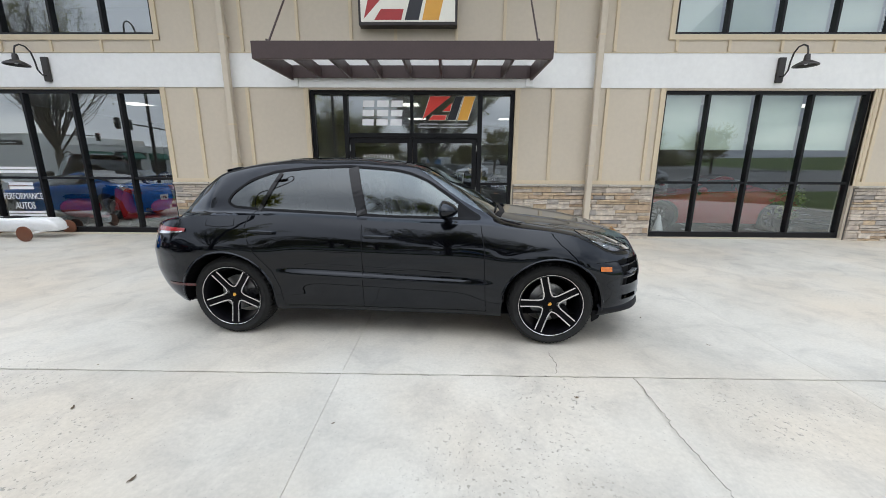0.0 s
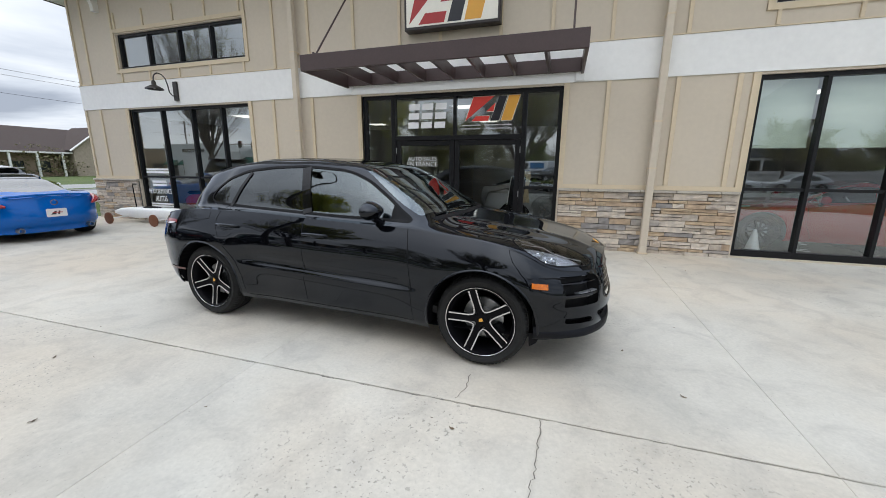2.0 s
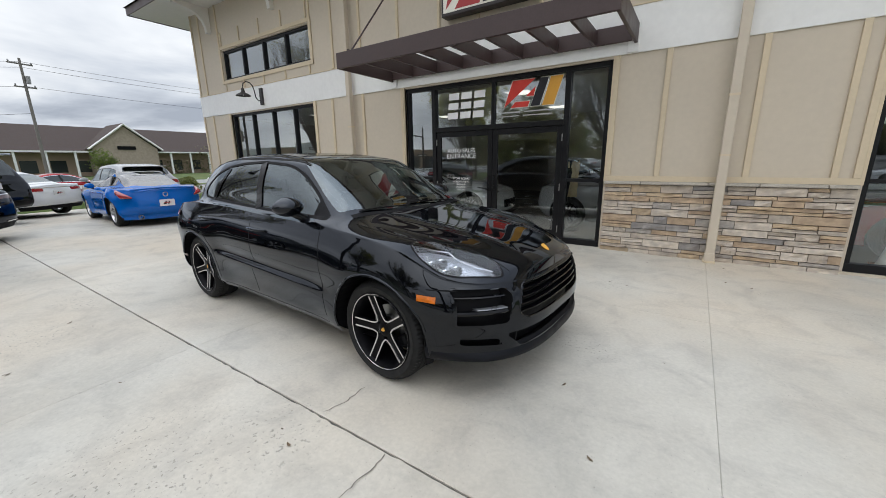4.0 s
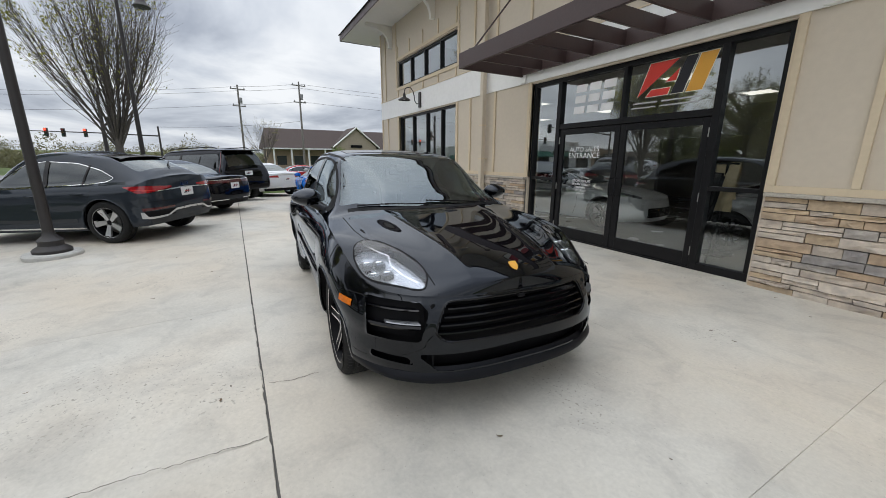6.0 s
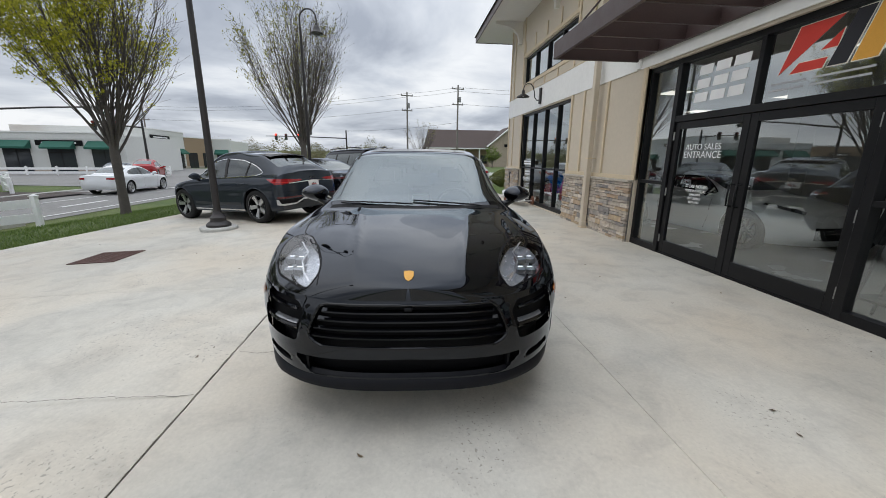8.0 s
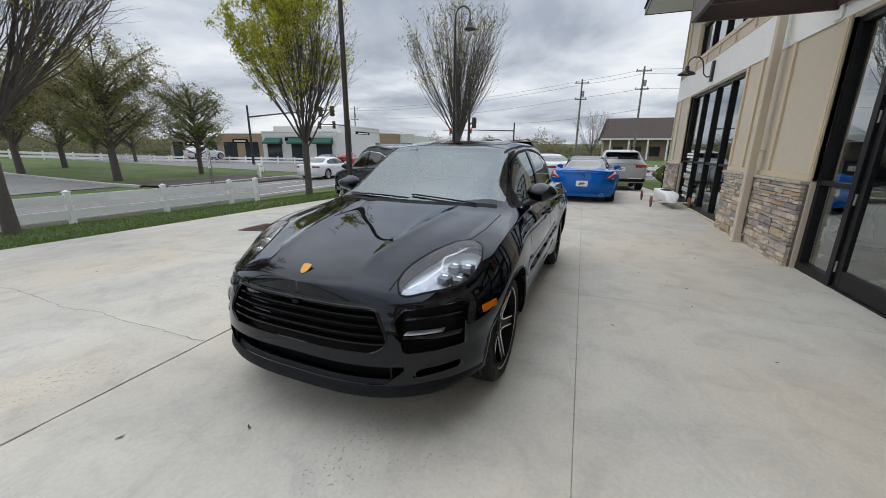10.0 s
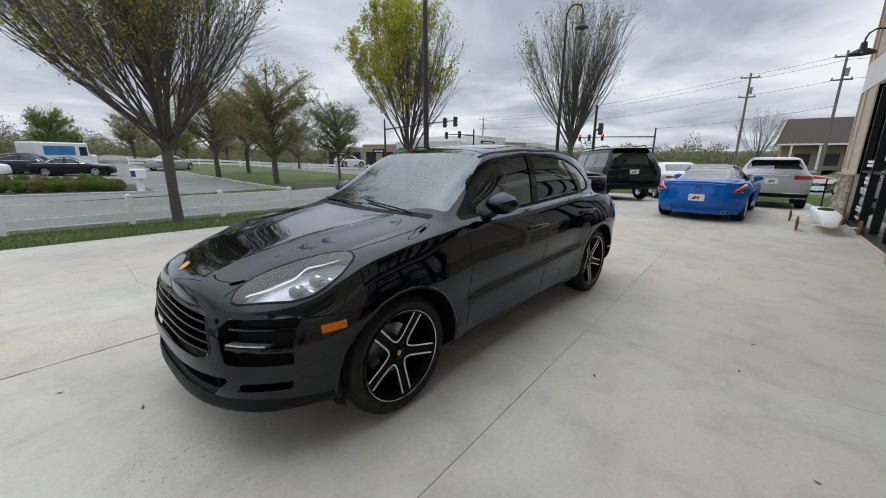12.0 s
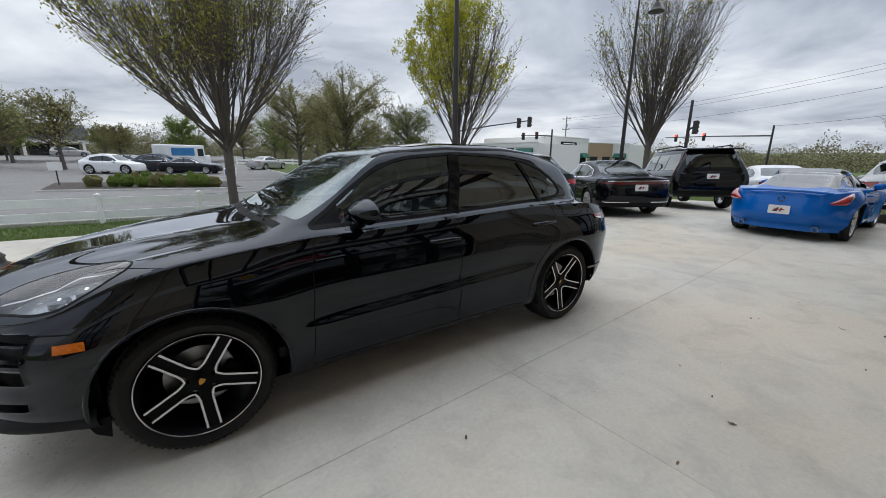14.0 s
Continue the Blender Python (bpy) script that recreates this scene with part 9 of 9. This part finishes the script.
def mast(x, y, h, arm, rz, heads, label="dark traffic signal mast with a long arm", zb=None, drop=0.55):
    z = land(x, y) if zb is None else zb
    root = thing("traffic_signal", label, "traffic signal", pose(x, y, z, 0, 0, rz), "traffic signals")
    bm = bmesh.new(); tube(bm, [(0, 0, -0.1), (0, 0, h)], [0.15, 0.10], 12); part("mast", bm, LAMP_METAL, root, smooth=60)
    bm = bmesh.new(); tube(bm, [(0, 0, h - drop - 0.3), (arm * 0.5, 0, h - drop - 0.08), (arm, 0, h - drop)], [0.09, 0.07, 0.05], 10); part("mast_arm", bm, LAMP_METAL, root, smooth=60)
    for q, lit in heads:
        hx = arm * q
        hd = part("signal_head", boxes((hx - 0.16, hx + 0.16, -0.14, 0.12, h - drop - 0.62, h - drop + 0.36), bevel=0.02), plain("signal_case", (0.02, 0.02, 0.02), 0.5), root)
        for k, c in enumerate(((0.9, 0.05, 0.03), (0.35, 0.2, 0.02), (0.03, 0.22, 0.12))):
            bm = bmesh.new(); revolve(bm, [(0.0, 0.0), (0.10, 0.0), (0.12, 0.05), (0.12, 0.14), (0.11, 0.14), (0.10, 0.03)], 14, "y", centre=(hx, 0.12, h - drop + 0.20 - 0.31 * k))
            mt = glow("signal_red", (1.0, 0.06, 0.03), 3.0) if k == 0 and lit else plain("signal_lens_%d" % k, tuple(v * 0.25 for v in c), 0.3)
            part("signal_lens", bm, mt, hd, smooth=40)


def utility_pole(x, y, h, z=-0.4):
    root = thing("utility_pole", "grey weathered timber utility pole with cross-arms", "utility pole", pose(x, y, z, 0, 0, 12), "utility poles")
    wood = plain("pole_wood", (0.19, 0.175, 0.16), 0.95, vary=0.25, scale=3)
    bm = bmesh.new(); tube(bm, [(0, 0, -0.2), (0.05, 0, h)], [0.16, 0.10], 10); part("pole", bm, wood, root, smooth=60)
    for zz, L in ((h - 0.5, 0.9), (h - 2.6, 0.8)):
        bm = bmesh.new(); box(bm, -0.06, 0.06, -L, L, zz - 0.06, zz + 0.06); part("cross_arm", bm, wood, root)
        for yy in (-L + 0.1, L - 0.1):
            bm = bmesh.new(); revolve(bm, [(0.05, zz + 0.06), (0.07, zz + 0.15), (0.04, zz + 0.26), (0.0, zz + 0.26)], 10, centre=(0, yy, 0)); part("insulator", bm, STEEL, root)
    bm = bmesh.new(); revolve(bm, [(0.16, h - 2.3), (0.18, h - 1.6), (0.0, h - 1.55)], 12, centre=(0.28, 0.2, 0)); part("transformer", bm, STEEL, root, smooth=50)


def wire(p, q, sag, label="black overhead cable between timber poles"):
    bm = bmesh.new()
    a, b = Vector(p), Vector(q)
    tube(bm, [a.lerp(b, t) - Vector((0, 0, sag * 4 * t * (1 - t))) for t in np.linspace(0, 1, 15)], 0.014, 4)
    tagged(part("overhead_cable", bm, SATIN_BLACK), label, "cable", group="overhead cables", kind="")


def shop(x0, y0, x1, y1, h, depth, wall_mat, label, openings=3, awning=True, parapet=0.5, z=-0.2, bar=True):
    """A single-storey shop unit whose front runs from (x0, y0) to (x1, y1), seen from the side of the road."""
    a, b = Vector((x0, y0)), Vector((x1, y1))
    L = (b - a).length
    rz = math.degrees(math.atan2(b.y - a.y, b.x - a.x))
    root = thing("shop_building", label, "building", pose(x0, y0, z, 0, 0, rz), "far shops")
    part("wall", boxes((0, L, 0, depth, -0.3, h), (0, L, -0.05, 0.2, h - parapet, h + 0.12)), wall_mat, root)
    part("plinth", boxes((0, L, -0.06, -0.001, -0.3, 0.55)), STONE_JOINED, root)
    part("roof", boxes((0.2, L - 0.2, 0.2, depth - 0.2, h - 0.3, h - 0.2)), ROOFING, root)
    part("cornice", boxes((-0.05, L + 0.05, -0.12, 0.1, h + 0.12, h + 0.25)), BAND, root)
    for k in range(openings):
        c = L * (k + 0.5) / openings
        w = L / openings * 0.30
        win = part("shop_window", boxes((c - w, c + w, -0.07, -0.002, 0.1, 2.7)), plain("far_glass", (0.03, 0.035, 0.04), 0.08, vary=0.2), root)
        part("mullion", boxes((c - 0.04, c + 0.04, -0.09, -0.071, 0.1, 2.7)), FRAME, win)
        part("mullion", boxes((c - w, c + w, -0.09, -0.071, 2.05, 2.12)), FRAME, win)
        if awning:
            bm = bmesh.new()
            vs = [bm.verts.new(q) for q in ((c - w - 0.2, -0.06, 3.3), (c + w + 0.2, -0.06, 3.3), (c + w + 0.2, -0.85, 2.65), (c - w - 0.2, -0.85, 2.65), (c + w + 0.2, -0.85, 2.45), (c - w - 0.2, -0.85, 2.45), (c + w + 0.2, -0.06, 2.45), (c - w - 0.2, -0.06, 2.45))]
            for f in ((0, 1, 2, 3), (3, 2, 4, 5), (1, 6, 4, 2), (0, 3, 5, 7)):
                bm.faces.new([vs[i] for i in f])
            part("awning", bm, plain("green_awning", (0.015, 0.10, 0.07), 0.8), root, "dark green cloth awning")
    if bar:
        bm = bmesh.new(); box(bm, L * 0.32, L * 0.68, -0.14, -0.06, h - 1.15, h - 0.6, bevel=0.05); part("sign_board", bm, SATIN_BLACK, root)
        part("sign_bar", boxes((L * 0.37, L * 0.63, -0.155, -0.141, h - 0.95, h - 0.8)), WHITE_VINYL, root)


def gabled_building():
    """Long low building with a brown roof and a stone gable."""
    root = thing("long_building", "long low building with a brown shingle roof and stone gable", "building", pose(-84, 8.5, -0.4), kind="")
    part("wall", boxes((-10, 0, 0.4, 60, 0, 4.5)), plain("far_siding", (0.36, 0.27, 0.20), 0.85), root)
    bm = bmesh.new()
    c = [bm.verts.new(q) for q in ((2.4, -0.4, 4.1), (2.4, 60, 4.1), (-5.5, 60, 8.5), (-5.5, 0.6, 8.5), (-13.4, -0.4, 4.1), (-13.4, 60, 4.1))]
    for f in ((0, 1, 2, 3), (3, 2, 5, 4), (0, 3, 4)):
        bm.faces.new([c[i] for i in f])
    part("roof", bm, ROOFING, root)
    part("fascia", boxes((2.38, 2.46, -0.4, 60, 3.88, 4.14)), BAND, root)
    for k, yc in enumerate((18.5, 41.5)):
        bm = bmesh.new()
        pts = [(yc - 4.6, 0), (yc + 4.6, 0), (yc + 4.6, 4.6), (yc, 8.4), (yc - 4.6, 4.6)]
        f = [bm.verts.new((2.7, u, v)) for u, v in pts]; g = [bm.verts.new((-4, u, v)) for u, v in pts]
        bm.faces.new(f); 
        for i in range(5):
            j = (i + 1) % 5; bm.faces.new((f[i], g[i], g[j], f[j]))
        bmesh.ops.recalc_face_normals(bm, faces=bm.faces)
        gb = part("gable", bm, plain("far_stone", (0.36, 0.30, 0.235), 0.9, vary=0.3, scale=3), root, "stone-faced gable")
        bm = bmesh.new()
        for s in (-1, 1):
            vs = [bm.verts.new(q) for q in ((3.1, yc, 8.6), (3.1, yc + s * 5.3, 4.3), (-5, yc + s * 5.3, 4.3), (-5, yc, 8.6), (3.1, yc, 8.85), (3.1, yc + s * 5.4, 4.5), (-5, yc + s * 5.4, 4.5), (-5, yc, 8.85))]
            for q in ((0, 1, 5, 4), (4, 5, 6, 7), (1, 2, 6, 5)):
                bm.faces.new([vs[i] for i in q])
        bmesh.ops.recalc_face_normals(bm, faces=bm.faces)
        part("gable_roof", bm, ROOFING, gb)
        for s in (-1, 1):
            bm = bmesh.new(); tube(bm, [(3.16, yc, 8.67), (3.16, yc + s * 5.3, 4.38)], 0.16, 4); part("barge_board", bm, BAND, gb)
        part("sign_bar", boxes((2.75, 2.85, yc - 1.3, yc + 1.3, 4.4, 5.0)), SATIN_BLACK, gb)
    for k in range(16):
        y = 1.5 + 3.4 * k
        part("porch_post", boxes((2.1, 2.35, y - 0.14, y + 0.14, 0, 3.9)), BAND, root)
        part("far_window", boxes((0.001, 0.05, y + 0.7, y + 2.6, 0.7, 2.6)), plain("far_glass", (0.03, 0.035, 0.04), 0.08), root)


def strip_mall():
    root = thing("strip_mall", "long low shopping row with a dark hipped roof and white columns", "building", pose(8.8, -88, 1.35, 0, 0, 8))
    part("wall", boxes((0, 45, -8, -1.8, -0.5, 2.6)), plain("far_brick", (0.30, 0.25, 0.21), 0.9), root)
    part("fascia", boxes((-0.4, 45, -0.4, 0.0, 2.2, 2.8)), BAND, root)
    bm = bmesh.new()
    c = [bm.verts.new(q) for q in ((-0.8, 0.4, 2.8), (46, 0.4, 2.8), (46, -9, 2.8), (-0.8, -9, 2.8), (-0.4, -4.3, 5.6), (46, -4.3, 5.6))]
    for f in ((0, 1, 5, 4), (3, 4, 5, 2), (0, 4, 3)):
        bm.faces.new([c[i] for i in f])
    part("roof", bm, plain("dark_shingle", (0.035, 0.037, 0.042), 0.9, vary=0.25), root)
    for k in range(12):
        x = 0.3 + 3.7 * k
        part("column", boxes((x - 0.2, x + 0.2, -0.4, 0.0, -0.5, 2.2)), BAND, root)
        part("shop_window", boxes((x + 0.6, x + 3.2, -1.79, -1.7, 0.1, 2.0)), plain("far_glass", (0.03, 0.035, 0.04), 0.08), root)


def step_van():
    v = thing("step_van", "white delivery van with a blue picture panel", "van", pose(-2.2, -41.2, land(-2, -41), 0, 0, 212))
    part("van_body", boxes((-2.4, 1.8, -0.95, 0.95, 0.45, 2.5), bevel=0.08), P_WHITE, v)
    part("van_nose", boxes((1.8, 2.5, -0.92, 0.92, 0.45, 1.5), bevel=0.12), P_WHITE, v)
    part("van_screen", boxes((1.79, 1.83, -0.8, 0.8, 1.55, 2.25)), plain("far_glass", (0.03, 0.035, 0.04), 0.08), v)
    for sg in (1, -1):
        part("picture_panel", boxes((-1.8, 0.6, sg * 0.95 - 0.01, sg * 0.95 + 0.015, 1.45, 2.2)), plain("blue_panel", (0.03, 0.18, 0.42), 0.4, vary=0.5, scale=1.5), v, "blue picture panel")
        part("cab_window", boxes((0.95, 1.6, sg * 0.95 - 0.01, sg * 0.95 + 0.015, 1.4, 2.15)), plain("far_glass", (0.03, 0.035, 0.04), 0.08), v)
    for x in (-1.5, 1.6):
        for sg in (1, -1):
            bm = bmesh.new(); revolve(bm, [(0.2, -0.13), (0.36, -0.13), (0.4, 0), (0.36, 0.13), (0.2, 0.13)], 20, "y", centre=(x, sg * 0.84, 0.40)); part("wheel", bm, RUBBER, v, smooth=40)


def mailbox(x, y):
    z = land(x, y)
    m = thing("mailbox", "white vinyl mailbox on a post", "mailbox", pose(x, y, z, 0, 0, 15))
    part("mail_post", boxes((-0.13, 0.13, -0.15, 0.15, -0.1, 0.75), bevel=0.008), VINYL, m)
    part("mail_box", boxes((-0.24, 0.24, -0.34, 0.34, 0.72, 1.28), bevel=0.04), VINYL, m)
    part("mail_door", boxes((0.242, 0.25, -0.22, 0.22, 0.86, 1.18)), plain("mail_blue", (0.02, 0.05, 0.2), 0.5), m)
    part("mail_collar", boxes((-0.20, 0.20, -0.22, 0.22, 0.0, 0.10), bevel=0.01), VINYL, m)


def lane_sign(x, y):
    z = land(x, y)
    s = thing("lane_sign", "white lane-use sign with black arrows on two posts", "road sign", pose(x, y, z, 0, 0, 58))
    for q in (-0.35, 0.35):
        part("sign_post", boxes((q - 0.03, q + 0.03, 0.012, 0.06, -0.1, 2.0)), STEEL, s)
    part("sign_panel", boxes((-0.5, 0.5, -0.01, 0.01, 1.05, 2.0), bevel=0.004), PLATE, s)
    for q, d in ((-0.24, -0.16), (0.2, 0.14)):
        bm = bmesh.new(); plate(bm, [(q - 0.045, 1.15), (q + 0.045, 1.15), (q + 0.045, 1.5), (q + d + 0.05, 1.72), (q + d + 0.12, 1.68), (q + d, 1.9), (q + d - 0.12, 1.7), (q + d - 0.05, 1.72), (q - 0.045, 1.55)], 0.004, pose(0, -0.014, 0)); part("arrow", bm, BLACK_VINYL, s)


def small_sign(x, y):
    s = thing("notice_sign", "small blank white notice on a dark post", "sign", pose(x, y, land(x, y), 0, 0, 175))
    part("sign_post", boxes((-0.03, 0.03, 0.0, 0.05, -0.1, 1.15)), LAMP_METAL, s)
    part("sign_panel", boxes((-0.32, 0.32, -0.02, 0.0, 0.95, 1.45)), PLATE, s)


def far_woods():
    """Woods along the horizon."""
    r = np.random.RandomState(9)
    Vs, Fs, o = [], [], 0
    for k in range(540):
        a = radians(140 + 165 * r.rand())
        d = 88 + 85 * r.rand()
        x, y = d * math.cos(a), d * math.sin(a)
        h = 1.2 + 3.0 * r.rand() ** 1.6
        V, F = leaf_cloud((x, y, land(x, y) + h * 0.75), (2.4 + 2 * r.rand(), 2.4 + 2 * r.rand(), h), 700, 0.36, k, 0.5)
        Vs.append(V); Fs.append(F + o); o += len(V)
    tagged(part("far_woods", raw("far_woods", np.vstack(Vs), np.vstack(Fs)), leafy("far_leaf", (0.115, 0.11, 0.06), (0.23, 0.215, 0.10), 0.2)), "hazy spring woods along the horizon", "woods", kind="stuff")

# ---- the place ----
ground_sheet()
roads()
showroom()
wall_front = front_wall()
windows_and_doors(wall_front)
eaves()
canopy()
sign()
for px in (-4.27, 2.935):
    downspout(px)
for px in (-7.93, 6.45):
    wall_lamp(px)
main_car()
other_cars()
soapbox()
lamp_post(-4.78, -0.31, 90)
lamp_post(-12.45, -0.15, 85)
lamp_post(2.89, -0.5, 90)
vase_tree("bare vase-shaped street tree with thin yellow-green leaf on grey limbs", (-0.95, -6.5), 8.6, 2.0, 3.75, 4, 0.135, 24000, LEAF_OLIVE, leaf=0.08, bias=(0.9, -0.3), droop=0.75, prim=32, sec=22, ter=7, lean=(0.3, -0.2), bow=0.82)
vase_tree("vase-shaped street tree half in bright yellow-green leaf", (-9.0, -5.1), 7.7, 1.8, 2.4, 7, 0.13, 34000, LEAF, leaf=0.075, bias=(0.9, -1.5), droop=0.5, prim=20, sec=14)
vase_tree("tall vase-shaped street tree nearly bare with light green tips", (-18.4, -1.9), 9.6, 2.3, 2.8, 12, 0.15, 3200, LEAF_OLIVE, leaf=0.10, bias=(0.2, -0.9), droop=0.45, prim=30, sec=15)
fence([(14.6, fence_y(14.6)), (12.2, fence_y(12.2)), (9.8, fence_y(9.8)), (7.4, fence_y(7.4)), (4.75, fence_y(4.75)), (2.33, fence_y(2.33)), (-0.17, fence_y(-0.17)), (-2.55, fence_y(-2.55)), (-4.86, fence_y(-4.86)), (-7.09, fence_y(-7.09)), (-7.65, -6.45)])
fence([(-17.2, -16.0), (-19.6, -18.6), (-22.0, -20.6)], "short white two-rail fence across the road")
fence([(-39 + 0.4 * k, -21 - 2.4 * k) for k in range(14)], "white rail fence before the far shops")
fence([(-9 - 2.3 * k, -52 + 0.6 * k) for k in range(11)], "white rail fence behind the far lot")
fence([(-27, 7.6 + 2.4 * k) for k in range(8)], "white rail fence along the side road")
rb = random.Random(2)
for row, (xs, back, rad) in enumerate((((3.6, 2.7, 2.08, 1.3, 0.72, 0.05, -0.65, -1.2, -1.75, -2.25), 0.0, 0.36), ((2.5, 1.7, 1.05, 0.35, -0.2, -0.75, -1.35, -1.9), 2.9, 0.36))):
    for k, bx in enumerate(xs):
        bw = rad * (0.9 + 0.25 * rb.random())
        dull = row == 0 and k in (0, 4, 6, 9) or row == 1 and k in (1, 3)
        bush((bx, -20.9 - 0.4 * (bx + 2.4) - back), (bw, bw, 0.30 + 0.07 * rb.random()), k + 20 * row, LEAF_DULL if dull else LEAF_BUSH, label="low clipped brownish round bush" if dull else "low clipped green round bush")
bush((-15.6, 8.6), (0.5, 0.5, 0.42), 77, LEAF_DARK, label="round green bush at the corner")
mailbox(-3.1, -20.3)
small_sign(5.3, -25.3)
lane_sign(-10.5, -12.3)
step_van()
mast(-33, -5.5, 6.5, 0.8, 75, ((0.7, False),), "dark traffic signal post with one head", drop=1.9)
mast(-58.8, -5.6, 6.1, 13, 186 + 75, ((0.875, True), (0.75, False), (0.585, True)), drop=0.9)
mast(-31.8, -31.8, 6.7, 13.3, 82, ((0.98, False), (0.86, False)), drop=1.0)
mast(-42, -24.9, 5.8, 5.4, -92, ((0.92, False), (0.47, False)))
utility_pole(-52.5, 11.2, 11.9)
utility_pole(-55.5, 4.0, 11.3)
utility_pole(-70, -42, 10.5)
for dz in (0, 0.5, 2.2):
    wire((-52.5, 11.2, 11.2 - dz), (-55.5, 4.0, 10.7 - dz), 0.1)
    wire((-55.5, 4.0, 10.7 - dz), (-70, -42, 9.8 - dz), 0.9)
    wire((-52.5, 11.2, 11.2 - dz), (-44, 60, 11.0 - dz), 0.9)
wire((-58, -5.6, 5.4), (-52.5, 11.2, 6.5), 0.3)
WHITE_STUCCO = plain("far_stucco", (0.66, 0.66, 0.63), 0.85, vary=0.08)
TAN_STUCCO = plain("far_tan", (0.36, 0.26, 0.17), 0.85, vary=0.1)
shop(-39.0, -56, -39.5, -46, 3.3, 12, plain("far_brick", (0.30, 0.25, 0.21), 0.9), "low brick shop unit", 3, False, z=-0.45)
shop(-39.5, -46, -40.2, -38.5, 3.7, 12, TAN_STUCCO, "tan stucco shop unit", 2, False, z=-0.45)
shop(-40.2, -38.5, -41.2, -26.5, 3.95, 12, WHITE_STUCCO, "white stucco shop unit with green awnings", 3, z=-0.45)
shop(-48, -30.5, -63, -32.2, 5.6, 12, WHITE_STUCCO, "white stucco shop unit with green awnings", 4, z=-0.8)
shop(-63, -32.2, -68.5, -30.5, 4.95, 12, TAN_STUCCO, "tan stucco shop unit", 2, False, z=-0.8, bar=False)
shop(-68.5, -30.5, -68.9, -27.6, 4.9, 12, WHITE_STUCCO, "white stucco shop end unit", 1, z=-0.8, bar=False)
for k in range(8):
    round_tree("broad dull tree just coming into leaf", (7 + 5.2 * k, -43 - 5 * (k % 2)), 7.2 + math.sin(2 * k), 3.3, 70 + k, LEAF_DULL, 2600, leaf=0.22)
gabled_building()
strip_mall()
round_tree("broad dull tree just coming into leaf", (-11.3, -21.0), 8.4, 3.7, 31, LEAF_DULL, 22000, leaf=0.10)
round_tree("broad dull tree just coming into leaf", (-9.8, -27.5), 8.0, 3.8, 32, LEAF_DULL, 18000, leaf=0.10)
round_tree("open green tree in young leaf", (-17.4, -21.9), 6.6, 2.9, 33, LEAF_DARK, 11000, leaf=0.10)
round_tree("broad dull tree just coming into leaf", (-14.6, -33), 7.6, 3.8, 36, LEAF_DULL, 12000, leaf=0.12)
round_tree("grey-green tree in young leaf", (-27, -45), 7.0, 3.3, 38, LEAF_DULL, 3000)
vase_tree("thin bare tree by the far road", (-48, 6.0), 6.6, 1.5, 2.3, 39, 0.10, 500, LEAF_DULL, leaf=0.10, prim=14, sec=9, ter=4, name="tree", group="trees across the road")
round_tree("small yellow-green tree by the gabled building", (-72, 21), 4.2, 1.9, 40, LEAF_BUSH, 1400)
for k in range(13):
    round_tree("grey-green tree in young leaf beyond the lot", (-30 + 4.6 * k + 1.5 * math.sin(3 * k), -58 - 7 * (k % 3)), (6.5 + 1.6 * math.sin(2.3 * k)) * (0.86 if k > 4 else 1.0), 3.4 if k < 5 else 2.6, 50 + k, (LEAF_BUSH, LEAF_DULL, LEAF_DARK)[k % 3], 7000, leaf=0.15)
far_woods()
cracks()
debris()
grass_blades()
stones(wall_front)
pad()
